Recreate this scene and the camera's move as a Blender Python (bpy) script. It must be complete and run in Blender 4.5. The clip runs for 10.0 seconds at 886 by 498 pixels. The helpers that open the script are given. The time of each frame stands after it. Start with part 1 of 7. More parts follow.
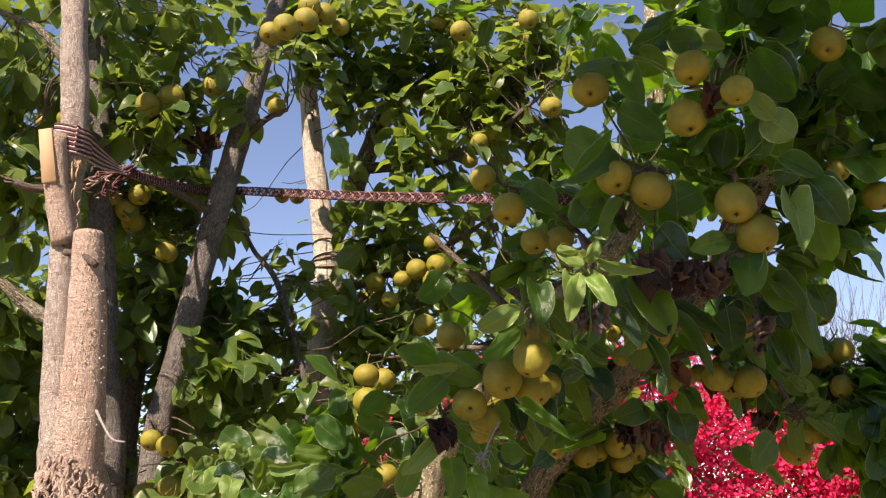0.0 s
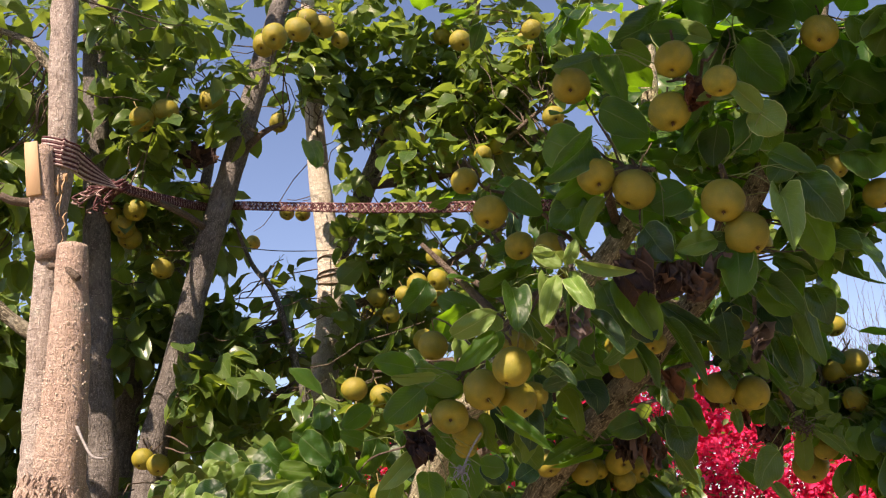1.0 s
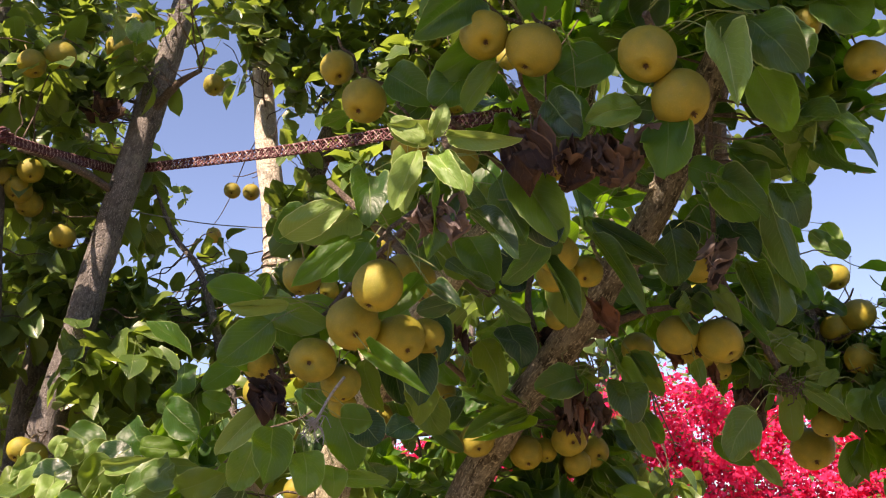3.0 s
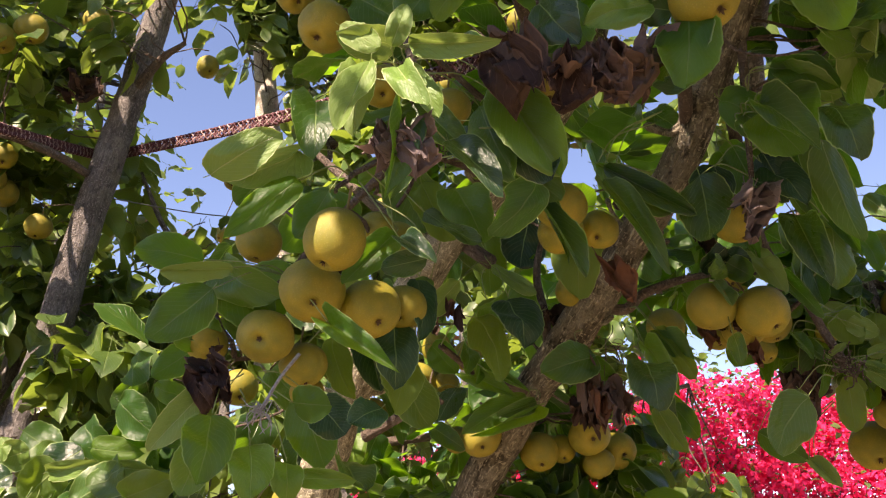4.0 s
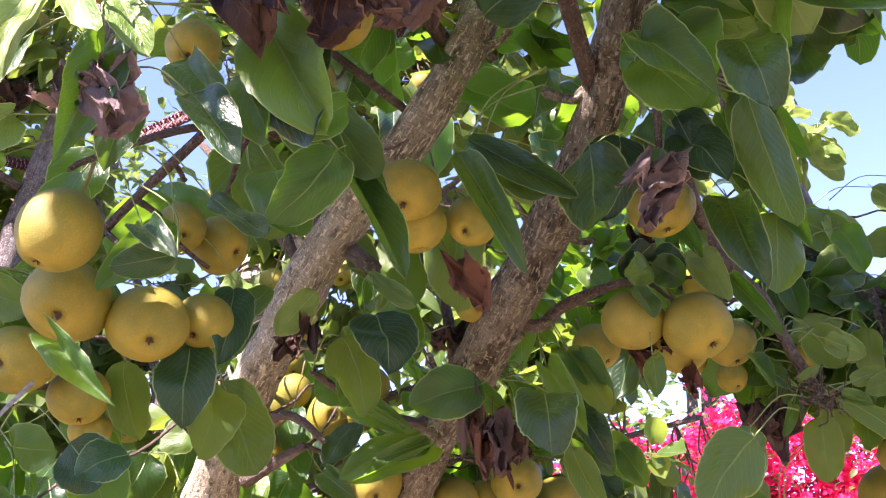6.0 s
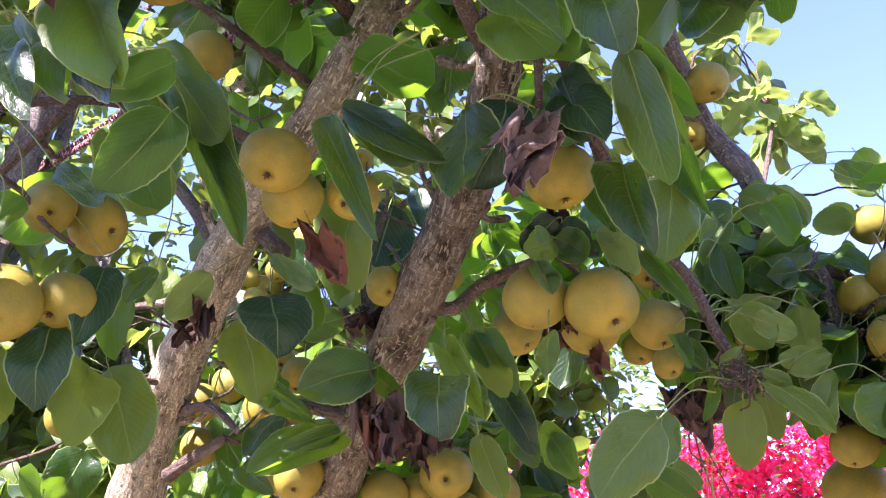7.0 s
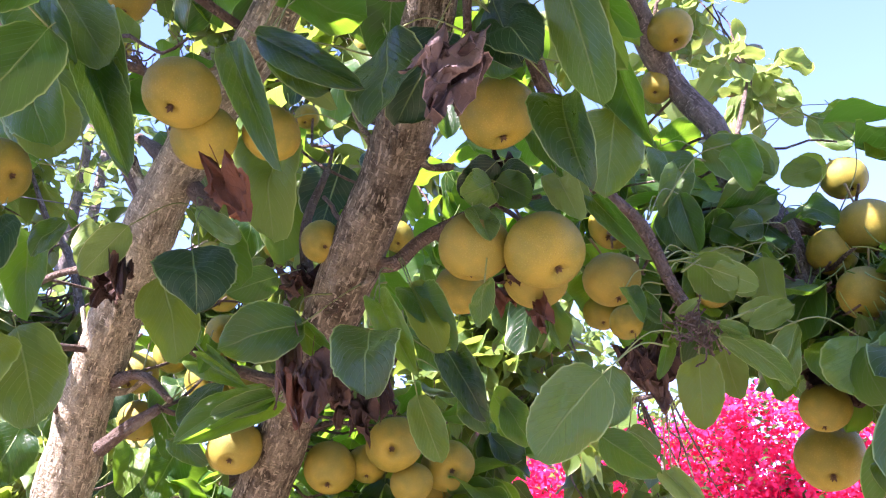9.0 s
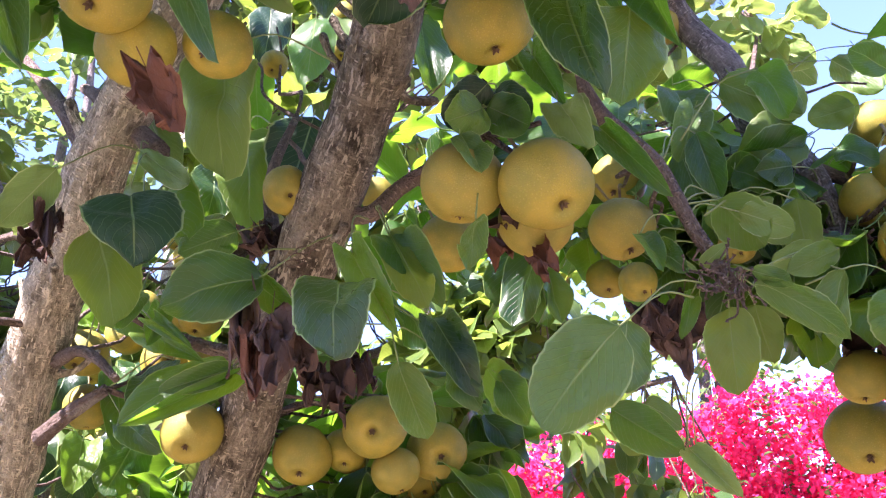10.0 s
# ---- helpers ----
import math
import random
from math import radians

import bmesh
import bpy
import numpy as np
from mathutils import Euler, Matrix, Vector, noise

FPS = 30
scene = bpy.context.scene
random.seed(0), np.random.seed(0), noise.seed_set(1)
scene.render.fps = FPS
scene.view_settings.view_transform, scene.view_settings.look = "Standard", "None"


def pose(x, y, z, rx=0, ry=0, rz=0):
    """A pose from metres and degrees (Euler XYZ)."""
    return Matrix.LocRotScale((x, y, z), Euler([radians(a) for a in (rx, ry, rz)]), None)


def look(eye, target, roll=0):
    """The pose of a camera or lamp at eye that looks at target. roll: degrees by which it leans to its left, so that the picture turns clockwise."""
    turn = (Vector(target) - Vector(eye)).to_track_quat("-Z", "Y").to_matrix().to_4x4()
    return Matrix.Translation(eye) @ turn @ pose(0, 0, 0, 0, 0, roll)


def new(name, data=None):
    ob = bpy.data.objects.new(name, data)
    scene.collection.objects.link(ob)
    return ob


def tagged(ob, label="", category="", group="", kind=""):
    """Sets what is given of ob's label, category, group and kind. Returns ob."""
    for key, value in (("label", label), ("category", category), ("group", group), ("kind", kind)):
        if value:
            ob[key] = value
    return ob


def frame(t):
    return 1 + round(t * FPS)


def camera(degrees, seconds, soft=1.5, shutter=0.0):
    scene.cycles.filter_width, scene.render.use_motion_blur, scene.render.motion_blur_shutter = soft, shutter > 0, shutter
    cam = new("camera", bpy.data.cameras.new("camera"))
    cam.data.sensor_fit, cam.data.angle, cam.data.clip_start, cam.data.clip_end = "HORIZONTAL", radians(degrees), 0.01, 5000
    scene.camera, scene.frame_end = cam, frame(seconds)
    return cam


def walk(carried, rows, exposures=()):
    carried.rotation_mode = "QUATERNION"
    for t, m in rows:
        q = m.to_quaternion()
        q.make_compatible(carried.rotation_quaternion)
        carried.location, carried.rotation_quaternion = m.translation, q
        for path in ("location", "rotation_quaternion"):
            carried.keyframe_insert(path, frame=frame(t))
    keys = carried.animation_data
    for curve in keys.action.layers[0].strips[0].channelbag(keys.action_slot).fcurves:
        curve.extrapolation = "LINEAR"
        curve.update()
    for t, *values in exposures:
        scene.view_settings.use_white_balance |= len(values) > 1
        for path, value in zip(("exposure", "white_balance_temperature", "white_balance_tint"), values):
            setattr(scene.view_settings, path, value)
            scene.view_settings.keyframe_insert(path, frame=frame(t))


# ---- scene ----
cam = camera(50.6, 10.0, 1.15)
METRES, EYE, TILT, LEAN, TURN = 1.7, 1.6, 15.0, 0.0, 0.0
PATH = [
    (0, (0.026, 0.012, 1.588), (0.028, 1.937, 2.133), -0.8),
    (0.5, (0.101, 0.015, 1.584), (0.048, 1.931, 2.156), -0.7),
    (1, (0.12, 0.083, 1.57), (0.049, 1.99, 2.169), -0.8),
    (1.5, (0.098, 0.224, 1.549), (0.021, 2.122, 2.175), -1.0),
    (2, (0.119, 0.32, 1.529), (0.036, 2.21, 2.178), -1.1),
    (2.5, (0.235, 0.411, 1.507), (0.124, 2.293, 2.173), -0.9),
    (3, (0.333, 0.486, 1.494), (0.185, 2.362, 2.171), -1.0),
    (3.2, (0.352, 0.529, 1.489), (0.19, 2.402, 2.172), -1.1),
    (4.3, (0.395, 0.772, 1.502), (0.143, 2.62, 2.223), -1.5),
    (4.5, (0.419, 0.804, 1.502), (0.151, 2.646, 2.234), -1.7),
    (5, (0.544, 0.887, 1.513), (0.228, 2.712, 2.269), -1.5),
    (5.2, (0.578, 0.916, 1.521), (0.244, 2.734, 2.285), -1.2),
    (6.3, (0.583, 1.01, 1.559), (0.166, 2.808, 2.326), -0.0),
    (6.5, (0.617, 1.032, 1.554), (0.18, 2.824, 2.325), 0.0),
    (7, (0.711, 1.073, 1.543), (0.225, 2.847, 2.329), 0.2),
    (7.5, (0.743, 1.099, 1.54), (0.213, 2.862, 2.321), 0.3),
    (8, (0.755, 1.121, 1.538), (0.211, 2.882, 2.314), 0.4),
    (8.5, (0.766, 1.141, 1.536), (0.245, 2.91, 2.308), 0.1),
    (9, (0.745, 1.161, 1.53), (0.266, 2.943, 2.303), -0.4),
    (9.5, (0.702, 1.234, 1.534), (0.256, 3.023, 2.307), -1.0),
    (10, (0.714, 1.293, 1.532), (0.257, 3.075, 2.316), -1.4),
]
LIGHTER = [(0, 1.12, 7700, 21), (2, 1.32, 8000, 26), (3.2, 1.55, 8000, 27), (4.5, 1.85, 7500, 27), (5.2, 2.34, 6900, 37), (6.5, 2.62, 6150, 42), (8, 2.90, 5950, 45), (10, 2.92, 5950, 42)]
walk(cam, [(t, look(eye, target, roll)) for t, eye, target, roll in PATH], LIGHTER)

# ---- light ----
SUN_TO = Vector((-0.48, -0.82, 1.0)).normalized()
world = bpy.data.worlds.new("sky")
scene.world = world
world.use_nodes = True
wt = world.node_tree
sky = wt.nodes.new("ShaderNodeTexSky")
sky.sky_type = "NISHITA"
sky.sun_disc = False
sky.sun_elevation = math.asin(SUN_TO.z)
sky.sun_rotation = math.atan2(SUN_TO.x, SUN_TO.y)
sky.air_density, sky.dust_density, sky.ozone_density = 0.85, 0.1, 3.0
wt.nodes["Background"].inputs["Strength"].default_value = 0.092
deeper = wt.nodes.new("ShaderNodeMix")
deeper.data_type, deeper.blend_type = "RGBA", "MULTIPLY"
deeper.inputs[0].default_value, deeper.inputs[7].default_value = 1.0, (1.02, 1.015, 1.06, 1)
wt.links.new(sky.outputs[0], deeper.inputs[6])
wt.links.new(deeper.outputs[2], wt.nodes["Background"].inputs["Color"])
sun = new("sun", bpy.data.lights.new("sun", "SUN"))
sun.data.energy, sun.data.angle, sun.data.color = 5.2, radians(0.5), (1.0, 0.93, 0.80)
sun.matrix_world = look(SUN_TO * 30, (0, 0, 0))


# ---- materials ----
def material(name):
    m = bpy.data.materials.new(name)
    m.use_nodes = True
    t = m.node_tree
    return m, t, t.nodes["Principled BSDF"]


def node(t, kind, **inputs):
    n = t.nodes.new(kind)
    for key, value in inputs.items():
        n.inputs[key.replace("_", " ")].default_value = value
    return n


def mixed(t, fac, a, b, blend="MIX"):
    n = t.nodes.new("ShaderNodeMix")
    n.data_type, n.blend_type = "RGBA", blend
    for i, v in ((0, fac), (6, a), (7, b)):
        if isinstance(v, bpy.types.NodeSocket):
            t.links.new(v, n.inputs[i])
        else:
            n.inputs[i].default_value = v if i == 0 else (*v, 1)
    return n.outputs[2]


def calc(t, op, a, b=0.0):
    n = t.nodes.new("ShaderNodeMath")
    n.operation = op
    for i, v in ((0, a), (1, b)):
        if isinstance(v, bpy.types.NodeSocket):
            t.links.new(v, n.inputs[i])
        else:
            n.inputs[i].default_value = v
    return n.outputs[0]


def remap(t, v, lo, hi, to_lo=0.0, to_hi=1.0):
    n = t.nodes.new("ShaderNodeMapRange")
    t.links.new(v, n.inputs[0])
    for i, x in enumerate((lo, hi, to_lo, to_hi)):
        n.inputs[i + 1].default_value = x
    return n.outputs[0]


def noisy(t, vector, scale, detail=4.0, rough=0.55, stretch=None):
    if stretch:
        mp = t.nodes.new("ShaderNodeMapping")
        mp.inputs["Scale"].default_value = stretch
        t.links.new(vector, mp.inputs[0])
        vector = mp.outputs[0]
    n = node(t, "ShaderNodeTexNoise", Scale=scale, Detail=detail, Roughness=rough)
    t.links.new(vector, n.inputs["Vector"])
    return n.outputs["Fac"]


def bumped(t, bsdf, height, strength, distance):
    n = node(t, "ShaderNodeBump", Strength=strength, Distance=distance)
    t.links.new(height, n.inputs["Height"])
    t.links.new(n.outputs[0], bsdf.inputs["Normal"])


def leaf_material(name, dark, light, through_colour, share, vein_rim=(0.22, 0.30, 0.08), gloss=0.36, backlit=None):
    m, t, b = material(name)
    uv = t.nodes.new("ShaderNodeUVMap").outputs[0]
    sep = t.nodes.new("ShaderNodeSeparateXYZ")
    t.links.new(uv, sep.inputs[0])
    across = calc(t, "ABSOLUTE", calc(t, "SUBTRACT", sep.outputs[0], 0.5))
    info = t.nodes.new("ShaderNodeObjectInfo").outputs["Random"]
    island = t.nodes.new("ShaderNodeNewGeometry").outputs["Random Per Island"]
    rnd = calc(t, "FRACT", calc(t, "ADD", info, island))
    place = t.nodes.new("ShaderNodeTexCoord").outputs["Object"]
    mottle = noisy(t, place, 9.0, 3.0)
    base = mixed(t, calc(t, "POWER", rnd, 1.6), dark, light)
    # a yellow-green share stands for backlit leaves, their glow put into the colour
    if backlit:
        base = mixed(t, remap(t, calc(t, "FRACT", calc(t, "MULTIPLY", rnd, 7.31)), 0.74, 0.80), base, backlit)
    base = mixed(t, remap(t, mottle, 0.45, 0.80, 0.0, 0.22), base, light)
    # midrib and side veins
    rib = calc(t, "MULTIPLY", remap(t, across, 0.006, 0.018, 1.0, 0.0), remap(t, sep.outputs[1], 0.0, 0.95, 1.0, 0.5))
    slant = calc(t, "ADD", calc(t, "MULTIPLY", sep.outputs[1], 11.0), calc(t, "MULTIPLY", across, -9.0))
    side = calc(t, "ABSOLUTE", calc(t, "SUBTRACT", calc(t, "FRACT", slant), 0.5))
    side = remap(t, side, 0.01, 0.07, 0.22, 0.0)
    veins = calc(t, "MAXIMUM", rib, side)
    base = mixed(t, calc(t, "MULTIPLY", veins, 0.8), base, vein_rim)
    # brown specks and nibbled, dried spots
    spots = node(t, "ShaderNodeTexVoronoi", Scale=7.0)
    t.links.new(place, spots.inputs["Vector"])
    speck = remap(t, spots.outputs["Distance"], 0.05, 0.09, 1.0, 0.0)
    speck = calc(t, "MULTIPLY", speck, remap(t, rnd, 0.55, 0.6, 0.0, 0.8))
    base = mixed(t, speck, base, (0.07, 0.035, 0.015))
    # pale margin: light caught by the curling edges, put into the colour
    base = mixed(t, remap(t, across, 0.468, 0.484, 0.0, 0.85), base, vein_rim)
    t.links.new(base, b.inputs["Base Color"])
    t.links.new(calc(t, "ADD", remap(t, mottle, 0.3, 0.7, gloss - 0.04, gloss + 0.12), calc(t, "MULTIPLY", rnd, 0.12)), b.inputs["Roughness"])
    b.inputs["Specular IOR Level"].default_value = 0.42 if gloss < 0.4 else 0.18
    fine = calc(t, "ADD", noisy(t, place, 40.0, 2.0), calc(t, "MULTIPLY", noisy(t, place, 11.0, 2.0), 3.0))
    bumped(t, b, calc(t, "SUBTRACT", calc(t, "MULTIPLY", fine, 0.25), calc(t, "ADD", rib, calc(t, "MULTIPLY", side, 1.6))), 0.55, 0.003)
    tr = t.nodes.new("ShaderNodeBsdfTranslucent")
    glow = mixed(t, rnd, through_colour, [c * 0.72 for c in through_colour])
    t.links.new(mixed(t, calc(t, "MULTIPLY", veins, 0.5), glow, [c * 0.45 for c in through_colour]), tr.inputs[0])
    mix = node(t, "ShaderNodeMixShader", Fac=share)
    t.links.new(remap(t, rnd, 0.0, 1.0, share * 0.45, share * 1.45), mix.inputs[0])
    t.links.new(b.outputs[0], mix.inputs[1])
    t.links.new(tr.outputs[0], mix.inputs[2])
    t.links.new(mix.outputs[0], t.nodes["Material Output"].inputs[0])
    return m


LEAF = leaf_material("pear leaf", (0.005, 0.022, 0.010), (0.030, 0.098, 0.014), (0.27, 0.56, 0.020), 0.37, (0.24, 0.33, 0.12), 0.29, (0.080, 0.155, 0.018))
LEAF_DEEP = leaf_material("deep green pear leaf", (0.005, 0.024, 0.011), (0.012, 0.050, 0.014), (0.12, 0.30, 0.02), 0.12, (0.22, 0.31, 0.12), 0.36)
# young leaves; some stand for sunlit ones, their brightness put into the colour
LEAF_YOUNG = leaf_material("young and sunlit pear leaf", (0.10, 0.19, 0.035), (0.18, 0.28, 0.06), (0.34, 0.46, 0.09), 0.34, (0.42, 0.48, 0.22))
# pale undersides; some stand for leaves lit by the sky, painted lighter
LEAF_PALE = leaf_material("pale and sky-lit leaf", (0.036, 0.090, 0.016), (0.100, 0.160, 0.026), (0.34, 0.52, 0.035), 0.40, (0.26, 0.34, 0.12))
LEAF_FAR = leaf_material("hedge leaf", (0.045, 0.10, 0.028), (0.105, 0.165, 0.045), (0.25, 0.38, 0.07), 0.42)
LEAF_DEAD = leaf_material("dead leaf", (0.020, 0.010, 0.009), (0.120, 0.078, 0.062), (0.10, 0.045, 0.03), 0.06, (0.13, 0.08, 0.06), 0.62)
LEAF_PAPER = leaf_material("papery withered leaf", (0.050, 0.036, 0.038), (0.21, 0.160, 0.155), (0.14, 0.08, 0.07), 0.10, (0.24, 0.18, 0.17), 0.6)
LEAF_RUST = leaf_material("rust-brown dead leaf", (0.060, 0.022, 0.012), (0.140, 0.062, 0.034), (0.16, 0.055, 0.025), 0.10, (0.14, 0.07, 0.04), 0.58)
# lighter copy of the pear leaf: sun on the far crowns, painted in
LEAF_BACK = leaf_material("pear leaf with sun in the colour", (0.030, 0.070, 0.018), (0.125, 0.190, 0.036), (0.36, 0.50, 0.06), 0.40, (0.20, 0.27, 0.08), 0.27)
BRACT = leaf_material("bougainvillea bract", (0.86, 0.030, 0.140), (0.96, 0.100, 0.28), (0.98, 0.055, 0.20), 0.48, (0.90, 0.08, 0.24), 0.6)


def bark_material(name, dark, mid, pale, crack=0.6):
    """Bark laid out along the stem: lengthwise fissures, pale cross-set lenticels, rings and lichen."""
    m, t, b = material(name)
    at = t.nodes.new("ShaderNodeAttribute")
    at.attribute_name = "stem"
    place = at.outputs["Vector"]
    broad = noisy(t, place, 14.0, 4.0)
    fibre = noisy(t, place, 150.0, 5.0, 0.66, (1, 1, 0.30))
    plates = noisy(t, place, 70.0, 6.0, 0.70, (1, 1, 0.45))
    grain = noisy(t, place, 420.0, 3.0, 0.6)
    rings = noisy(t, place, 95.0, 4.0, 0.65, (0.22, 0.22, 1.3))
    colour = mixed(t, remap(t, broad, 0.34, 0.66), mid, pale)
    colour = mixed(t, remap(t, fibre, 0.36, 0.50, crack * 0.6, 0.0), colour, dark)
    colour = mixed(t, remap(t, plates, 0.36, 0.50, crack, 0.0), colour, dark)
    colour = mixed(t, remap(t, grain, 0.36, 0.60, 0.4, 0.0), colour, dark)
    colour = mixed(t, remap(t, rings, 0.60, 0.66, 0.0, 0.30), colour, [min(1, c * 1.3) for c in pale])
    dots = node(t, "ShaderNodeTexVoronoi", Scale=150.0)
    flat = t.nodes.new("ShaderNodeMapping")
    flat.inputs["Scale"].default_value = (0.75, 0.75, 1.7)
    t.links.new(place, flat.inputs[0])
    t.links.new(flat.outputs[0], dots.inputs["Vector"])
    lenticel = remap(t, dots.outputs["Distance"], 0.16, 0.30, 1.0, 0.0)
    lenticel = calc(t, "MULTIPLY", lenticel, remap(t, noisy(t, place, 32.0, 3.0), 0.42, 0.52))
    colour = mixed(t, calc(t, "MULTIPLY", lenticel, 0.75), colour, [min(1, c * 1.7) for c in pale])
    fleck = remap(t, noisy(t, place, 290.0, 3.0, 0.55, (1, 1, 0.30)), 0.56, 0.61, 0.0, 0.85)
    colour = mixed(t, calc(t, "MULTIPLY", fleck, crack), colour, [min(1, c * 1.45) for c in pale])
    lichen = remap(t, noisy(t, place, 26.0, 5.0), 0.62, 0.70, 0.0, 0.5)
    colour = mixed(t, lichen, colour, (0.33, 0.32, 0.27))
    # dark scars and pits
    pits = node(t, "ShaderNodeTexVoronoi", Scale=58.0)
    t.links.new(place, pits.inputs["Vector"])
    pit = calc(t, "MULTIPLY", remap(t, calc(t, "ADD", pits.outputs["Distance"], calc(t, "MULTIPLY", plates, 0.3)), 0.24, 0.36, 1.0, 0.0), remap(t, noisy(t, place, 22.0, 2.0), 0.48, 0.58))
    colour = mixed(t, calc(t, "MULTIPLY", pit, crack * 0.8), colour, [c * 0.7 for c in dark])
    t.links.new(colour, b.inputs["Base Color"])
    b.inputs["Roughness"].default_value = 0.88
    b.inputs["Specular IOR Level"].default_value = 0.22
    height = calc(t, "ADD", calc(t, "MULTIPLY", plates, 1.3), calc(t, "ADD", calc(t, "MULTIPLY", fibre, 1.0), calc(t, "ADD", calc(t, "MULTIPLY", lenticel, 0.35), calc(t, "MULTIPLY", rings, 0.6))))
    height = calc(t, "ADD", calc(t, "MULTIPLY", grain, 0.3), calc(t, "SUBTRACT", calc(t, "ADD", height, calc(t, "MULTIPLY", fleck, 0.35)), calc(t, "MULTIPLY", pit, 0.6 * crack)))
    bumped(t, b, height, 1.0, 0.010)
    return m


BARK = bark_material("grey-brown pear bark", (0.032, 0.025, 0.016), (0.145, 0.120, 0.080), (0.31, 0.275, 0.205), 0.95)
BARK_STRAW = bark_material("straw-grey pear bark", (0.075, 0.062, 0.038), (0.33, 0.29, 0.20), (0.54, 0.49, 0.36), 0.85)
BARK_OLD = bark_material("pinkish old bark", (0.18, 0.11, 0.085), (0.50, 0.365, 0.305), (0.60, 0.465, 0.395), 0.32)
# greyer than the old bark; used on the leader
BARK_GREY = bark_material("pinkish grey bark", (0.15, 0.11, 0.095), (0.38, 0.31, 0.275), (0.52, 0.45, 0.41), 0.6)
# grey bark darkened so that the leaning limbs' shade is in the colour
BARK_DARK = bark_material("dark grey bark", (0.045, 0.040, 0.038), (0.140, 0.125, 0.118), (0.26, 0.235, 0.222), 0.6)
# paler bark: the sun on the far trunk is partly in the colour
BARK_WHITE = bark_material("pale bark", (0.30, 0.23, 0.17), (0.64, 0.56, 0.46), (0.78, 0.71, 0.62), 0.5)
BARK_TWIG = bark_material("twig bark", (0.05, 0.036, 0.028), (0.13, 0.095, 0.075), (0.20, 0.155, 0.125), 0.5)


def wood_material():
    m, t, b = material("sawn wood")
    place = t.nodes.new("ShaderNodeTexCoord").outputs["Object"]
    grain = noisy(t, place, 60.0, 5.0, 0.6, (1, 1, 0.12))
    colour = mixed(t, grain, (0.30, 0.17, 0.085), (0.48, 0.33, 0.20))
    t.links.new(colour, b.inputs["Base Color"])
    b.inputs["Roughness"].default_value = 0.75
    bumped(t, b, grain, 0.4, 0.003)
    return m


WOOD = wood_material()


def fruit_material():
    m, t, b = material("russet pear skin")
    place = t.nodes.new("ShaderNodeTexCoord").outputs["Object"]
    info = t.nodes.new("ShaderNodeObjectInfo").outputs["Random"]
    blush = noisy(t, place, 1.3, 3.0)
    olive, gold = (0.165, 0.172, 0.013), (0.300, 0.245, 0.014)
    colour = mixed(t, remap(t, blush, 0.35, 0.65), olive, gold)
    colour = mixed(t, calc(t, "MULTIPLY", info, 0.35), colour, (0.215, 0.165, 0.020))
    fine = noisy(t, place, 26.0, 5.0, 0.7)
    colour = mixed(t, remap(t, fine, 0.35, 0.7, 0.4, 0.0), colour, (0.165, 0.122, 0.030))
    dots = node(t, "ShaderNodeTexVoronoi", Scale=15.0, Randomness=0.9)
    t.links.new(place, dots.inputs["Vector"])
    dot = remap(t, dots.outputs["Distance"], 0.18, 0.32, 1.0, 0.0)
    colour = mixed(t, calc(t, "MULTIPLY", dot, 0.15), colour, (0.46, 0.37, 0.15))
    eye_end = t.nodes.new("ShaderNodeSeparateXYZ")
    t.links.new(place, eye_end.inputs[0])
    ring = calc(t, "SQRT", calc(t, "ADD", calc(t, "MULTIPLY", eye_end.outputs[0], eye_end.outputs[0]), calc(t, "MULTIPLY", eye_end.outputs[1], eye_end.outputs[1])))
    cork = calc(t, "MULTIPLY", remap(t, calc(t, "ADD", ring, calc(t, "MULTIPLY", fine, 0.12)), 0.10, 0.19, 0.9, 0.0), remap(t, eye_end.outputs[2], -0.5, -0.6))
    colour = mixed(t, cork, colour, (0.10, 0.058, 0.022))
    # russet and the shade on the fruit's top, both put into the colour
    russet_shade = remap(t, calc(t, "ADD", eye_end.outputs[2], calc(t, "MULTIPLY", blush, 0.5)), 0.35, 1.15, 0.0, 0.65)
    colour = mixed(t, russet_shade, colour, (0.110, 0.098, 0.020))
    scuff = remap(t, noisy(t, place, 4.0, 6.0, 0.7), 0.66, 0.72, 0.0, 0.55)
    colour = mixed(t, scuff, colour, (0.20, 0.12, 0.04))
    t.links.new(colour, b.inputs["Base Color"])
    t.links.new(remap(t, fine, 0.3, 0.7, 0.52, 0.66), b.inputs["Roughness"])
    b.inputs["Specular IOR Level"].default_value = 0.38
    b.inputs["Subsurface Weight"].default_value = 0.06
    b.inputs["Subsurface Radius"].default_value = (0.6, 0.35, 0.1)
    b.inputs["Subsurface Scale"].default_value = 0.01
    bumped(t, b, calc(t, "ADD", calc(t, "MULTIPLY", dot, 0.6), fine), 0.2, 0.01)
    return m


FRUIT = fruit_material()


def plain_material(name, a, c, scale, rough, metal=0.0, bump=0.3, depth=0.002):
    m, t, b = material(name)
    place = t.nodes.new("ShaderNodeTexCoord").outputs["Object"]
    n = noisy(t, place, scale, 5.0)
    t.links.new(mixed(t, remap(t, n, 0.3, 0.7), a, c), b.inputs["Base Color"])
    b.inputs["Roughness"].default_value, b.inputs["Metallic"].default_value = rough, metal
    bumped(t, b, n, bump, depth)
    return m


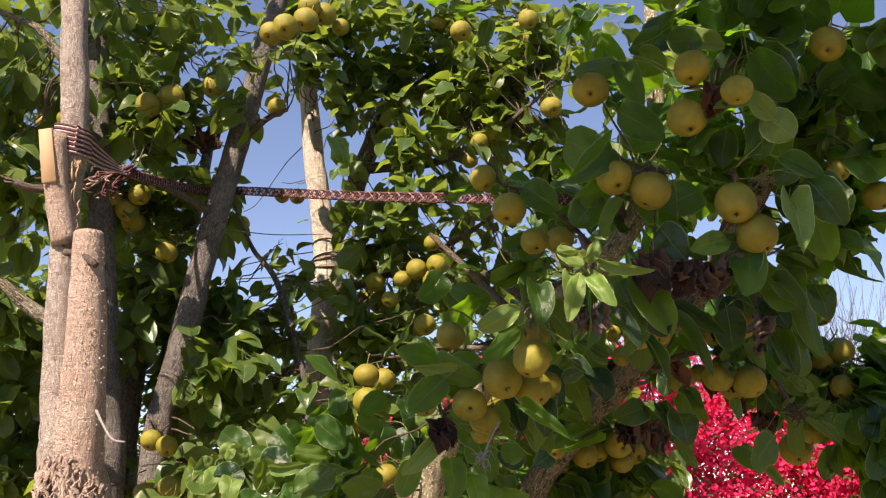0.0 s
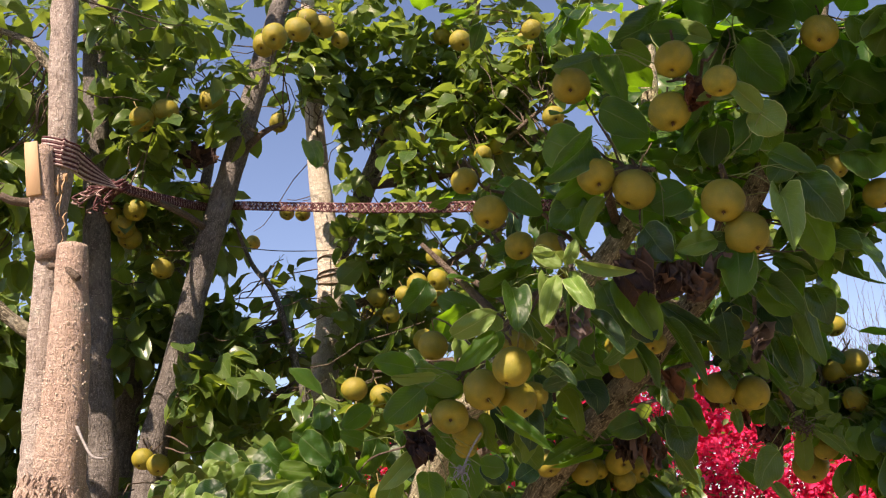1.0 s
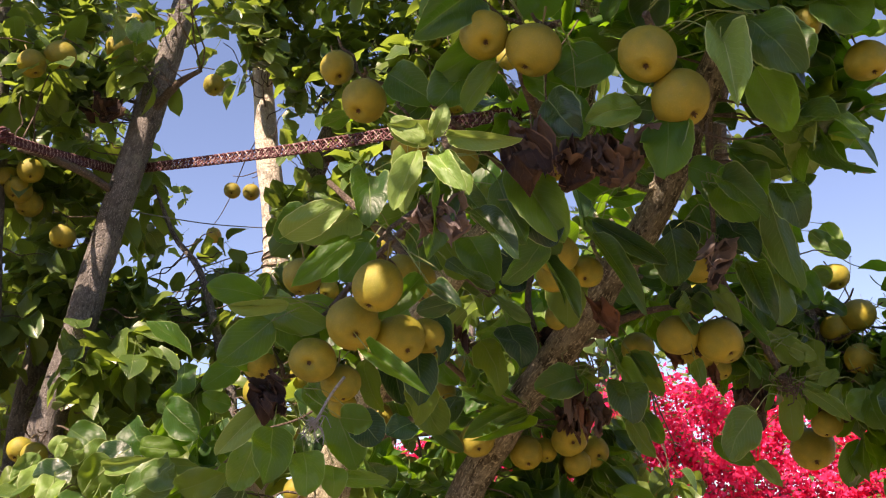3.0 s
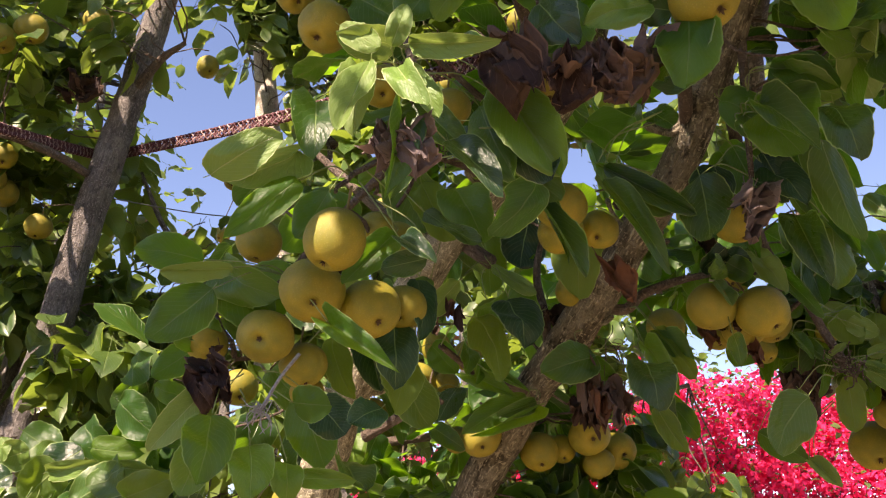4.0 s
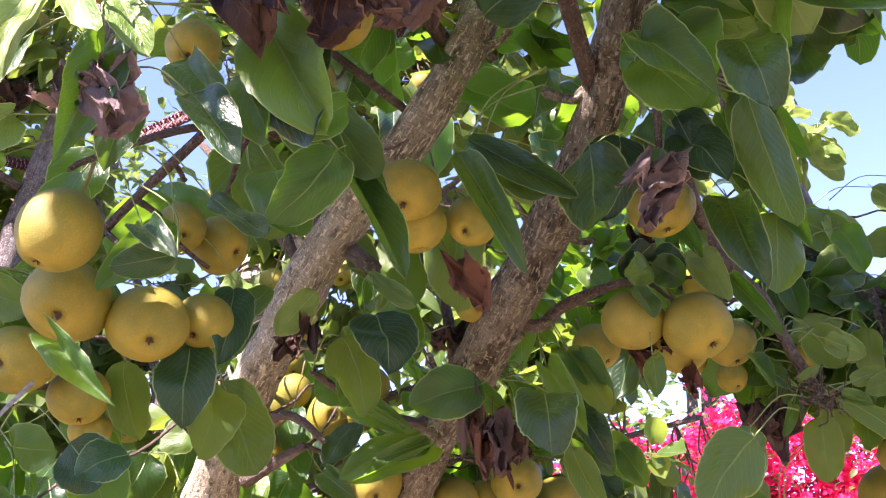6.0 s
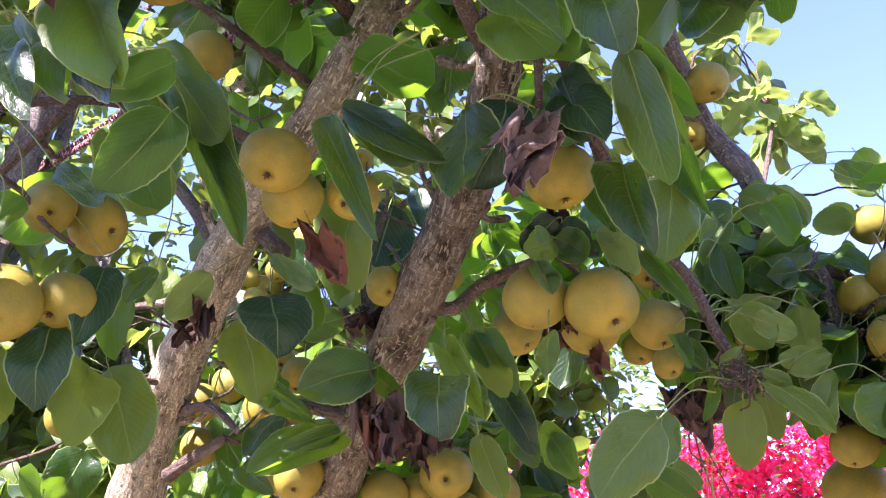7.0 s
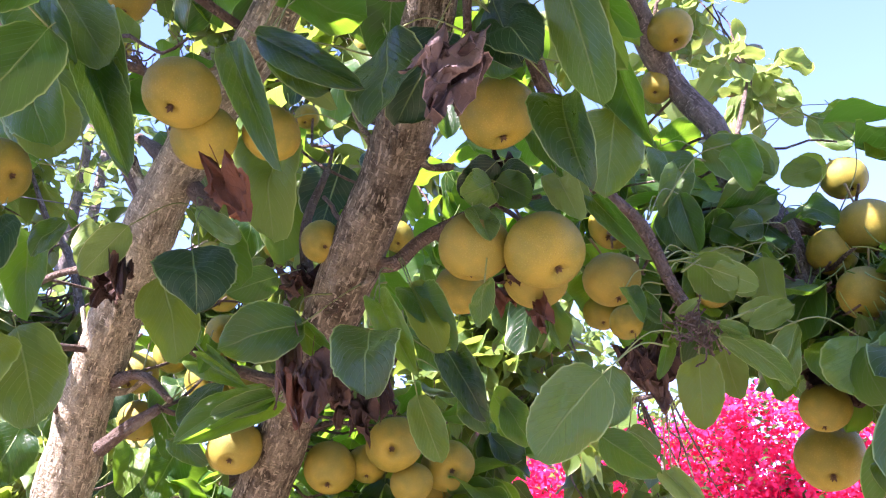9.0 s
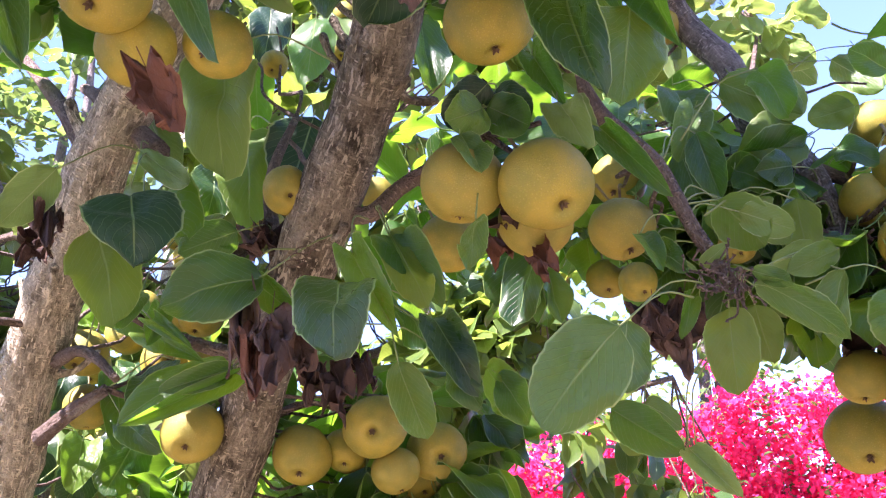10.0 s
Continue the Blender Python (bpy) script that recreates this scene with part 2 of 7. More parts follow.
def cord_material():
    """Maroon braid flecked with pale threads."""
    m, t, b = material("dark red flecked cord")
    place = t.nodes.new("ShaderNodeTexCoord").outputs["Object"]
    colour = mixed(t, noisy(t, place, 180.0, 3.0), (0.016, 0.005, 0.007), (0.11, 0.016, 0.024))
    cells = node(t, "ShaderNodeTexVoronoi", Scale=230.0)
    t.links.new(place, cells.inputs["Vector"])
    fleck = remap(t, cells.outputs["Distance"], 0.26, 0.36, 1.0, 0.0)
    fleck = calc(t, "MULTIPLY", fleck, remap(t, noisy(t, place, 60.0, 2.0), 0.44, 0.52))
    colour = mixed(t, calc(t, "MULTIPLY", fleck, 0.5), colour, (0.42, 0.25, 0.25))
    t.links.new(colour, b.inputs["Base Color"])
    b.inputs["Roughness"].default_value = 0.75
    return m


CALYX = plain_material("dry calyx", (0.03, 0.02, 0.012), (0.11, 0.065, 0.03), 300.0, 0.9)
STALK = plain_material("fruit stalk", (0.13, 0.10, 0.035), (0.22, 0.16, 0.06), 120.0, 0.7)
CORD_RED = cord_material()
CORD_WHITE = plain_material("off-white cord", (0.10, 0.05, 0.05), (0.46, 0.33, 0.31), 120.0, 0.75)
CORD_PALE = plain_material("pale pinkish cord", (0.22, 0.13, 0.13), (0.60, 0.48, 0.46), 160.0, 0.75)
WIRE = plain_material("rusty tie wire", (0.05, 0.035, 0.025), (0.14, 0.09, 0.06), 400.0, 0.6, 0.7)
PETIOLE = plain_material("green leaf stalk", (0.12, 0.17, 0.045), (0.20, 0.24, 0.08), 90.0, 0.5)
CABLE = plain_material("grey overhead wire", (0.12, 0.12, 0.13), (0.2, 0.2, 0.21), 40.0, 0.6, 0.3)
FIBRE = plain_material("dry pale fibre", (0.15, 0.14, 0.14), (0.31, 0.29, 0.29), 300.0, 0.9)
# the ground stays out of view; its pale tone is tuned for bounced light
SOIL = plain_material("pale dry ground", (0.25, 0.197, 0.125), (0.175, 0.135, 0.083), 3.0, 0.95, 0.0, 0.6, 0.03)


# ---- mesh helpers ----
def mesh_of(name, bm, mat, smooth=True):
    me = bpy.data.meshes.new(name)
    bm.normal_update()
    bm.to_mesh(me)
    bm.free()
    me.materials.append(mat)
    if smooth:
        me.polygons.foreach_set("use_smooth", [True] * len(me.polygons))
    return me


def child(name, me, parent, m=None, label=""):
    """A mesh object under parent, at the world pose m."""
    ob = new(name, me)
    ob.parent = parent
    ob.matrix_parent_inverse = whole(parent).inverted()
    ob.matrix_basis = m or Matrix()
    return tagged(ob, label)


def whole(ob):
    m = ob.matrix_basis.copy()
    return (whole(ob.parent) @ ob.matrix_parent_inverse @ m) if ob.parent else m


def part(name, bm, mat, parent, label="", m=None):
    return child(name, mesh_of(name, bm, mat), parent, m, label)


def anchor(name, x, y, z, label, category, group="", kind=""):
    ob = new(name)
    ob.empty_display_size = 0.05
    ob.matrix_basis = Matrix.Translation((x, y, z))
    return tagged(ob, label, category, group, kind)


def spline(points, steps):
    """Catmull-Rom through rows of numbers (x, y, z, radius)."""
    p = np.array([points[0], *points, points[-1]], float)
    p[0], p[-1] = 2 * p[1] - p[2], 2 * p[-2] - p[-3]
    p[0][3:], p[-1][3:] = p[1][3:], p[-2][3:]
    out = []
    for i in range(1, len(p) - 2):
        for k in range(steps):
            u = k / steps
            out.append(0.5 * (2 * p[i] + (p[i + 1] - p[i - 1]) * u + (2 * p[i - 1] - 5 * p[i] + 4 * p[i + 1] - p[i + 2]) * u * u
                              + (3 * p[i] - p[i - 1] - 3 * p[i + 1] + p[i + 2]) * u ** 3))
    out.append(p[-2])
    return out


def tube(bm, points, sides=12, steps=6, rough=0.0, seed=0, caps=True):
    """A tapered tube through points (x, y, z, radius), uneven by rough."""
    rows = spline(points, steps)
    stem = bm.verts.layers.float_vector.get("stem") or bm.verts.layers.float_vector.new("stem")
    run, offset = 0.0, Vector((seed * 0.37 % 5, points[0][0] * 3 % 5, points[0][2] * 2 % 5))
    rings, side = [], Vector((1, 0.13, 0.07))
    for i, r in enumerate(rows):
        if i:
            run += (Vector(r[:3]) - Vector(rows[i - 1][:3])).length
        a, c = rows[max(i - 1, 0)], rows[min(i + 1, len(rows) - 1)]
        d = Vector(c[:3]) - Vector(a[:3])
        d = d.normalized() if d.length > 1e-9 else Vector((0, 0, 1))
        side = (side - d * side.dot(d)).normalized()
        up = d.cross(side)
        ring = []
        for k in range(sides):
            w = 2 * math.pi * k / sides
            n = side * math.cos(w) + up * math.sin(w)
            q = Vector(r[:3]) + n * r[3]
            if rough:
                lump = noise.noise(q * 16 + Vector((seed, 0, 0))) + 0.6 * noise.noise(q * 45 + Vector((0, seed, 0)))
                q += n * r[3] * rough * lump
            v = bm.verts.new(q)
            v[stem] = offset + Vector((r[3] * math.cos(w), r[3] * math.sin(w), run))
            ring.append(v)
        rings.append(ring)
    for a, c in zip(rings, rings[1:]):
        for k in range(sides):
            bm.faces.new((a[k], a[(k + 1) % sides], c[(k + 1) % sides], c[k]))
    if caps:
        bm.faces.new(rings[0][::-1])
        bm.faces.new(rings[-1])
    return rows


# ---- leaves ----
def blade(seed, nu=6, nv=8, fold=25.0, curl=30.0, wave=0.05, crumple=0.0, slender=0.0, petiole=0.38, ragged=0.0, warp=0.0):
    """Vertices, faces and uv of one leaf: blade 1 long along y and 1 wide, petiole behind the origin."""
    rng = random.Random(seed)
    verts, faces, uv = [], [], []
    f, ph, sw = math.tan(radians(fold)), rng.uniform(0, 6), rng.uniform(-0.12, 0.12)
    a, c = 0.44 + slender, 0.58 + slender * 0.6
    top = (a / (a + c)) ** a * (c / (a + c)) ** c
    bend = radians(curl)
    for j in range(nv + 1):
        v = j / nv
        w = 0.5 * (v ** a) * ((1 - v) ** c) / top * (1 + ragged * math.sin(31 * v + ph) + ragged * math.sin(57 * v + 2 * ph)) if 0 < v < 1 else 0.0
        if j == 0:
            w = 0.03
        if bend:
            y, z = math.sin(bend * v) / bend, -(1 - math.cos(bend * v)) / bend
        else:
            y, z = v, 0.0
        for i in range(nu + 1):
            u = 2 * i / nu - 1
            x = u * w
            h = abs(x) * f * (1 - 0.35 * abs(u)) + wave * math.sin(7 * v + ph + (2.1 if u > 0 else 0)) * u * u * (0.4 + w)
            p = Vector((x * (1 - 0.25 * f * abs(u)) + sw * v * v * 0.5, y, z + h))
            if crumple:
                q = Vector((p.x * 3.6 + seed, p.y * 3.6, v * 2))
                p += crumple * Vector((noise.noise(q), noise.noise(q + Vector((9, 0, 0))), 1.6 * noise.noise(q + Vector((0, 7, 0)))))
                p.z += 0.35 * crumple * (1 - 2 * abs(noise.noise(q * 2.7)))
            if warp:
                q = Vector((p.x * 1.9 + seed * 3.7, p.y * 1.9, 0.5))
                p.z += warp * noise.noise(q) + 0.45 * warp * noise.noise(q * 2.3)
            verts.append(p)
            uv.append(((u + 1) / 2, v))
    for j in range(nv):
        for i in range(nu):
            k = j * (nu + 1) + i
            faces.append((k, k + 1, k + nu + 2, k + nu + 1))
    if bend:
        # the chord from base to tip lies along y, 1 long
        turn = Matrix.Rotation(bend / 2, 4, "X")
        chord = 2 * math.sin(bend / 2) / bend
        for p in verts:
            q = turn @ p
            p.x, p.y, p.z = p.x, q.y / chord, q.z / chord
    if petiole:
        start, seg = len(verts), 4
        for j in range(seg + 1):
            s = j / seg
            for k in range(3):
                w = 2 * math.pi * k / 3
                r = 0.009 * (1 + 0.5 * s)
                verts.append(Vector((r * math.cos(w), 0.03 - petiole * s, 0.10 * s * s + r * math.sin(w))))
                uv.append((0.5, 0.02))
        for j in range(seg):
            for k in range(3):
                a0, a1 = start + 3 * j + k, start + 3 * j + (k + 1) % 3
                faces.append((a0, a1, a1 + 3, a0 + 3))
    return verts, faces, uv


def leaf_mesh(name, data, mat):
    verts, faces, uv = data
    me = bpy.data.meshes.new(name)
    me.from_pydata(verts, [], faces)
    layer = me.uv_layers.new(name="UVMap")
    for loop in me.loops:
        layer.data[loop.index].uv = uv[loop.vertex_index]
    me.polygons.foreach_set("use_smooth", [True] * len(me.polygons))
    me.materials.append(mat)
    return me


def leaf_mass(name, placed, kinds, mat, parent, label=""):
    """Many leaves in one mesh: placed holds (pose, number of the kind)."""
    vs, fs, us, start = [], [], [], 0
    prepared = [(np.array([tuple(p) for p in d[0]]), d[1], np.array(d[2])) for d in kinds]
    for m, k in placed:
        v, f, u = prepared[k]
        a = np.array(m)
        vs.append(v @ a[:3, :3].T + a[:3, 3])
        fs.extend([tuple(i + start for i in q) for q in f])
        us.append(u)
        start += len(v)
    me = bpy.data.meshes.new(name)
    me.from_pydata(np.concatenate(vs).tolist(), [], fs)
    layer = me.uv_layers.new(name="UVMap")
    index = np.zeros(len(me.loops), np.int32)
    me.loops.foreach_get("vertex_index", index)
    layer.data.foreach_set("uv", np.concatenate(us)[index].astype(np.float32).ravel())
    me.polygons.foreach_set("use_smooth", [True] * len(me.polygons))
    me.materials.append(mat)
    ob = child(name, me, parent, None, label)
    return tagged(ob, kind="stuff")


def leaf_pose(base, along, normal, length, width):
    y = Vector(along).normalized()
    z = Vector(normal) - y * Vector(normal).dot(y)
    z = z.normalized() if z.length > 1e-4 else y.orthogonal().normalized()
    x = y.cross(z)
    m = Matrix((x, y, z)).transposed().to_4x4() @ Matrix.Diagonal((width, length, (width + length) / 2, 1))
    m.translation = base
    return m


rng_kind = random.Random(5)
def leaf_kinds(count, nu, nv, petiole, ragged, first):
    """Broad flattish leaves, and as many folded and curling ones."""
    out = []
    for i in range(count):
        folded = i >= count // 2
        out.append(blade(first + i, nu, nv, rng_kind.uniform(16, 34) if folded else rng_kind.uniform(4, 16),
                         rng_kind.uniform(-25, 85) if folded else rng_kind.uniform(-35, 60), rng_kind.uniform(0.05, 0.14), 0.0,
                         rng_kind.uniform(-0.06, 0.05), petiole, ragged, 0.16))
    return out


NEAR_KINDS = leaf_kinds(12, 8, 10, 0.30, 0.0, 0)
FAR_KINDS = leaf_kinds(8, 4, 5, 0.45, 0.0, 40)
HERO_KINDS = leaf_kinds(12, 10, 20, 0.10, 0.018, 80)
DEAD_KINDS = [blade(70 + i, 18, 24, rng_kind.uniform(10, 34), rng_kind.uniform(20, 95), 0.25, 0.26, 0.02, 0.4, 0.05, 0.25) for i in range(6)]
LEAF_MESHES = {
    "outer": [leaf_mesh("leaf", d, LEAF) for d in HERO_KINDS],
    "outer_young": [leaf_mesh("young_leaf", d, LEAF_YOUNG) for d in HERO_KINDS],
    "outer_deep": [leaf_mesh("leaf", d, LEAF_DEEP) for d in HERO_KINDS],
    "outer_pale": [leaf_mesh("pale_leaf", d, LEAF_PALE) for d in HERO_KINDS],
    "leaf": [leaf_mesh("leaf", d, LEAF) for d in NEAR_KINDS],
    "young": [leaf_mesh("young_leaf", d, LEAF_YOUNG) for d in NEAR_KINDS],
    "pale": [leaf_mesh("pale_leaf", d, LEAF_PALE) for d in NEAR_KINDS],
    "dead": [leaf_mesh("dead_leaf", d, LEAF_DEAD) for d in DEAD_KINDS],
    "rust": [leaf_mesh("rust_leaf", d, LEAF_RUST) for d in DEAD_KINDS],
    "papery": [leaf_mesh("papery_leaf", d, LEAF_PAPER) for d in DEAD_KINDS],
}
LEAF_LABELS = {"leaf": "", "deep": "glossy deep green leaf", "young": "bright yellow-green young leaf", "pale": "dull pale green leaf", "dead": "withered dark brown leaf", "rust": "dry rust-brown leaf", "papery": "crumpled grey-mauve withered leaf"}
LEAF_SPOTS = []


def leaf(tree, kind, n, bx, by, bz, tx, ty, tz, nx, ny, nz, width):
    """One large leaf from its base to its tip, its upper side towards (nx, ny, nz), on a stalk from the nearest wood."""
    base, tip = Vector((bx, by, bz)), Vector((tx, ty, tz))
    withered = kind in ("dead", "rust", "papery")
    meshes = LEAF_MESHES[kind if withered else {"leaf": "outer", "deep": "outer_deep", "young": "outer_young", "pale": "outer_pale"}[kind]]
    m = leaf_pose(base, tip - base, (nx, ny, nz), (tip - base).length * 1.04, width * (1.3 if withered else 1.06))
    LEAF_SPOTS.append((base + tip) / 2)
    ob = child("dead_leaf" if withered else "leaf", meshes[n % len(meshes)], tree, m, LEAF_LABELS[kind])
    wood = min((q[0] for q in GROWN[tree.name]), key=lambda q: (q - base).length_squared)
    away = wood - base
    if not withered and 0.015 < away.length < 0.17:
        if away.length > 0.09:
            away *= 0.09 / away.length
        back = (base - tip).normalized()
        middle = base + away * 0.45 + back * 0.012 + Vector((0, 0, 0.006))
        bm = bmesh.new()
        tube(bm, [(*base, 0.0007), (*middle, 0.0007), (*(base + away), 0.0010)], 5, 4)
        part("stalk", bm, PETIOLE, ob, "pale green leaf stalk")
    return ob


# ---- fruit ----
def fruit_mesh(seed):
    rng = random.Random(seed)
    bm = bmesh.new()
    rings, sides = 20, 24
    ov = rng.uniform(0.90, 1.0)
    lob, ph, lean = rng.uniform(0.01, 0.045), rng.uniform(0, 6), rng.uniform(0.02, 0.09)
    neck = rng.uniform(0.0, 0.10)
    grid = []
    for j in range(rings + 1):
        a = math.pi * j / rings
        r, z = math.sin(a), math.cos(a) * ov
        r *= 1 - neck * max(0, z) ** 2 * 1.4
        top, low = max(0, 1 - r / 0.36), max(0, 1 - r / 0.34)
        z += -0.13 * top ** 1.3 if z > 0 else 0.27 * low ** 1.35
        row = []
        for k in range(sides):
            w = 2 * math.pi * k / sides
            rr = r * (1 + lob * math.sin(2 * w + ph) + 0.012 * math.sin(5 * w + ph))
            row.append((rr * math.cos(w), rr * math.sin(w), z * (1 + lean * rr * math.cos(w - ph))))
        grid.append(row)
    first, last = bm.verts.new((0, 0, grid[0][0][2])), bm.verts.new((0, 0, grid[-1][0][2]))
    loops = [[bm.verts.new(p) for p in row] for row in grid[1:-1]]
    for k in range(sides):
        n = (k + 1) % sides
        bm.faces.new((first, loops[0][k], loops[0][n]))
        bm.faces.new((last, loops[-1][n], loops[-1][k]))
        for a, c in zip(loops, loops[1:]):
            bm.faces.new((a[k], c[k], c[n], a[n]))
    return mesh_of("fruit", bm, FRUIT)


def calyx_mesh():
    bm = bmesh.new()
    for k in range(5):
        w = 2 * math.pi * k / 5
        u = Vector((math.cos(w), math.sin(w), 0))
        s = Vector((-u.y, u.x, 0))
        pts = [u * 0.02 - s * 0.04, u * 0.02 + s * 0.04, u * 0.07 + s * 0.025 + Vector((0, 0, -0.06)), u * 0.09 + Vector((0, 0, -0.10)), u * 0.07 - s * 0.025 + Vector((0, 0, -0.06))]
        bm.faces.new([bm.verts.new(Vector((p.x * 1.25, p.y * 1.25, p.z - 0.77 - 0.03 * (k % 2)))) for p in pts])
    ring = [bm.verts.new((0.075 * math.cos(w), 0.075 * math.sin(w), -0.75)) for w in np.linspace(0, 2 * math.pi, 10, False)]
    mid = bm.verts.new((0, 0, -0.70))
    for k in range(10):
        bm.faces.new((ring[k], mid, ring[(k + 1) % 10]))
    return mesh_of("calyx", bm, CALYX)


def stalk_mesh(seed):
    rng = random.Random(seed)
    bm = bmesh.new()
    a, c = rng.uniform(-0.3, 0.3), rng.uniform(-0.3, 0.3)
    tube(bm, [(0, 0, 0.78, 0.05), (a * 0.3, c * 0.3, 1.1, 0.04), (a, c, 1.75, 0.055)], 6, 3)
    return mesh_of("stalk", bm, STALK)


FRUITS = [fruit_mesh(i) for i in range(6)]
CALYXES = [calyx_mesh()]
STALKS = [stalk_mesh(i) for i in range(4)]
PEARS = []


def pear(x, y, z, d, cx, cy, cz, sort="near", tall=1.0):
    """A pear of diameter d whose calyx end points along (cx, cy, cz)."""
    n = len(PEARS)
    label = {"near": "ripening yellow-olive russet Asian pear hanging in a cluster",
             "single": "yellow-olive russet Asian pear hanging between leaves",
             "shade": "dull olive-brown Asian pear hanging in deep shade",
             "far": "small golden Asian pear high in the tree behind"}[sort]
    ob = anchor("pear", x, y, z, label, "pear", "pears on the trees")
    q = (-Vector((cx, cy, cz))).to_track_quat("Z", "Y").to_matrix().to_4x4() @ pose(0, 0, 0, 0, 0, 71 * n)
    m = Matrix.Translation((x, y, z)) @ q @ Matrix.Diagonal((d / 2, d / 2, d / 2 * tall, 1))
    child("fruit", FRUITS[n % 6], ob, m)
    child("calyx", CALYXES[0], ob, m, "dry brown calyx")
    child("stalk", STALKS[n % 4], ob, m, "thin green-brown stalk")
    PEARS.append(Vector((x, y, z)))
    return ob

# ---- ground ----
def ground_sheet():
    bm = bmesh.new()
    marks = [-400, -120, -40, -14, -6, -3, -1, 1, 3, 6, 14, 40, 120, 400]
    grid = [[bm.verts.new((x, y, 0.03 * noise.noise(Vector((x, y, 0))) if abs(x) < 20 and abs(y) < 20 else 0)) for x in marks] for y in marks]
    for a, c in zip(grid, grid[1:]):
        for k in range(len(marks) - 1):
            bm.faces.new((a[k], a[k + 1], c[k + 1], c[k]))
    ob = new("ground", mesh_of("ground", bm, SOIL))
    return tagged(ob, "pale dry bare ground under the trees", "ground", kind="structure")


ground_sheet()


# ---- trees ----
GROWN = {}

def tree(name, x, y, label):
    return anchor(name, x, y, 0, label, "tree")




def limb(owner, name, mat, points, sides=14, steps=7, rough=0.10, label=""):
    bm = bmesh.new()
    rows = tube(bm, points, sides, steps, rough, len(points) * 3 + points[0][0] * 50)
    GROWN.setdefault(owner.name, []).extend((Vector(r[:3]), r[3]) for r in rows)
    return part(name, bm, mat, owner, label)


def spurs(owner, name, mat, points, count, seed):
    """Short knobbly fruit spurs along a limb, in one mesh."""
    rng = random.Random(seed)
    rows = spline(points, 8)
    bm = bmesh.new()
    for _ in range(count):
        r = rows[rng.randrange(1, len(rows) - 1)]
        d = Vector((rng.uniform(-1, 1), rng.uniform(-1, 0.6), rng.uniform(-0.3, 1))).normalized()
        p = Vector(r[:3]) + d * r[3] * 0.8
        q = p + d * rng.uniform(0.012, 0.03)
        e = q + (d + Vector((0, 0, 0.8))).normalized() * rng.uniform(0.008, 0.03)
        w = rng.uniform(0.0025, 0.005)
        tube(bm, [(*p, w * 1.8), (*q, w), (*e, w * 1.2), (*(e + d * 0.004), w * 0.4)], 7, 4, 0.35, seed)
    return tagged(part(name, bm, mat, owner, "short knobbly fruit spurs"), kind="stuff")


def shoot(rng, a, c, r0, r1, sag=0.04):
    """A crooked twig from a to c."""
    a, c = Vector(a), Vector(c)
    n = 4
    out = []
    for i in range(n + 1):
        s = i / n
        w = math.sin(math.pi * s) * (c - a).length * 0.09
        p = a.lerp(c, s) + Vector((rng.uniform(-w, w), rng.uniform(-w, w), rng.uniform(-w, w) - sag * math.sin(math.pi * s) * (c - a).length))
        out.append((*p, r0 + (r1 - r0) * s))
    return out


# points along the camera's way, from which fruit and limbs must stay visible
VIEW_POINTS = [Vector(p) for p in ((0.06, 0.1, 1.58), (0.36, 0.6, 1.5), (0.60, 1.0, 1.55), (0.73, 1.2, 1.53))]


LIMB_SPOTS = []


def clear_of_sightlines(p, tight):
    """Fitted to the camera's view: False for leaves before fruit, big outer leaves or limbs."""
    for e in VIEW_POINTS:
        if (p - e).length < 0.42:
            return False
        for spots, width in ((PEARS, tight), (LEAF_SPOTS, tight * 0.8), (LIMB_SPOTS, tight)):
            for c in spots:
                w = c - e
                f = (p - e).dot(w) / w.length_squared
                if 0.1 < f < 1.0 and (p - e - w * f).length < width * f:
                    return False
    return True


def sun_gap(p):
    """Gaps in the crowns where the sun comes through to the trunks and the lower limb."""
    for a, c, w in ((Vector((-0.37, 3.04, 2.30)), Vector((-0.43, 3.04, 2.85)), 0.10), (Vector((-0.77, 1.95, 1.75)), Vector((-0.81, 1.97, 2.25)), 0.03), (Vector((-0.03, 2.18, 1.50)), Vector((0.12, 2.03, 1.86)), 0.08),
                    (Vector((0.225, 1.43, 1.88)), Vector((0.265, 1.41, 2.0)), 0.08)):
        q = p - a
        side = SUN_TO.cross(c - a).normalized()
        if q.dot(SUN_TO) < 0.05 or abs(q.dot(side)) > w:
            continue
        up = (c - a) - SUN_TO * (c - a).dot(SUN_TO)
        if 0.0 < q.dot(up) / up.length_squared < 1.0:
            return True
    return False


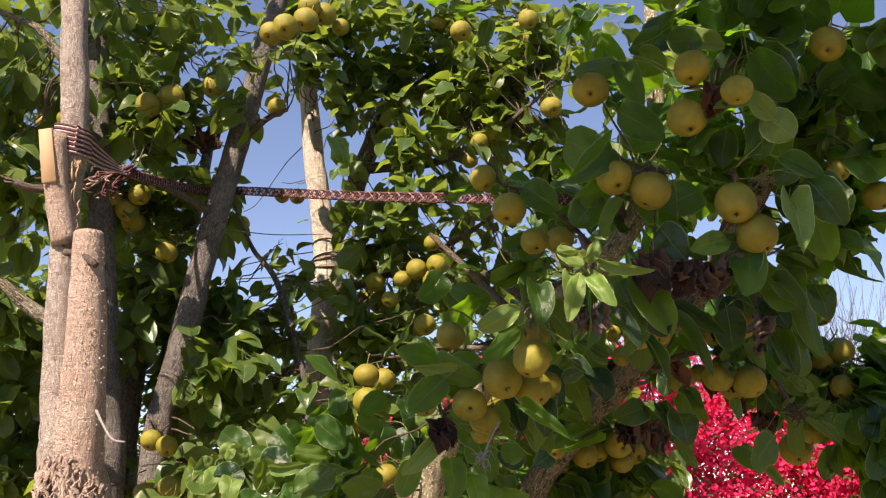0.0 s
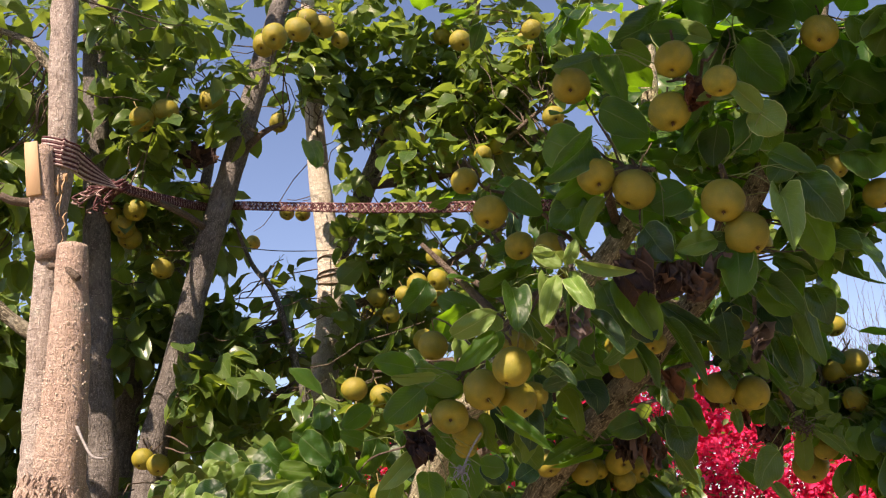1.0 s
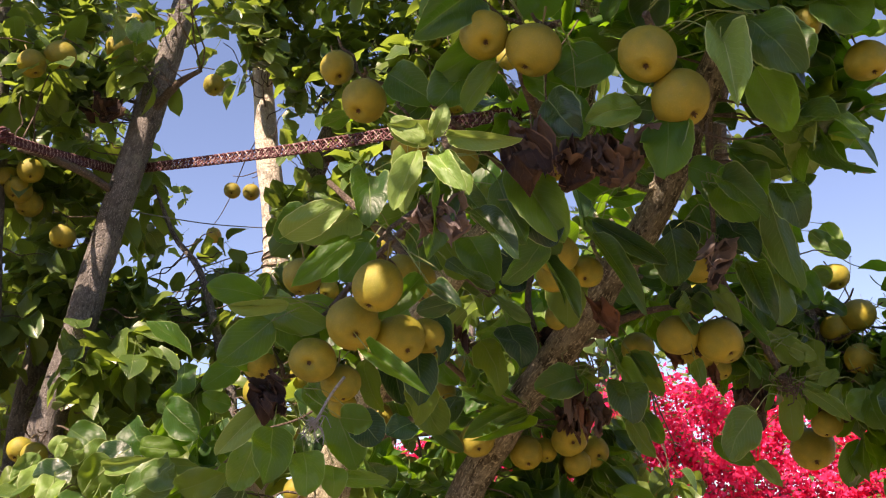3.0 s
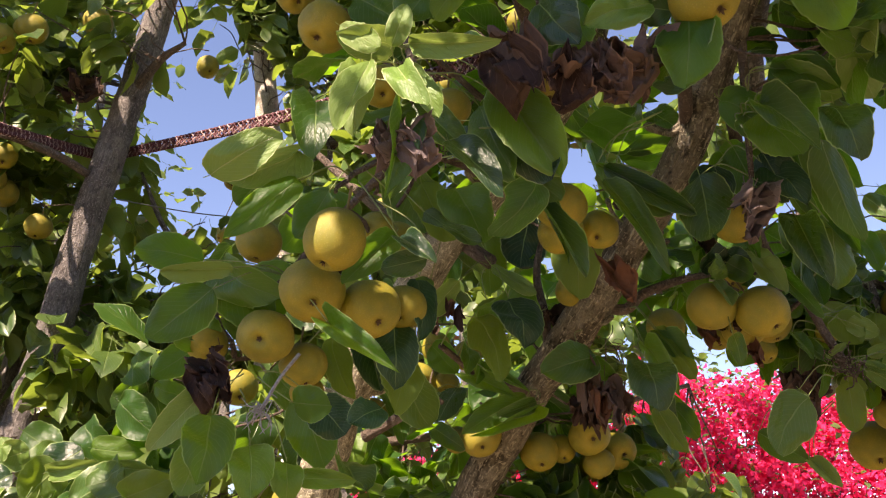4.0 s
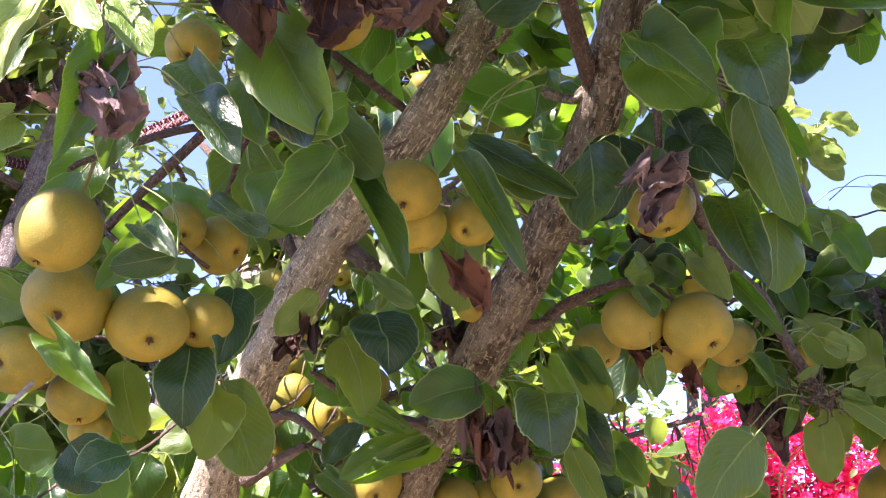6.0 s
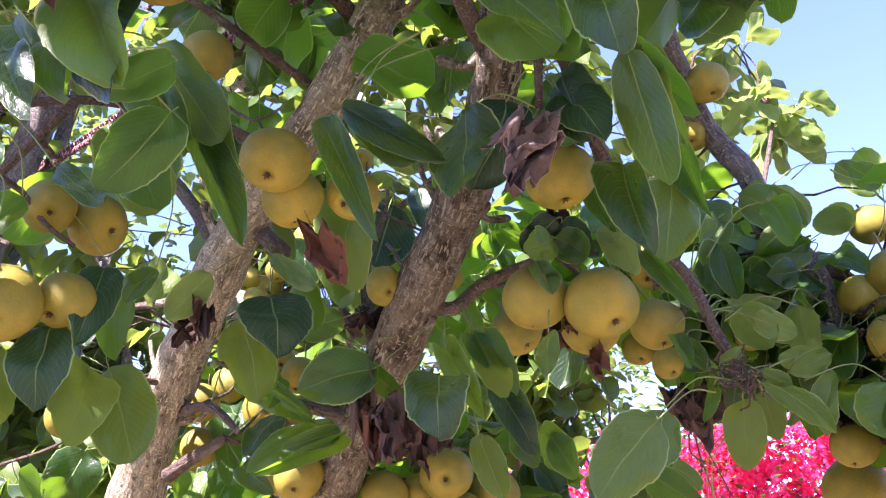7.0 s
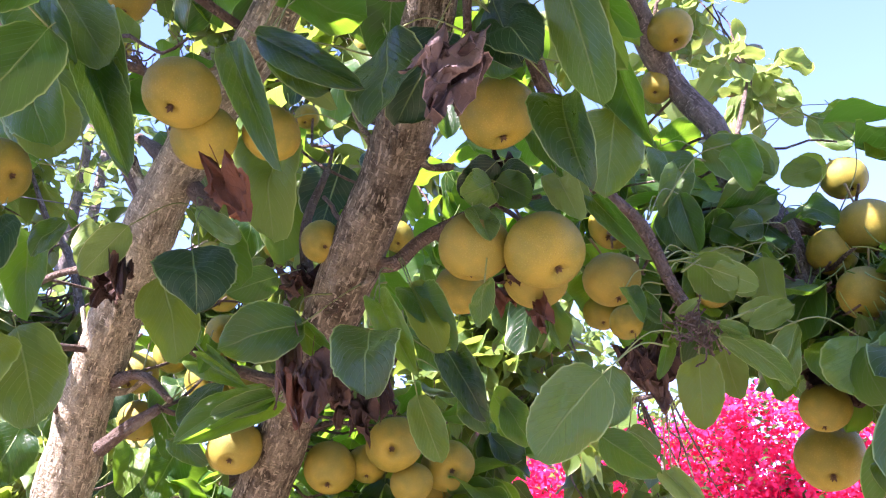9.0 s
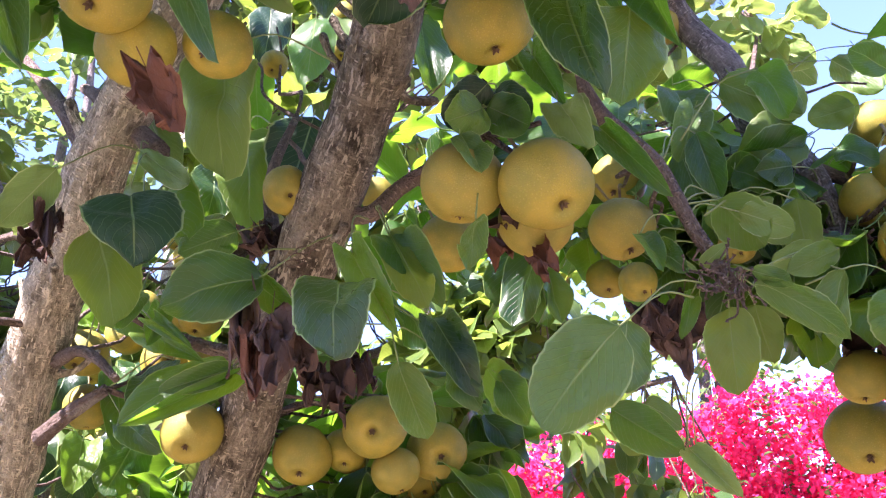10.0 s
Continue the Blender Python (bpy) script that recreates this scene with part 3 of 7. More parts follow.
def crown(owner, blobs, size, seed, tight, kinds, twig_mat, mat, singles=0, mesh_kind="leaf", view_gaps=(), longest=0.6):
    """Spurs with rosettes of leaves inside the given rounded volumes (x, y, z, rx, ry, rz, spurs), each on a twig from the nearest limb."""
    rng = random.Random(seed)
    posed, twigs = [], bmesh.new()
    reach = GROWN[owner.name]
    for bx, by, bz, rx, ry, rz, count in blobs:
        rng.seed(seed * 7919 + round(bx * 100) * 311 + round(by * 100) * 17 + round(bz * 100))
        for _ in range(count):
            d = Vector((rng.gauss(0, 1), rng.gauss(0, 1), rng.gauss(0, 1))).normalized() * rng.random() ** 0.4
            s = Vector((bx + d.x * rx, by + d.y * ry, bz + d.z * rz))
            near = min(reach, key=lambda q: (q[0] - s).length_squared)
            lead = (s - near[0])
            lead = lead.normalized() if lead.length > 1e-3 else Vector((0, 0, 1))
            kept = 0
            for k in range(rng.randint(5, 9)):
                out = Vector((rng.gauss(0, 1), rng.gauss(0, 1) - 0.15, rng.gauss(0, 0.7) - 0.15)) + lead * 0.7
                out.normalize()
                length = size * rng.uniform(0.7, 1.15)
                stem = s + out * length * 0.38
                along = (out + Vector((0, 0, -rng.uniform(0.2, 1.1)))).normalized()
                face = Vector((rng.gauss(0, 0.55), rng.gauss(0, 0.55) - 0.25, 1.0))
                if rng.random() < 0.12:
                    face = -face
                middle = stem + along * length * 0.5
                if tight and not clear_of_sightlines(middle, tight):
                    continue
                if any(((middle.x - o[0]) / o[3]) ** 2 + ((middle.y - o[1]) / o[4]) ** 2 + ((middle.z - o[2]) / o[5]) ** 2 < 1 for o in view_gaps):
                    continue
                if sun_gap(middle):
                    continue
                posed.append((leaf_pose(stem, along, face, length, length * rng.uniform(0.58, 0.8)), rng.randrange(len(kinds)), middle))
                kept += 1
            if kept > 1 and (s - near[0]).length < longest:
                tube(twigs, shoot(rng, near[0], s, min(0.0026, 0.0015 + 0.005 * (s - near[0]).length), 0.0013), 5, 4, 0.15, seed)
    tagged(part("brushwood", twigs, twig_mat, owner, "thin crooked twigs"), kind="stuff")
    posed.sort(key=lambda q: (q[2] - Vector((0.6, 1.0, 1.6))).length)
    for m, k, _ in posed[:singles]:
        pick = rng.random()
        kind = mesh_kind if mesh_kind != "leaf" or pick < 0.74 else "pale" if pick < 0.92 else "young"
        child("leaf", LEAF_MESHES[kind][k % 12], owner, m, LEAF_LABELS[kind])
    if len(posed) > singles:
        leaf_mass("foliage", [(m, k) for m, k, _ in posed[singles:]], kinds, mat, owner, "dense dark green ovate leaves")
    return len(posed)


# the tree beside the path, its two main limbs leaning towards the path
pear_tree = tree("pear_tree", 0.02, 2.45, "fruit-laden Asian pear tree with two leaning grey-brown limbs")
LIMB_L = [(0.02, 2.42, 0.75, 0.0750), (-0.02, 2.3, 1.25, 0.0580), (-0.03, 2.2, 1.55, 0.0391), (0.027, 2.13, 1.741, 0.0324), (0.112, 2.05, 1.857, 0.0293), (0.231, 1.95, 1.98, 0.0270), (0.372, 1.87, 2.1, 0.0245), (0.462, 1.84, 2.26, 0.0213), (0.49, 1.85, 2.55, 0.0158), (0.5, 1.9, 2.95, 0.0079)]
LIMB_R = [(0.03, 2.44, 0.7, 0.0700), (0.1, 2.36, 1.25, 0.0520), (0.2, 2.23, 1.58, 0.0348), (0.292, 2.13, 1.735, 0.0293), (0.415, 2.0, 1.869, 0.0285), (0.494, 1.92, 1.966, 0.0277), (0.555, 1.82, 2.03, 0.0245), (0.62, 1.68, 2.16, 0.0222), (0.7, 1.58, 2.33, 0.0198), (0.76, 1.55, 2.62, 0.0134), (0.8, 1.6, 3.0, 0.0072)]
limb(pear_tree, "trunk", BARK_OLD, [(0.02, 2.45, -0.05, 0.13), (0.02, 2.45, 0.15, 0.105), (0.02, 2.44, 0.5, 0.095), (0.03, 2.43, 0.80, 0.088)], 18, 6, 0.14)
limb(pear_tree, "limb", BARK_STRAW, LIMB_L, 18, 10, 0.15, "leaning straw-grey limb with rough bark")
limb(pear_tree, "limb", BARK, LIMB_R, 18, 10, 0.13, "leaning grey-brown limb with pale lenticels")
def bough(*row):
    """A side branch of the tree beside the path."""
    limb(pear_tree, "branch", BARK_DARK if row[0][3] > 0.0165 else BARK_TWIG, list(row), 9, 5, 0.16)


bough((0.205, 1.97, 1.955, 0.0101), (0.15, 1.99, 2.03, 0.0094), (0.09, 2.02, 2.1, 0.0079), (0, 2.05, 2.2, 0.005))
bough((0.36, 2.06, 1.79, 0.0072), (0.365, 2.03, 1.87, 0.0068), (0.355, 2.03, 1.95, 0.0058), (0.37, 2.05, 2.03, 0.0036))
bough((0.44, 1.99, 1.885, 0.0086), (0.475, 1.98, 1.875, 0.0072), (0.5, 1.98, 1.895, 0.0072), (0.545, 1.96, 1.905, 0.0058), (0.59, 1.92, 1.9, 0.0043))
bough((0.6, 1.74, 2.12, 0.0101), (0.63, 1.86, 2.05, 0.0086), (0.652, 1.93, 1.978, 0.0079), (0.675, 1.97, 1.934, 0.0079), (0.715, 2, 1.895, 0.0072), (0.739, 2, 1.831, 0.0065), (0.76, 2, 1.785, 0.0058))
bough((0.7, 1.6, 2.3, 0.018), (0.7, 1.95, 2.3, 0.018), (0.745, 2.18, 2.2, 0.016), (0.805, 2.2, 2.101, 0.016), (0.817, 2.2, 2.03, 0.015), (0.859, 2.2, 1.975, 0.015), (0.877, 2.2, 1.922, 0.0101), (0.9, 2.22, 1.8, 0.0072))
bough((0.859, 2.2, 1.975, 0.0072), (0.91, 2.22, 1.955, 0.0058), (0.97, 2.25, 1.95, 0.0043))
bough((0.106, 2.080, 1.808, 0.008), (0.150, 2.050, 1.806, 0.006), (0.180, 2.040, 1.793, 0.0052), (0.211, 2.030, 1.767, 0.004))
bough((0.083, 2.100, 1.736, 0.009), (0.133, 2.080, 1.755, 0.0078), (0.168, 2.080, 1.774, 0.006))
bough((0.05, 2.1, 1.765, 0.005), (0.02, 2.05, 1.8, 0.005), (0.015, 2.03, 1.825, 0.0036))
bough((0.34, 2.06, 1.78, 0.0072), (0.27, 2.02, 1.8, 0.0058), (0.22, 1.95, 1.83, 0.0043))
bough((0.3, 1.91, 2.05, 0.0061), (0.27, 1.78, 2.02, 0.0047), (0.22, 1.66, 1.98, 0.0039), (0.18, 1.58, 1.92, 0.0030))
bough((0.22, 1.66, 1.98, 0.005), (0.14, 1.66, 1.9, 0.0043), (0.09, 1.66, 1.84, 0.0043))
bough((0.4, 1.86, 2.17, 0.0101), (0.36, 1.68, 2.18, 0.0079), (0.36, 1.52, 2.15, 0.0065), (0.4, 1.45, 2.12, 0.0043))
bough((0.56, 1.81, 2.05, 0.0094), (0.54, 1.65, 2.08, 0.0079), (0.52, 1.5, 2.1, 0.0065), (0.5, 1.44, 2.12, 0.0043))
bough((0.66, 1.62, 2.25, 0.0086), (0.55, 1.48, 2.26, 0.0072), (0.46, 1.4, 2.25, 0.005))
bough((0.35, 1.87, 2.1, 0.0052), (0.22, 1.72, 2.17, 0.0039), (0.14, 1.62, 2.16, 0.0030))
bough((0.1, 2.06, 1.84, 0.0043), (0.05, 1.85, 1.8, 0.0035), (0.02, 1.7, 1.76, 0.0026))
bough((0.165, 2.000, 1.924, 0.0060), (0.080, 2.040, 1.938, 0.0050), (0.016, 2.060, 1.942, 0.0048), (-0.055, 2.080, 1.928, 0.0042), (-0.110, 2.100, 1.928, 0.0030))
bough((0.295, 1.930, 1.938, 0.0100), (0.182, 2.000, 2.052, 0.0095), (0.115, 2.050, 2.111, 0.0060))
bough((0.62, 1.7, 2.14, 0.0058), (0.615, 1.72, 2.03, 0.0043), (0.612, 1.73, 1.95, 0.0036))
bough((0.25, 1.47, 2.02, 0.0043), (0.262, 1.455, 1.97, 0.0043), (0.265, 1.45, 1.9, 0.0036))
bough((0.805, 2.2, 2.1, 0.005), (0.835, 2.38, 2.16, 0.0043), (0.873, 2.52, 2.312, 0.0036), (0.898, 2.6, 2.422, 0.0022))
# unseen bough over the path, added to carry leaves that cast shade
limb(pear_tree, "branch", BARK, [(0.75, 1.56, 2.58, 0.014), (0.50, 1.30, 2.76, 0.012), (0.10, 1.0, 2.84, 0.009), (-0.30, 0.85, 2.86, 0.005)], 9, 5, 0.14)
spurs(pear_tree, "spur_growth", BARK_STRAW, LIMB_L[3:8], 15, 4)
spurs(pear_tree, "spur_growth", BARK, LIMB_R[3:8], 14, 9)

# the taller trees behind, several stems each
back_tree = tree("sawn_pear_tree", -0.74, 2.0, "tall pear tree with sawn-off stubs and pinkish bark")
limb(back_tree, "trunk", BARK_OLD, [(-0.72, 2.0, -0.05, 0.13), (-0.72, 2.0, 0.6, 0.10), (-0.725, 2.0, 1.3, 0.085), (-0.735, 2.0, 1.62, 0.075), (-0.772, 2.0, 1.76, 0.045)], 18, 8, 0.12)
limb(back_tree, "leader", BARK_GREY, [(-0.74, 2.0, 1.64, 0.066), (-0.775, 2.0, 1.77, 0.044), (-0.800, 2.0, 1.962, 0.032), (-0.808, 2.0, 2.151, 0.029), (-0.812, 2.0, 2.31, 0.030), (-0.812, 2.0, 2.468, 0.031), (-0.842, 2.0, 2.781, 0.030), (-0.87, 2.02, 3.3, 0.022), (-0.9, 2.1, 3.9, 0.010)], 18, 8, 0.12)
limb(back_tree, "sawn_stub", BARK_OLD, [(-0.725, 1.985, 1.55, 0.055), (-0.722, 1.965, 1.766, 0.048), (-0.723, 1.955, 1.954, 0.042), (-0.732, 1.95, 2.10, 0.035), (-0.737, 1.95, 2.184, 0.031)], 16, 8, 0.08, "sawn-off stub with pinkish bark")
limb(back_tree, "sawn_stub", BARK_OLD, [(-0.80, 1.99, 2.17, 0.03), (-0.820, 1.965, 2.28, 0.027), (-0.836, 1.955, 2.415, 0.026)], 14, 6, 0.06, "short sawn-off stub beside the strap")


def saw_cut(owner, a, c, width):
    bm = bmesh.new()
    a, c = Vector(a), Vector(c)
    d = (c - a).normalized()
    s = d.cross(Vector((0, -1, 0.1))).normalized() * width
    f = Vector((0, -0.003, 0))
    corners = [a - s, a + s, c + s * 0.9, c - s * 0.9]
    front = [bm.verts.new(p + f) for p in corners]
    rear = [bm.verts.new(p - f * 1.5) for p in corners]
    bm.faces.new(front)
    bm.faces.new(rear[::-1])
    for k in range(4):
        n = (k + 1) % 4
        bm.faces.new((front[n], front[k], rear[k], rear[n]))
    bmesh.ops.bevel(bm, geom=bm.edges[:], offset=0.001, segments=1, affect="EDGES")
    return part("saw_cut", bm, WOOD, owner, "fresh orange-brown sawn wood")


saw_cut(back_tree, (-0.827, 1.934, 2.295), (-0.846, 1.928, 2.418), 0.016)
limb(back_tree, "stub_twig", BARK_TWIG, [(-0.79, 1.965, 2.145, 0.009), (-0.74, 1.925, 2.13, 0.006), (-0.70, 1.91, 2.10, 0.007)], 7, 4, 0.2)
limb(back_tree, "stub_twig", BARK_TWIG, [(-0.84, 1.97, 2.29, 0.012), (-0.88, 1.95, 2.29, 0.010), (-0.905, 1.94, 2.30, 0.008)], 7, 4, 0.2)
limb(back_tree, "stub_twig", FIBRE, [(-0.68, 1.93, 1.80, 0.0035), (-0.66, 1.92, 1.77, 0.003), (-0.635, 1.91, 1.74, 0.003), (-0.61, 1.91, 1.735, 0.002)], 6, 4, 0.1)
limb(back_tree, "branch", BARK, [(-0.817, 2.05, 2.003, 0.0187), (-0.869, 2.05, 2.028, 0.0163), (-0.917, 2.05, 2.062, 0.0151), (-0.955, 2.05, 2.095, 0.0126), (-1.046, 2.05, 2.142, 0.0102)], 10)
limb(back_tree, "branch", BARK, [(-0.879, 2.10, 2.654, 0.0139), (-0.921, 2.10, 2.704, 0.0112), (-0.974, 2.10, 2.767, 0.0098), (-1.041, 2.10, 2.799, 0.0085), (-1.159, 2.10, 2.846, 0.0071)], 8)


PIMPLE = plain_material("pale lenticel", (0.40, 0.31, 0.24), (0.62, 0.52, 0.44), 90.0, 0.9)


def torn_bark(owner, name, mat, rows, count, width, seed, label):
    """Ragged lifting strips of bark on a stem given as (x, y, z, radius)."""
    rng = random.Random(seed)
    path = spline(rows, 12)
    bm = bmesh.new()
    for _ in range(count):
        i = rng.randrange(0, len(path) - 1)
        x, y, z, r = path[i]
        w = rng.uniform(-2.6, -0.4)
        lift = rng.uniform(0.9, 1.02)
        run = rng.uniform(0.008, 0.03)
        line = []
        for k in range(4):
            a = w + rng.uniform(-0.15, 0.15)
            q = r * (lift + (0.12 * k / 3) ** 1.0 * rng.random())
            line.append((x + q * math.cos(a), y + q * math.sin(a), z + run * (k - 1.5) / 1.5, width * (0.4, 1.0, 0.8, 0.25)[k] * rng.uniform(0.5, 1.2)))
        tube(bm, line, 5, 2, 0.4, seed)
    return tagged(part(name, bm, mat, owner, label), kind="stuff")


torn_bark(back_tree, "peeling_bark", BARK_OLD, [(-0.726, 1.98, 1.50, 0.082), (-0.728, 1.98, 1.62, 0.074), (-0.745, 1.97, 1.70, 0.056)], 260, 0.0055, 15, "shaggy peeling bark round the base of the stubs")


def pimples(owner, mat, rows, count, seed):
    """Small raised lenticels on a stem, in one mesh."""
    rng = random.Random(seed)
    path = spline(rows, 16)
    bm = bmesh.new()
    for _ in range(count):
        x, y, z, r = path[rng.randrange(len(path))]
        w, z = rng.uniform(-3.0, 0.0), z + rng.uniform(-0.012, 0.012)
        c = Vector((x + r * math.cos(w), y + r * math.sin(w), z))
        m = Matrix.Translation(c) @ Matrix.Diagonal((1.0, 1.0, rng.uniform(0.6, 1.6), 1))
        bmesh.ops.create_icosphere(bm, subdivisions=1, radius=rng.uniform(0.0010, 0.0022), matrix=m)
    return tagged(part("lenticel_growth", bm, mat, owner, "small pale raised lenticels"), kind="stuff")


pimples(back_tree, PIMPLE, [(-0.725, 1.985, 1.60, 0.055), (-0.722, 1.965, 1.766, 0.048), (-0.723, 1.955, 1.954, 0.042), (-0.732, 1.95, 2.15, 0.033)], 260, 5)
torn_bark(back_tree, "torn_bark", WOOD, [(-0.802, 1.995, 2.20, 0.031), (-0.808, 1.995, 2.30, 0.032), (-0.811, 1.995, 2.36, 0.031)], 40, 0.0035, 16, "torn orange-brown strip of bark")

stem_tree = tree("pear_tree_behind", -0.82, 2.75, "grey-stemmed pear tree with leaning shaded limbs")
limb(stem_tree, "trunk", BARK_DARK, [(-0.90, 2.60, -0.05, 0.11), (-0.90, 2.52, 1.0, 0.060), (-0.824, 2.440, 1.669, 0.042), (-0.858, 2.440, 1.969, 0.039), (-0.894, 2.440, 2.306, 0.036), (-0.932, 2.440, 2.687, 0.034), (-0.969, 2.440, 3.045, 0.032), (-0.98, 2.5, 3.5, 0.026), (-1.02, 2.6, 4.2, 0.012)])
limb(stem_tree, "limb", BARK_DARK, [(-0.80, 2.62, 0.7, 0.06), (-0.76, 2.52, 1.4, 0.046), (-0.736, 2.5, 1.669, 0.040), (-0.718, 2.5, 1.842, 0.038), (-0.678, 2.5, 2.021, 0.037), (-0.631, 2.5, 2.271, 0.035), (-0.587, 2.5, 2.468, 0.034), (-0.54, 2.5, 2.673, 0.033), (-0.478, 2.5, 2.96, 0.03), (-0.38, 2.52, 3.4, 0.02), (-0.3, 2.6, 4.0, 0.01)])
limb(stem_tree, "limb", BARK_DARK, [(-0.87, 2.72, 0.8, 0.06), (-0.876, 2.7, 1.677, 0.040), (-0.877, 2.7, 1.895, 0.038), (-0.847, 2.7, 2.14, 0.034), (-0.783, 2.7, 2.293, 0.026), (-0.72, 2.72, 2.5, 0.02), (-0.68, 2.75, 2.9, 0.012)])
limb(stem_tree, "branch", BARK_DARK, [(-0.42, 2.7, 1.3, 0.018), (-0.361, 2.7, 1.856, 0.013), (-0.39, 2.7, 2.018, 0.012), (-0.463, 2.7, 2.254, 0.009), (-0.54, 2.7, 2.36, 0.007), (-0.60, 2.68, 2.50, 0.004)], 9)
limb(stem_tree, "branch", BARK_TWIG, [(-0.79, 2.35, 2.46, 0.008), (-0.72, 2.37, 2.44, 0.009), (-0.66, 2.42, 2.42, 0.010), (-0.62, 2.47, 2.40, 0.010)], 8)
limb(stem_tree, "branch", BARK_TWIG, [(-0.56, 2.5, 2.6, 0.012), (-0.47, 2.45, 2.66, 0.009), (-0.40, 2.42, 2.68, 0.006)], 8)

white_tree = tree("pale_pear_tree", -0.40, 3.08, "slender pear tree with pale forked trunk")
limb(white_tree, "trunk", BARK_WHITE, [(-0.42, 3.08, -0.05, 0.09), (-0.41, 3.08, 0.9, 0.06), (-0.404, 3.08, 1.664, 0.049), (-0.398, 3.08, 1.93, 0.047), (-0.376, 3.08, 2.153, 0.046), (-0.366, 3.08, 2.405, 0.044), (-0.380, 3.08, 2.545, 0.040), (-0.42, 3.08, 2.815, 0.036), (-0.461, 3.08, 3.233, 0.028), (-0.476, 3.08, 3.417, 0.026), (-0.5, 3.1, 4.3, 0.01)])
limb(white_tree, "limb", BARK, [(-0.370, 3.085, 2.46, 0.038), (-0.306, 3.1, 2.601, 0.036), (-0.252, 3.1, 2.757, 0.034), (-0.154, 3.1, 2.97, 0.032), (0.071, 3.1, 3.167, 0.03), (0.12, 3.1, 3.373, 0.028), (0.2, 3.1, 4.0, 0.012)])
limb(white_tree, "branch", BARK_TWIG, [(-0.25, 3.1, 2.76, 0.02), (0.0, 2.95, 2.72, 0.014), (0.18, 2.8, 2.75, 0.010), (0.35, 2.7, 2.85, 0.006)], 8)
limb(white_tree, "branch", BARK_TWIG, [(-0.37, 3.08, 2.3, 0.016), (-0.15, 3.0, 2.35, 0.012), (0.05, 2.9, 2.42, 0.009), (0.22, 2.85, 2.52, 0.006)], 8)
limb(white_tree, "branch", BARK_TWIG, [(-0.39, 3.08, 2.0, 0.016), (-0.1, 3.05, 2.05, 0.012), (0.2, 3.15, 2.15, 0.009), (0.36, 3.2, 2.22, 0.006)], 8)
limb(white_tree, "branch", BARK_TWIG, [(-0.40, 3.08, 1.8, 0.016), (-0.1, 2.9, 1.85, 0.012), (0.3, 3.0, 1.9, 0.009), (0.7, 3.1, 2.0, 0.006)], 8)

# ---- pears ----
pear(0.422, 1.351, 2.257, 0.057, -0.22, -0.31, -0.92, "near")
pear(0.417, 1.385, 2.188, 0.062, 0.03, -0.38, -0.92, "near", 1.1)
pear(0.477, 1.317, 2.202, 0.047, -0.11, -0.27, -0.96, "near")
pear(0.280, 1.458, 2.273, 0.061, -0.15, -0.72, -0.67, "near")
pear(0.310, 1.458, 2.115, 0.060, 0.09, -0.59, -0.80, "near")
pear(0.368, 1.462, 2.094, 0.066, -0.40, -0.08, -0.91, "near")
pear(0.495, 1.431, 2.060, 0.065, -0.18, -0.51, -0.84, "near", 1.1)
pear(0.531, 1.455, 2.013, 0.069, 0.38, -0.34, -0.86, "near", 1.08)
pear(0.669, 1.414, 2.329, 0.058, -0.31, -0.53, -0.79, "near")
pear(0.102, 1.607, 2.172, 0.049, 0.27, -0.35, -0.90, "near")
pear(0.145, 1.580, 2.103, 0.061, -0.23, -0.46, -0.86, "near")
pear(0.196, 1.656, 2.067, 0.052, 0.10, -0.55, -0.83, "near")
pear(0.259, 1.794, 2.108, 0.055, 0.12, -0.06, -0.99, "near")
pear(0.386, 1.520, 1.975, 0.056, 0.02, -0.17, -0.99, "near")
pear(0.711, 1.531, 2.149, 0.040, 0.12, -0.59, -0.80, "near")
pear(0.793, 1.572, 2.116, 0.055, 0.22, -0.28, -0.94, "near")
pear(0.171, 1.541, 1.832, 0.061, -0.33, -0.21, -0.92, "near", 1.14)
pear(0.127, 1.627, 1.810, 0.070, 0.23, -0.70, -0.68, "near")
pear(0.182, 1.660, 1.797, 0.066, 0.44, -0.53, -0.72, "near")
pear(0.211, 1.702, 1.810, 0.052, -0.14, -0.61, -0.78, "near")
pear(0.070, 1.653, 1.771, 0.060, 0.03, -0.93, -0.37, "near")
pear(-0.010, 1.691, 1.778, 0.048, 0.29, -0.35, -0.89, "near")
pear(0.097, 1.706, 1.751, 0.054, 0.19, -0.05, -0.98, "near")
pear(0.178, 1.702, 1.902, 0.048, 0.54, -0.56, -0.63, "near")
pear(0.196, 1.747, 1.902, 0.056, 0.87, -0.21, -0.45, "near")
pear(0.094, 1.735, 1.727, 0.039, 0.19, -0.02, -0.98, "near")
pear(0.040, 1.704, 1.902, 0.053, -0.09, -0.12, -0.99, "near")
pear(-0.139, 2.007, 1.876, 0.054, -0.05, -0.00, -1.00, "single")
pear(-0.155, 2.210, 1.846, 0.064, 0.27, -0.56, -0.78, "single")
pear(0.637, 1.891, 1.836, 0.069, 0.46, -0.33, -0.82, "near")
pear(0.577, 1.891, 1.846, 0.062, -0.17, 0.13, -0.98, "near")
pear(0.622, 1.940, 1.830, 0.061, 0.03, 0.04, -1.00, "near")
pear(0.532, 2.026, 1.860, 0.055, 0.56, -0.23, -0.80, "near")
pear(0.681, 2.045, 1.861, 0.058, 0.22, -0.14, -0.97, "near")
pear(0.675, 2.224, 1.997, 0.061, -0.27, -0.50, -0.82, "near")
pear(0.686, 2.130, 1.843, 0.038, 0.36, -0.37, -0.86, "shade")
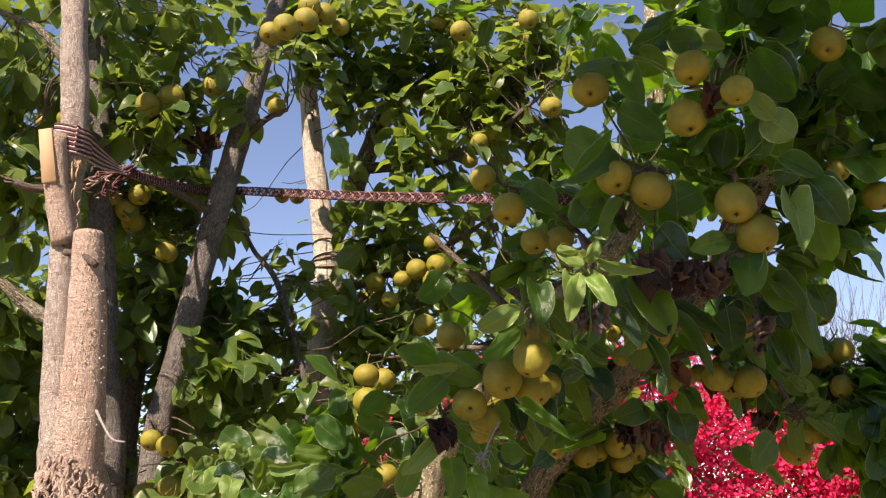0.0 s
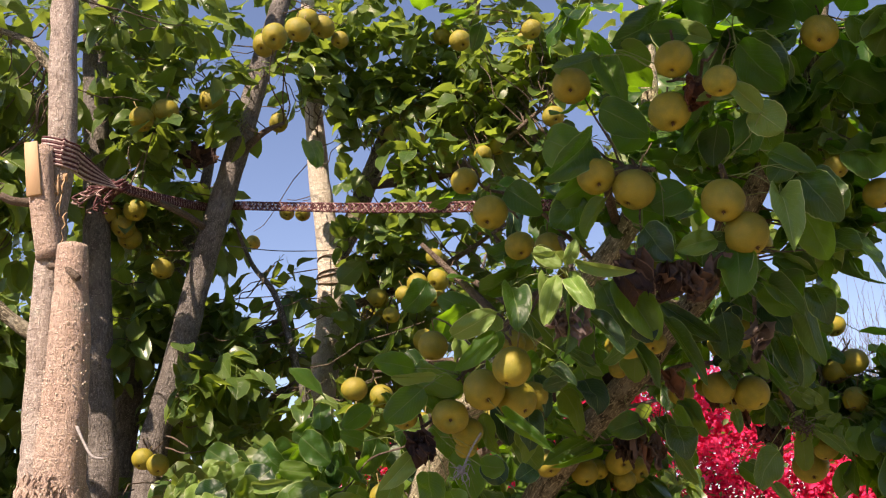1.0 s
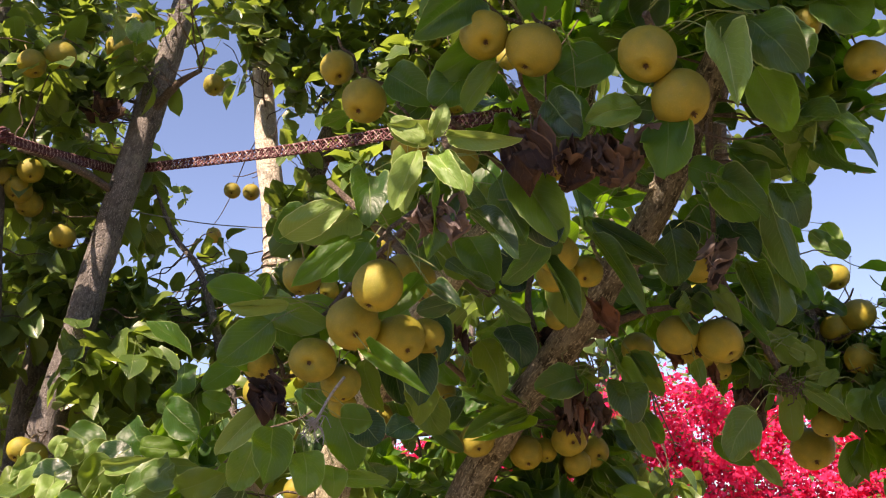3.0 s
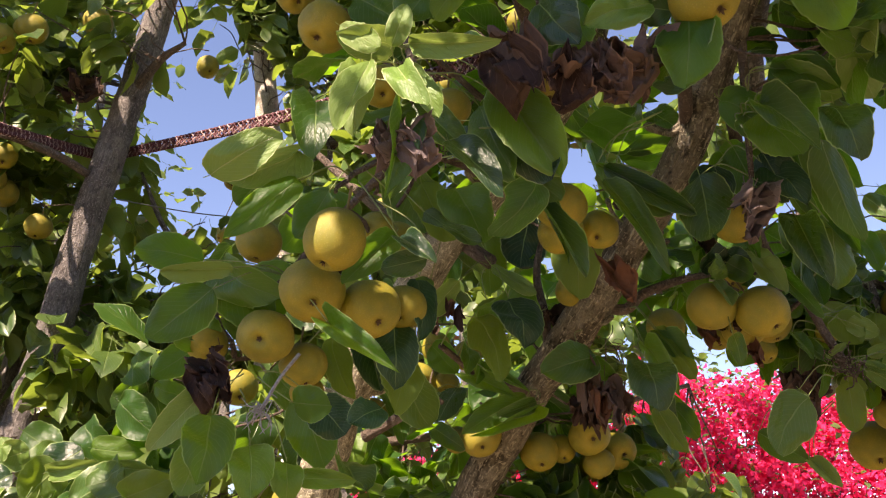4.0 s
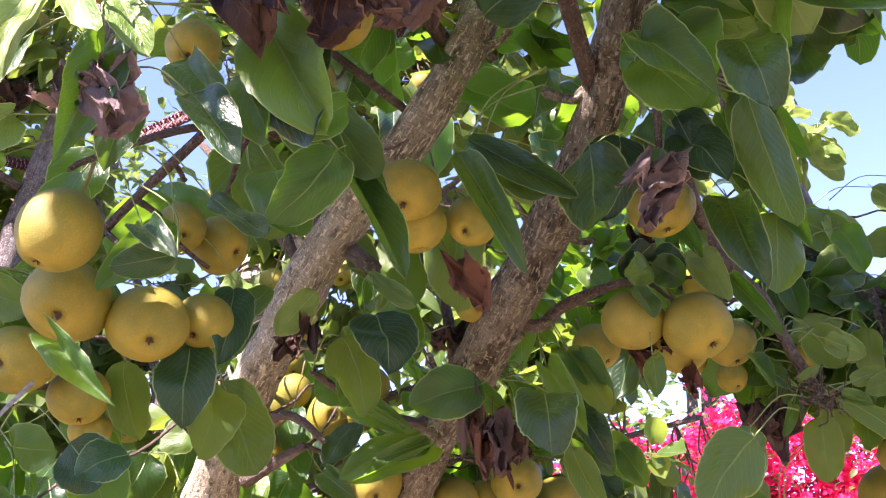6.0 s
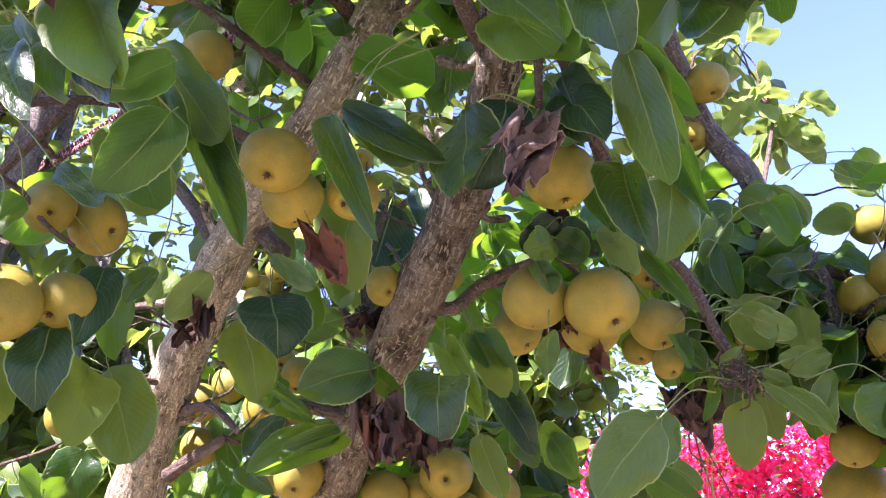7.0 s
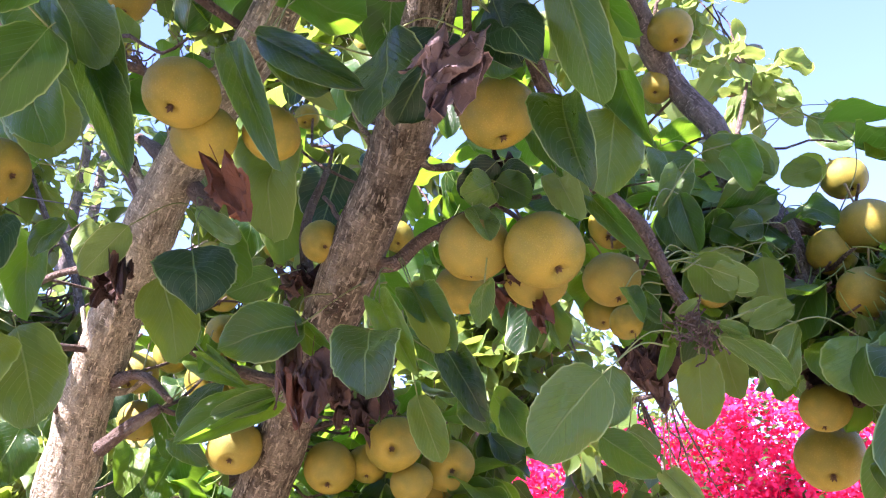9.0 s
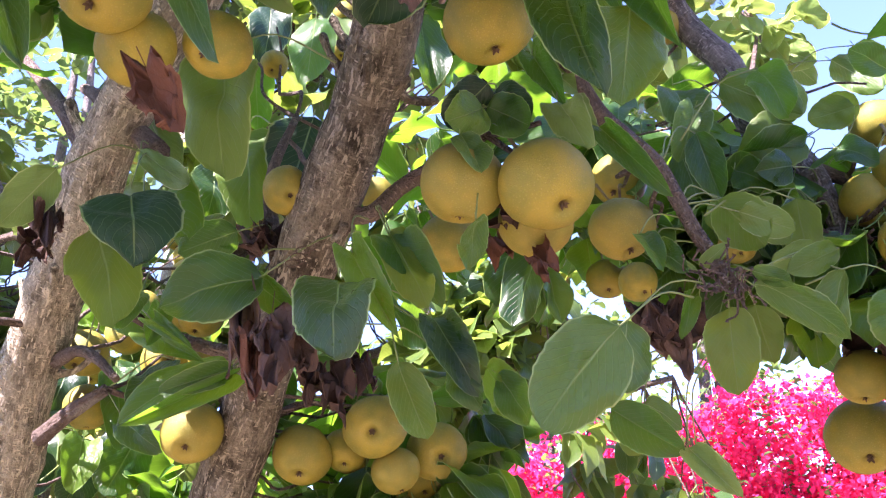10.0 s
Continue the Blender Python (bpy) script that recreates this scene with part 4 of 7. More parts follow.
pear(0.647, 2.291, 1.910, 0.046, 0.10, -0.48, -0.87, "shade")
pear(0.393, 1.703, 1.919, 0.059, -0.07, -0.47, -0.88, "near", 0.95)
pear(0.391, 1.745, 1.904, 0.053, 0.14, 0.14, -0.98, "near")
pear(0.437, 1.771, 1.914, 0.048, -0.21, -0.62, -0.76, "near")
pear(0.315, 2.106, 2.141, 0.032, 0.01, -0.43, -0.90, "near")
pear(0.613, 1.835, 1.942, 0.065, 0.14, -0.06, -0.99, "single")
pear(0.401, 1.968, 1.903, 0.043, 0.49, -0.60, -0.63, "single")
pear(0.149, 2.215, 1.841, 0.062, 0.56, -0.79, -0.24, "single")
pear(0.184, 2.179, 1.888, 0.049, 0.50, -0.85, -0.15, "single")
pear(0.239, 2.124, 1.857, 0.049, -0.13, -0.29, -0.95, "single")
pear(0.094, 2.139, 1.835, 0.053, -0.09, -0.59, -0.80, "single")
pear(0.082, 2.173, 1.784, 0.052, 0.08, -0.03, -1.00, "single")
pear(0.259, 2.091, 1.727, 0.060, 0.13, -0.68, -0.72, "near")
pear(0.418, 2.162, 1.734, 0.063, 0.19, -0.90, -0.38, "near")
pear(0.460, 2.235, 1.720, 0.062, 0.42, -0.82, -0.38, "near")
pear(0.357, 2.253, 1.729, 0.048, 0.16, -0.01, -0.99, "near")
pear(0.430, 2.190, 1.695, 0.049, 0.31, 0.04, -0.95, "near")
pear(0.341, 2.164, 1.712, 0.061, 0.13, -0.55, -0.83, "near")
pear(0.218, 2.142, 1.732, 0.042, 0.31, 0.02, -0.95, "near")
pear(0.426, 2.290, 1.706, 0.053, 0.33, -0.28, -0.90, "near")
pear(0.375, 2.194, 1.720, 0.045, 0.16, -0.52, -0.84, "near")
pear(0.326, 3.266, 2.172, 0.068, -0.02, -0.93, -0.37, "far")
pear(0.375, 3.179, 2.087, 0.058, 0.27, -0.29, -0.92, "far")
pear(0.766, 2.150, 2.215, 0.056, 0.27, -0.27, -0.92, "shade")
pear(0.744, 2.201, 2.169, 0.042, -0.15, -0.59, -0.79, "shade")
pear(0.947, 2.172, 1.941, 0.064, 0.30, 0.04, -0.95, "shade")
pear(0.925, 2.135, 1.853, 0.055, -0.35, -0.11, -0.93, "shade")
pear(0.899, 2.390, 1.735, 0.084, -0.07, -0.56, -0.83, "shade", 1.05)
pear(0.882, 2.229, 1.759, 0.055, -0.18, -0.14, -0.97, "shade")
pear(0.910, 2.189, 1.922, 0.055, 0.26, -0.59, -0.77, "shade")
pear(0.779, 2.127, 1.866, 0.035, 0.08, -0.60, -0.79, "shade")
pear(0.951, 2.266, 2.044, 0.055, 0.17, -0.45, -0.87, "shade")
pear(-0.738, 2.265, 2.629, 0.066, 0.41, 0.07, -0.91, "far")
pear(-0.686, 2.289, 2.661, 0.070, 0.01, 0.10, -1.00, "far")
pear(-0.413, 2.213, 2.802, 0.062, -0.17, -0.67, -0.73, "far")
pear(-0.341, 2.018, 2.712, 0.062, 0.09, -0.69, -0.72, "far")
pear(-0.305, 2.104, 2.780, 0.062, -0.30, -0.46, -0.83, "far")
pear(-0.366, 3.307, 3.433, 0.062, 0.10, -0.63, -0.77, "far")
pear(-0.386, 3.072, 3.365, 0.062, -0.48, -0.04, -0.88, "far")
pear(0.022, 2.893, 3.207, 0.062, -0.22, 0.05, -0.97, "far")
pear(0.088, 2.444, 2.930, 0.062, 0.38, -0.47, -0.80, "far")
pear(0.144, 3.135, 3.139, 0.062, -0.04, -0.39, -0.92, "far")
pear(0.306, 2.644, 3.077, 0.062, 0.16, -0.32, -0.93, "far")
pear(0.363, 3.098, 3.271, 0.062, 0.07, -0.30, -0.95, "far")
pear(0.415, 3.088, 3.304, 0.062, 0.44, -0.36, -0.82, "far")
pear(-0.729, 2.486, 2.290, 0.062, -0.08, -0.20, -0.98, "far")
pear(-0.882, 2.583, 2.446, 0.062, -0.25, -0.54, -0.80, "far")
pear(-0.946, 2.875, 2.581, 0.062, 0.47, -0.35, -0.81, "far")
pear(-1.148, 3.262, 2.695, 0.062, 0.04, -0.70, -0.71, "far")
pear(-1.063, 3.245, 2.757, 0.062, -0.10, -0.34, -0.94, "far")
pear(-1.329, 2.981, 2.903, 0.062, -0.48, -0.27, -0.83, "far")
pear(-0.532, 3.116, 2.668, 0.052, 0.12, -0.68, -0.73, "far")
pear(-0.486, 3.165, 2.681, 0.055, 0.14, -0.43, -0.89, "far")
pear(-0.183, 2.867, 2.291, 0.062, 0.18, -0.51, -0.84, "far")
pear(-0.049, 2.632, 2.270, 0.062, 0.24, -0.18, -0.95, "far")
pear(0.010, 2.629, 2.280, 0.062, -0.39, -0.63, -0.67, "far")
pear(-0.125, 3.337, 2.426, 0.062, 0.21, 0.06, -0.98, "far")
pear(-0.017, 3.540, 2.608, 0.062, -0.26, -0.43, -0.86, "far")
pear(-0.024, 2.542, 2.089, 0.062, 0.09, -0.54, -0.84, "far")
pear(-0.246, 3.150, 2.301, 0.062, -0.14, -0.54, -0.83, "far")
pear(-0.181, 2.968, 2.250, 0.062, -0.15, -0.32, -0.94, "far")
pear(-0.395, 3.925, 2.288, 0.062, -0.20, -0.49, -0.85, "far")
pear(0.346, 2.505, 2.715, 0.062, 0.23, -0.68, -0.70, "far")
pear(0.154, 2.830, 2.737, 0.062, 0.08, -0.19, -0.98, "far")
pear(-0.699, 2.370, 1.774, 0.055, -0.18, -0.59, -0.79, "far")
pear(-0.651, 2.338, 1.758, 0.054, 0.28, -0.57, -0.77, "far")
pear(-0.607, 2.228, 1.657, 0.052, -0.32, -0.44, -0.84, "far")
pear(-0.665, 2.231, 1.645, 0.047, 0.17, -0.65, -0.74, "far")
pear(-1.355, 3.910, 2.342, 0.062, -0.18, -0.53, -0.83, "far")
pear(-1.386, 3.901, 2.377, 0.062, 0.33, -0.43, -0.84, "far")
pear(-0.094, 3.412, 3.061, 0.062, 0.31, -0.60, -0.74, "far")
pear(0.046, 3.219, 2.842, 0.062, -0.19, -0.27, -0.95, "far")
pear(-0.501, 2.796, 2.859, 0.062, 0.38, -0.42, -0.83, "far")
pear(-0.813, 3.785, 2.782, 0.062, -0.24, -0.64, -0.73, "far")
pear(-0.005, 2.786, 2.277, 0.062, 0.03, -0.62, -0.78, "far")
pear(-0.122, 2.414, 1.683, 0.062, 0.34, -0.07, -0.94, "far")
pear(-0.038, 2.602, 1.876, 0.062, -0.30, -0.54, -0.78, "far")
pear(-0.130, 2.460, 1.929, 0.062, 0.33, -0.27, -0.90, "far")
pear(-0.201, 2.613, 1.838, 0.062, 0.30, -0.50, -0.81, "far")
pear(-0.327, 2.659, 1.676, 0.062, -0.35, -0.53, -0.78, "far")
pear(-0.898, 3.093, 3.292, 0.062, 0.28, -0.55, -0.79, "far")
pear(-0.920, 2.647, 2.770, 0.062, -0.16, -0.47, -0.87, "far")
pear(-0.709, 2.775, 2.932, 0.062, -0.08, -0.48, -0.87, "far")
pear(-0.347, 4.245, 2.365, 0.062, 0.36, -0.59, -0.72, "far")
pear(-0.524, 3.463, 1.984, 0.062, -0.51, 0.03, -0.86, "far")
pear(-0.597, 3.721, 1.970, 0.062, 0.41, 0.08, -0.91, "far")

pear(0.420, 2.159, 1.986, 0.040, 0.20, -0.55, -0.80, "single")
pear(-0.835, 2.450, 2.401, 0.065, -0.13, -0.55, -0.85, "far")
pear(-0.794, 2.420, 2.435, 0.061, 0.29, -0.41, -0.85, "far")
pear(-0.871, 2.450, 2.430, 0.063, 0.23, -0.49, -0.85, "far")
pear(-0.833, 2.500, 2.385, 0.066, -0.24, -0.38, -0.85, "far")
pear(0.147, 2.750, 2.710, 0.057, 0.25, -0.60, -0.85, "far")
pear(0.193, 2.800, 2.757, 0.055, 0.23, -0.15, -0.85, "far")
pear(0.119, 2.800, 2.667, 0.050, 0.24, -0.21, -0.85, "far")
pear(0.323, 2.800, 3.171, 0.066, -0.39, -0.32, -0.85, "far")
pear(0.289, 2.800, 3.124, 0.058, 0.29, -0.67, -0.85, "far")
pear(0.331, 2.780, 3.089, 0.061, -0.18, -0.54, -0.85, "far")
pear(0.133, 2.800, 2.968, 0.049, 0.02, -0.45, -0.85, "far")
pear(-0.178, 2.750, 2.265, 0.055, -0.02, -0.23, -0.85, "far")
pear(-0.129, 2.700, 2.198, 0.050, -0.40, -0.67, -0.85, "far")
pear(-0.601, 2.400, 2.741, 0.069, -0.30, -0.63, -0.85, "far")
pear(-0.916, 2.200, 2.561, 0.053, -0.35, -0.12, -0.85, "far")
pear(0.102, 2.200, 1.875, 0.050, -0.39, -0.20, -0.85, "single")
pear(0.196, 2.220, 1.838, 0.041, -0.19, -0.56, -0.85, "single")
pear(0.056, 2.300, 1.945, 0.046, 0.40, -0.42, -0.85, "single")
pear(-0.313, 2.500, 3.023, 0.070, -0.39, -0.20, -0.85, "far")
pear(-0.271, 2.550, 3.007, 0.053, -0.19, -0.56, -0.85, "far")
pear(-0.351, 2.450, 3.019, 0.065, 0.40, -0.42, -0.85, "far")
pear(-0.003, 2.700, 2.369, 0.051, 0.27, -0.41, -0.85, "far")
pear(-0.004, 2.700, 2.247, 0.057, 0.11, -0.61, -0.85, "far")
pear(-0.094, 2.720, 2.264, 0.051, 0.11, -0.18, -0.85, "far")

# ---- large outer leaves ----
leaf(pear_tree, "deep", 0, 0.320, 1.860, 1.866, 0.338, 1.850, 1.796, 0.53, -0.65, -0.55, 0.075)
leaf(pear_tree, "leaf", 5, 0.426, 1.880, 1.787, 0.359, 1.860, 1.763, 0.49, -0.87, 0.09, 0.055)
leaf(pear_tree, "leaf", 4, 0.486, 1.880, 1.781, 0.496, 1.860, 1.709, 0.16, -0.87, -0.46, 0.061)
leaf(pear_tree, "leaf", 9, 0.410, 1.900, 1.792, 0.455, 1.900, 1.755, 0.31, -0.84, -0.45, 0.026)
leaf(pear_tree, "pale", 2, 0.678, 1.900, 1.727, 0.628, 1.870, 1.659, -0.29, 0.90, 0.31, 0.057)
leaf(pear_tree, "pale", 1, 0.682, 1.950, 1.747, 0.671, 1.950, 1.696, -0.42, 0.82, 0.39, 0.048)
leaf(pear_tree, "leaf", 6, 0.672, 1.800, 1.926, 0.690, 1.780, 1.828, -0.22, -0.93, -0.28, 0.047)
leaf(pear_tree, "leaf", 11, 0.717, 1.820, 1.969, 0.740, 1.800, 1.867, -0.22, -0.75, -0.63, 0.036)
leaf(pear_tree, "pale", 4, 0.409, 1.830, 1.957, 0.412, 1.850, 1.853, 0.05, -0.73, -0.68, 0.065)
leaf(pear_tree, "pale", 3, 0.172, 1.830, 1.790, 0.225, 1.810, 1.700, 0.51, -0.86, -0.02, 0.066)
leaf(pear_tree, "pale", 2, 0.277, 1.880, 1.846, 0.305, 1.880, 1.762, 0.76, -0.64, -0.15, 0.055)
leaf(pear_tree, "leaf", 7, 0.444, 1.680, 1.934, 0.497, 1.660, 1.823, 0.35, -0.82, -0.45, 0.027)
leaf(pear_tree, "leaf", 6, 0.322, 1.620, 1.960, 0.363, 1.620, 1.885, 0.26, -0.71, -0.65, 0.047)
leaf(pear_tree, "leaf", 11, 0.342, 1.660, 1.945, 0.393, 1.640, 1.825, 0.59, -0.74, -0.32, 0.036)
leaf(pear_tree, "leaf", 4, 0.273, 1.680, 1.946, 0.308, 1.680, 1.872, 0.30, -0.79, -0.53, 0.058)
leaf(pear_tree, "deep", 3, 0.344, 1.510, 1.952, 0.383, 1.490, 1.861, -0.20, -0.84, -0.51, 0.064)
leaf(pear_tree, "deep", 2, 0.580, 1.760, 1.982, 0.547, 1.760, 1.900, 0.44, -0.64, -0.63, 0.060)
leaf(pear_tree, "leaf", 1, 0.611, 1.800, 2.025, 0.634, 1.800, 1.955, -0.19, -0.88, -0.45, 0.057)
leaf(pear_tree, "leaf", 6, 0.597, 1.660, 1.996, 0.661, 1.660, 1.954, 0.22, -0.56, -0.80, 0.038)
leaf(pear_tree, "pale", 11, 0.682, 1.800, 2.041, 0.734, 1.800, 1.964, 0.05, 0.66, 0.75, 0.034)
leaf(pear_tree, "leaf", 10, 0.680, 1.840, 2.037, 0.704, 1.840, 1.933, 0.00, -0.75, -0.66, 0.036)
leaf(pear_tree, "deep", 3, 0.601, 1.880, 1.920, 0.571, 1.880, 1.888, 0.54, -0.64, -0.54, 0.037)
leaf(pear_tree, "deep", 2, 0.602, 1.890, 1.916, 0.627, 1.890, 1.885, 0.31, -0.91, -0.28, 0.037)
leaf(pear_tree, "pale", 1, 0.788, 2.140, 2.048, 0.856, 2.140, 2.000, -0.04, -0.93, -0.36, 0.052)
leaf(pear_tree, "pale", 0, 0.761, 2.020, 1.865, 0.790, 2.020, 1.821, 0.42, 0.89, 0.19, 0.046)
leaf(pear_tree, "pale", 5, 0.824, 2.050, 1.870, 0.831, 2.050, 1.809, -0.24, 0.97, 0.02, 0.039)
leaf(pear_tree, "pale", 10, 0.774, 1.970, 1.770, 0.825, 1.940, 1.717, 0.19, 0.74, 0.65, 0.030)
leaf(pear_tree, "pale", 3, 0.755, 1.990, 1.762, 0.751, 1.990, 1.697, 0.05, 0.98, 0.17, 0.039)
leaf(pear_tree, "pale", 2, 0.779, 2.050, 1.782, 0.788, 2.070, 1.739, -0.07, 0.94, 0.34, 0.032)
leaf(pear_tree, "leaf", 1, 0.899, 2.060, 1.787, 0.885, 2.060, 1.734, 0.02, -0.99, -0.10, 0.061)
leaf(pear_tree, "leaf", 6, 0.508, 1.930, 1.828, 0.546, 1.930, 1.762, 0.30, -0.95, -0.10, 0.041)
leaf(pear_tree, "leaf", 11, 0.488, 1.900, 1.806, 0.524, 1.900, 1.734, 0.30, -0.84, -0.46, 0.031)
leaf(pear_tree, "pale", 10, 0.505, 1.960, 1.736, 0.534, 1.940, 1.673, -0.30, 0.95, -0.01, 0.033)
leaf(pear_tree, "leaf", 9, 0.495, 2.100, 1.820, 0.538, 2.100, 1.739, 0.35, -0.90, -0.28, 0.043)
leaf(pear_tree, "leaf", 2, 0.532, 2.160, 1.783, 0.571, 2.160, 1.731, -0.08, -0.94, -0.34, 0.043)
leaf(pear_tree, "leaf", 7, 0.666, 2.120, 1.716, 0.705, 2.120, 1.684, -0.09, -0.89, -0.45, 0.031)
leaf(pear_tree, "young", 6, 0.713, 2.080, 1.677, 0.748, 2.080, 1.634, -0.02, -1.00, -0.05, 0.025)
leaf(pear_tree, "leaf", 11, 0.629, 1.930, 1.974, 0.653, 1.930, 1.918, 0.14, -0.78, -0.61, 0.027)
leaf(pear_tree, "young", 4, 0.645, 1.950, 1.942, 0.670, 1.950, 1.891, 0.17, -0.82, -0.54, 0.037)
leaf(pear_tree, "leaf", 9, 0.675, 1.940, 1.905, 0.725, 1.940, 1.836, -0.05, -0.94, -0.34, 0.023)
leaf(pear_tree, "leaf", 8, 0.755, 2.080, 1.961, 0.766, 2.080, 1.896, -0.06, -0.84, -0.54, 0.037)
leaf(pear_tree, "young", 1, 0.830, 2.140, 2.052, 0.854, 2.140, 1.996, 0.19, -0.94, -0.29, 0.044)
leaf(pear_tree, "pale", 0, 0.800, 2.160, 2.069, 0.828, 2.160, 2.020, 0.06, -0.79, -0.61, 0.035)
leaf(pear_tree, "leaf", 5, 0.796, 2.140, 1.958, 0.857, 2.140, 1.978, -0.06, -0.63, -0.77, 0.050)
leaf(pear_tree, "pale", 4, 0.800, 2.060, 1.870, 0.751, 2.060, 1.865, 0.27, 0.96, 0.05, 0.030)
leaf(pear_tree, "young", 3, 0.776, 2.020, 1.852, 0.815, 2.020, 1.832, -0.29, -0.92, -0.25, 0.028)
leaf(pear_tree, "pale", 2, 0.823, 2.100, 1.891, 0.836, 2.100, 1.849, -0.35, -0.78, -0.52, 0.031)
leaf(pear_tree, "pale", 1, 0.914, 2.180, 2.021, 0.870, 2.180, 2.013, -0.30, -0.93, -0.23, 0.035)
leaf(pear_tree, "leaf", 0, 0.954, 2.180, 2.056, 0.922, 2.180, 2.087, -0.10, -0.94, -0.34, 0.034)
leaf(pear_tree, "leaf", 5, 0.786, 2.120, 1.940, 0.816, 2.120, 1.917, 0.16, -0.97, -0.16, 0.037)
leaf(pear_tree, "pale", 4, 0.741, 2.120, 2.042, 0.755, 2.120, 1.975, 0.36, -0.92, -0.17, 0.051)
leaf(pear_tree, "young", 9, 0.222, 1.420, 1.945, 0.222, 1.400, 1.865, 0.10, -0.95, -0.28, 0.036)
leaf(pear_tree, "young", 8, 0.258, 1.440, 1.955, 0.286, 1.440, 1.902, 0.29, -0.96, -0.03, 0.032)
leaf(pear_tree, "young", 7, 0.268, 1.420, 1.966, 0.343, 1.390, 1.941, -0.18, -0.67, -0.72, 0.025)
leaf(pear_tree, "young", 0, 0.253, 1.430, 1.971, 0.203, 1.410, 1.977, -0.20, -0.64, -0.75, 0.038)
leaf(pear_tree, "young", 11, 0.146, 1.500, 1.910, 0.077, 1.480, 1.876, 0.20, -0.61, -0.77, 0.038)
leaf(pear_tree, "leaf", 10, 0.143, 1.500, 1.876, 0.083, 1.480, 1.818, 0.10, -0.91, -0.40, 0.034)
leaf(pear_tree, "leaf", 3, 0.154, 1.580, 1.901, 0.122, 1.580, 1.853, -0.08, -0.98, -0.19, 0.040)
leaf(pear_tree, "leaf", 2, 0.091, 1.690, 1.861, 0.016, 1.683, 1.800, 0.18, -0.97, -0.19, 0.068)
leaf(pear_tree, "leaf", 7, 0.213, 1.630, 1.869, 0.166, 1.610, 1.814, 0.36, -0.91, -0.19, 0.035)
leaf(pear_tree, "deep", 0, 0.201, 1.700, 1.793, 0.202, 1.700, 1.719, 0.29, -0.96, -0.00, 0.053)
leaf(pear_tree, "leaf", 11, 0.157, 1.580, 1.760, 0.232, 1.550, 1.698, 0.53, -0.74, -0.41, 0.028)
leaf(pear_tree, "pale", 10, 0.130, 1.720, 1.784, 0.154, 1.720, 1.715, -0.79, 0.61, -0.01, 0.042)
leaf(pear_tree, "leaf", 3, 0.028, 1.600, 1.810, -0.027, 1.580, 1.755, 0.34, -0.94, 0.04, 0.051)
leaf(pear_tree, "young", 8, 0.049, 1.600, 1.832, -0.020, 1.580, 1.826, 0.50, -0.64, -0.58, 0.027)
leaf(pear_tree, "young", 7, 0.013, 1.640, 1.713, -0.043, 1.640, 1.656, 0.24, -0.94, -0.23, 0.035)
leaf(pear_tree, "leaf", 0, 0.037, 1.600, 1.682, 0.034, 1.580, 1.611, 0.50, -0.86, -0.10, 0.054)
leaf(pear_tree, "leaf", 5, 0.070, 1.620, 1.651, 0.080, 1.600, 1.597, 0.44, -0.90, -0.05, 0.047)
leaf(pear_tree, "leaf", 4, 0.102, 1.640, 1.637, 0.104, 1.640, 1.596, 0.38, -0.92, 0.13, 0.033)
leaf(pear_tree, "leaf", 9, 0.111, 1.660, 1.622, 0.169, 1.660, 1.618, 0.50, -0.86, -0.13, 0.023)
leaf(pear_tree, "leaf", 2, 0.077, 1.760, 1.729, 0.110, 1.760, 1.646, 0.40, -0.88, -0.27, 0.057)
leaf(pear_tree, "leaf", 7, 0.290, 1.500, 1.905, 0.336, 1.480, 1.842, 0.59, -0.69, -0.43, 0.034)
leaf(pear_tree, "leaf", 6, 0.264, 1.530, 1.959, 0.305, 1.530, 1.907, 0.31, -0.68, -0.67, 0.037)
leaf(pear_tree, "leaf", 11, 0.250, 1.450, 1.919, 0.238, 1.430, 1.822, 0.53, -0.69, -0.48, 0.041)
leaf(pear_tree, "leaf", 10, 0.248, 1.490, 1.910, 0.234, 1.490, 1.850, 0.32, -0.72, -0.62, 0.033)
leaf(pear_tree, "pale", 3, 0.229, 1.730, 1.972, 0.269, 1.730, 1.901, 0.55, -0.84, -0.07, 0.059)
leaf(pear_tree, "leaf", 8, 0.439, 1.740, 1.985, 0.518, 1.720, 1.915, 0.15, -0.69, -0.71, 0.031)
leaf(pear_tree, "young", 7, 0.442, 1.760, 1.982, 0.493, 1.760, 1.925, 0.42, -0.74, -0.52, 0.031)
leaf(pear_tree, "leaf", 6, 0.304, 1.450, 2.176, 0.222, 1.430, 2.103, 0.18, -0.84, -0.51, 0.062)
leaf(pear_tree, "young", 11, 0.574, 1.410, 2.063, 0.574, 1.390, 1.962, -0.06, -0.95, -0.32, 0.052)
leaf(pear_tree, "leaf", 4, 0.608, 1.420, 2.097, 0.660, 1.420, 2.017, -0.29, -0.95, -0.10, 0.061)
leaf(pear_tree, "leaf", 3, 0.622, 1.460, 2.051, 0.651, 1.460, 1.973, -0.36, -0.75, -0.56, 0.054)
leaf(pear_tree, "leaf", 2, 0.515, 1.460, 1.993, 0.502, 1.440, 1.910, -0.02, -0.85, -0.53, 0.057)
leaf(pear_tree, "leaf", 1, 0.418, 1.500, 2.051, 0.390, 1.500, 1.978, -0.17, -0.86, -0.48, 0.057)
leaf(pear_tree, "leaf", 0, 0.486, 1.450, 2.007, 0.423, 1.450, 1.989, -0.12, -0.98, -0.18, 0.039)
leaf(pear_tree, "leaf", 5, 0.503, 1.460, 2.001, 0.463, 1.460, 2.013, -0.03, -0.79, -0.61, 0.034)
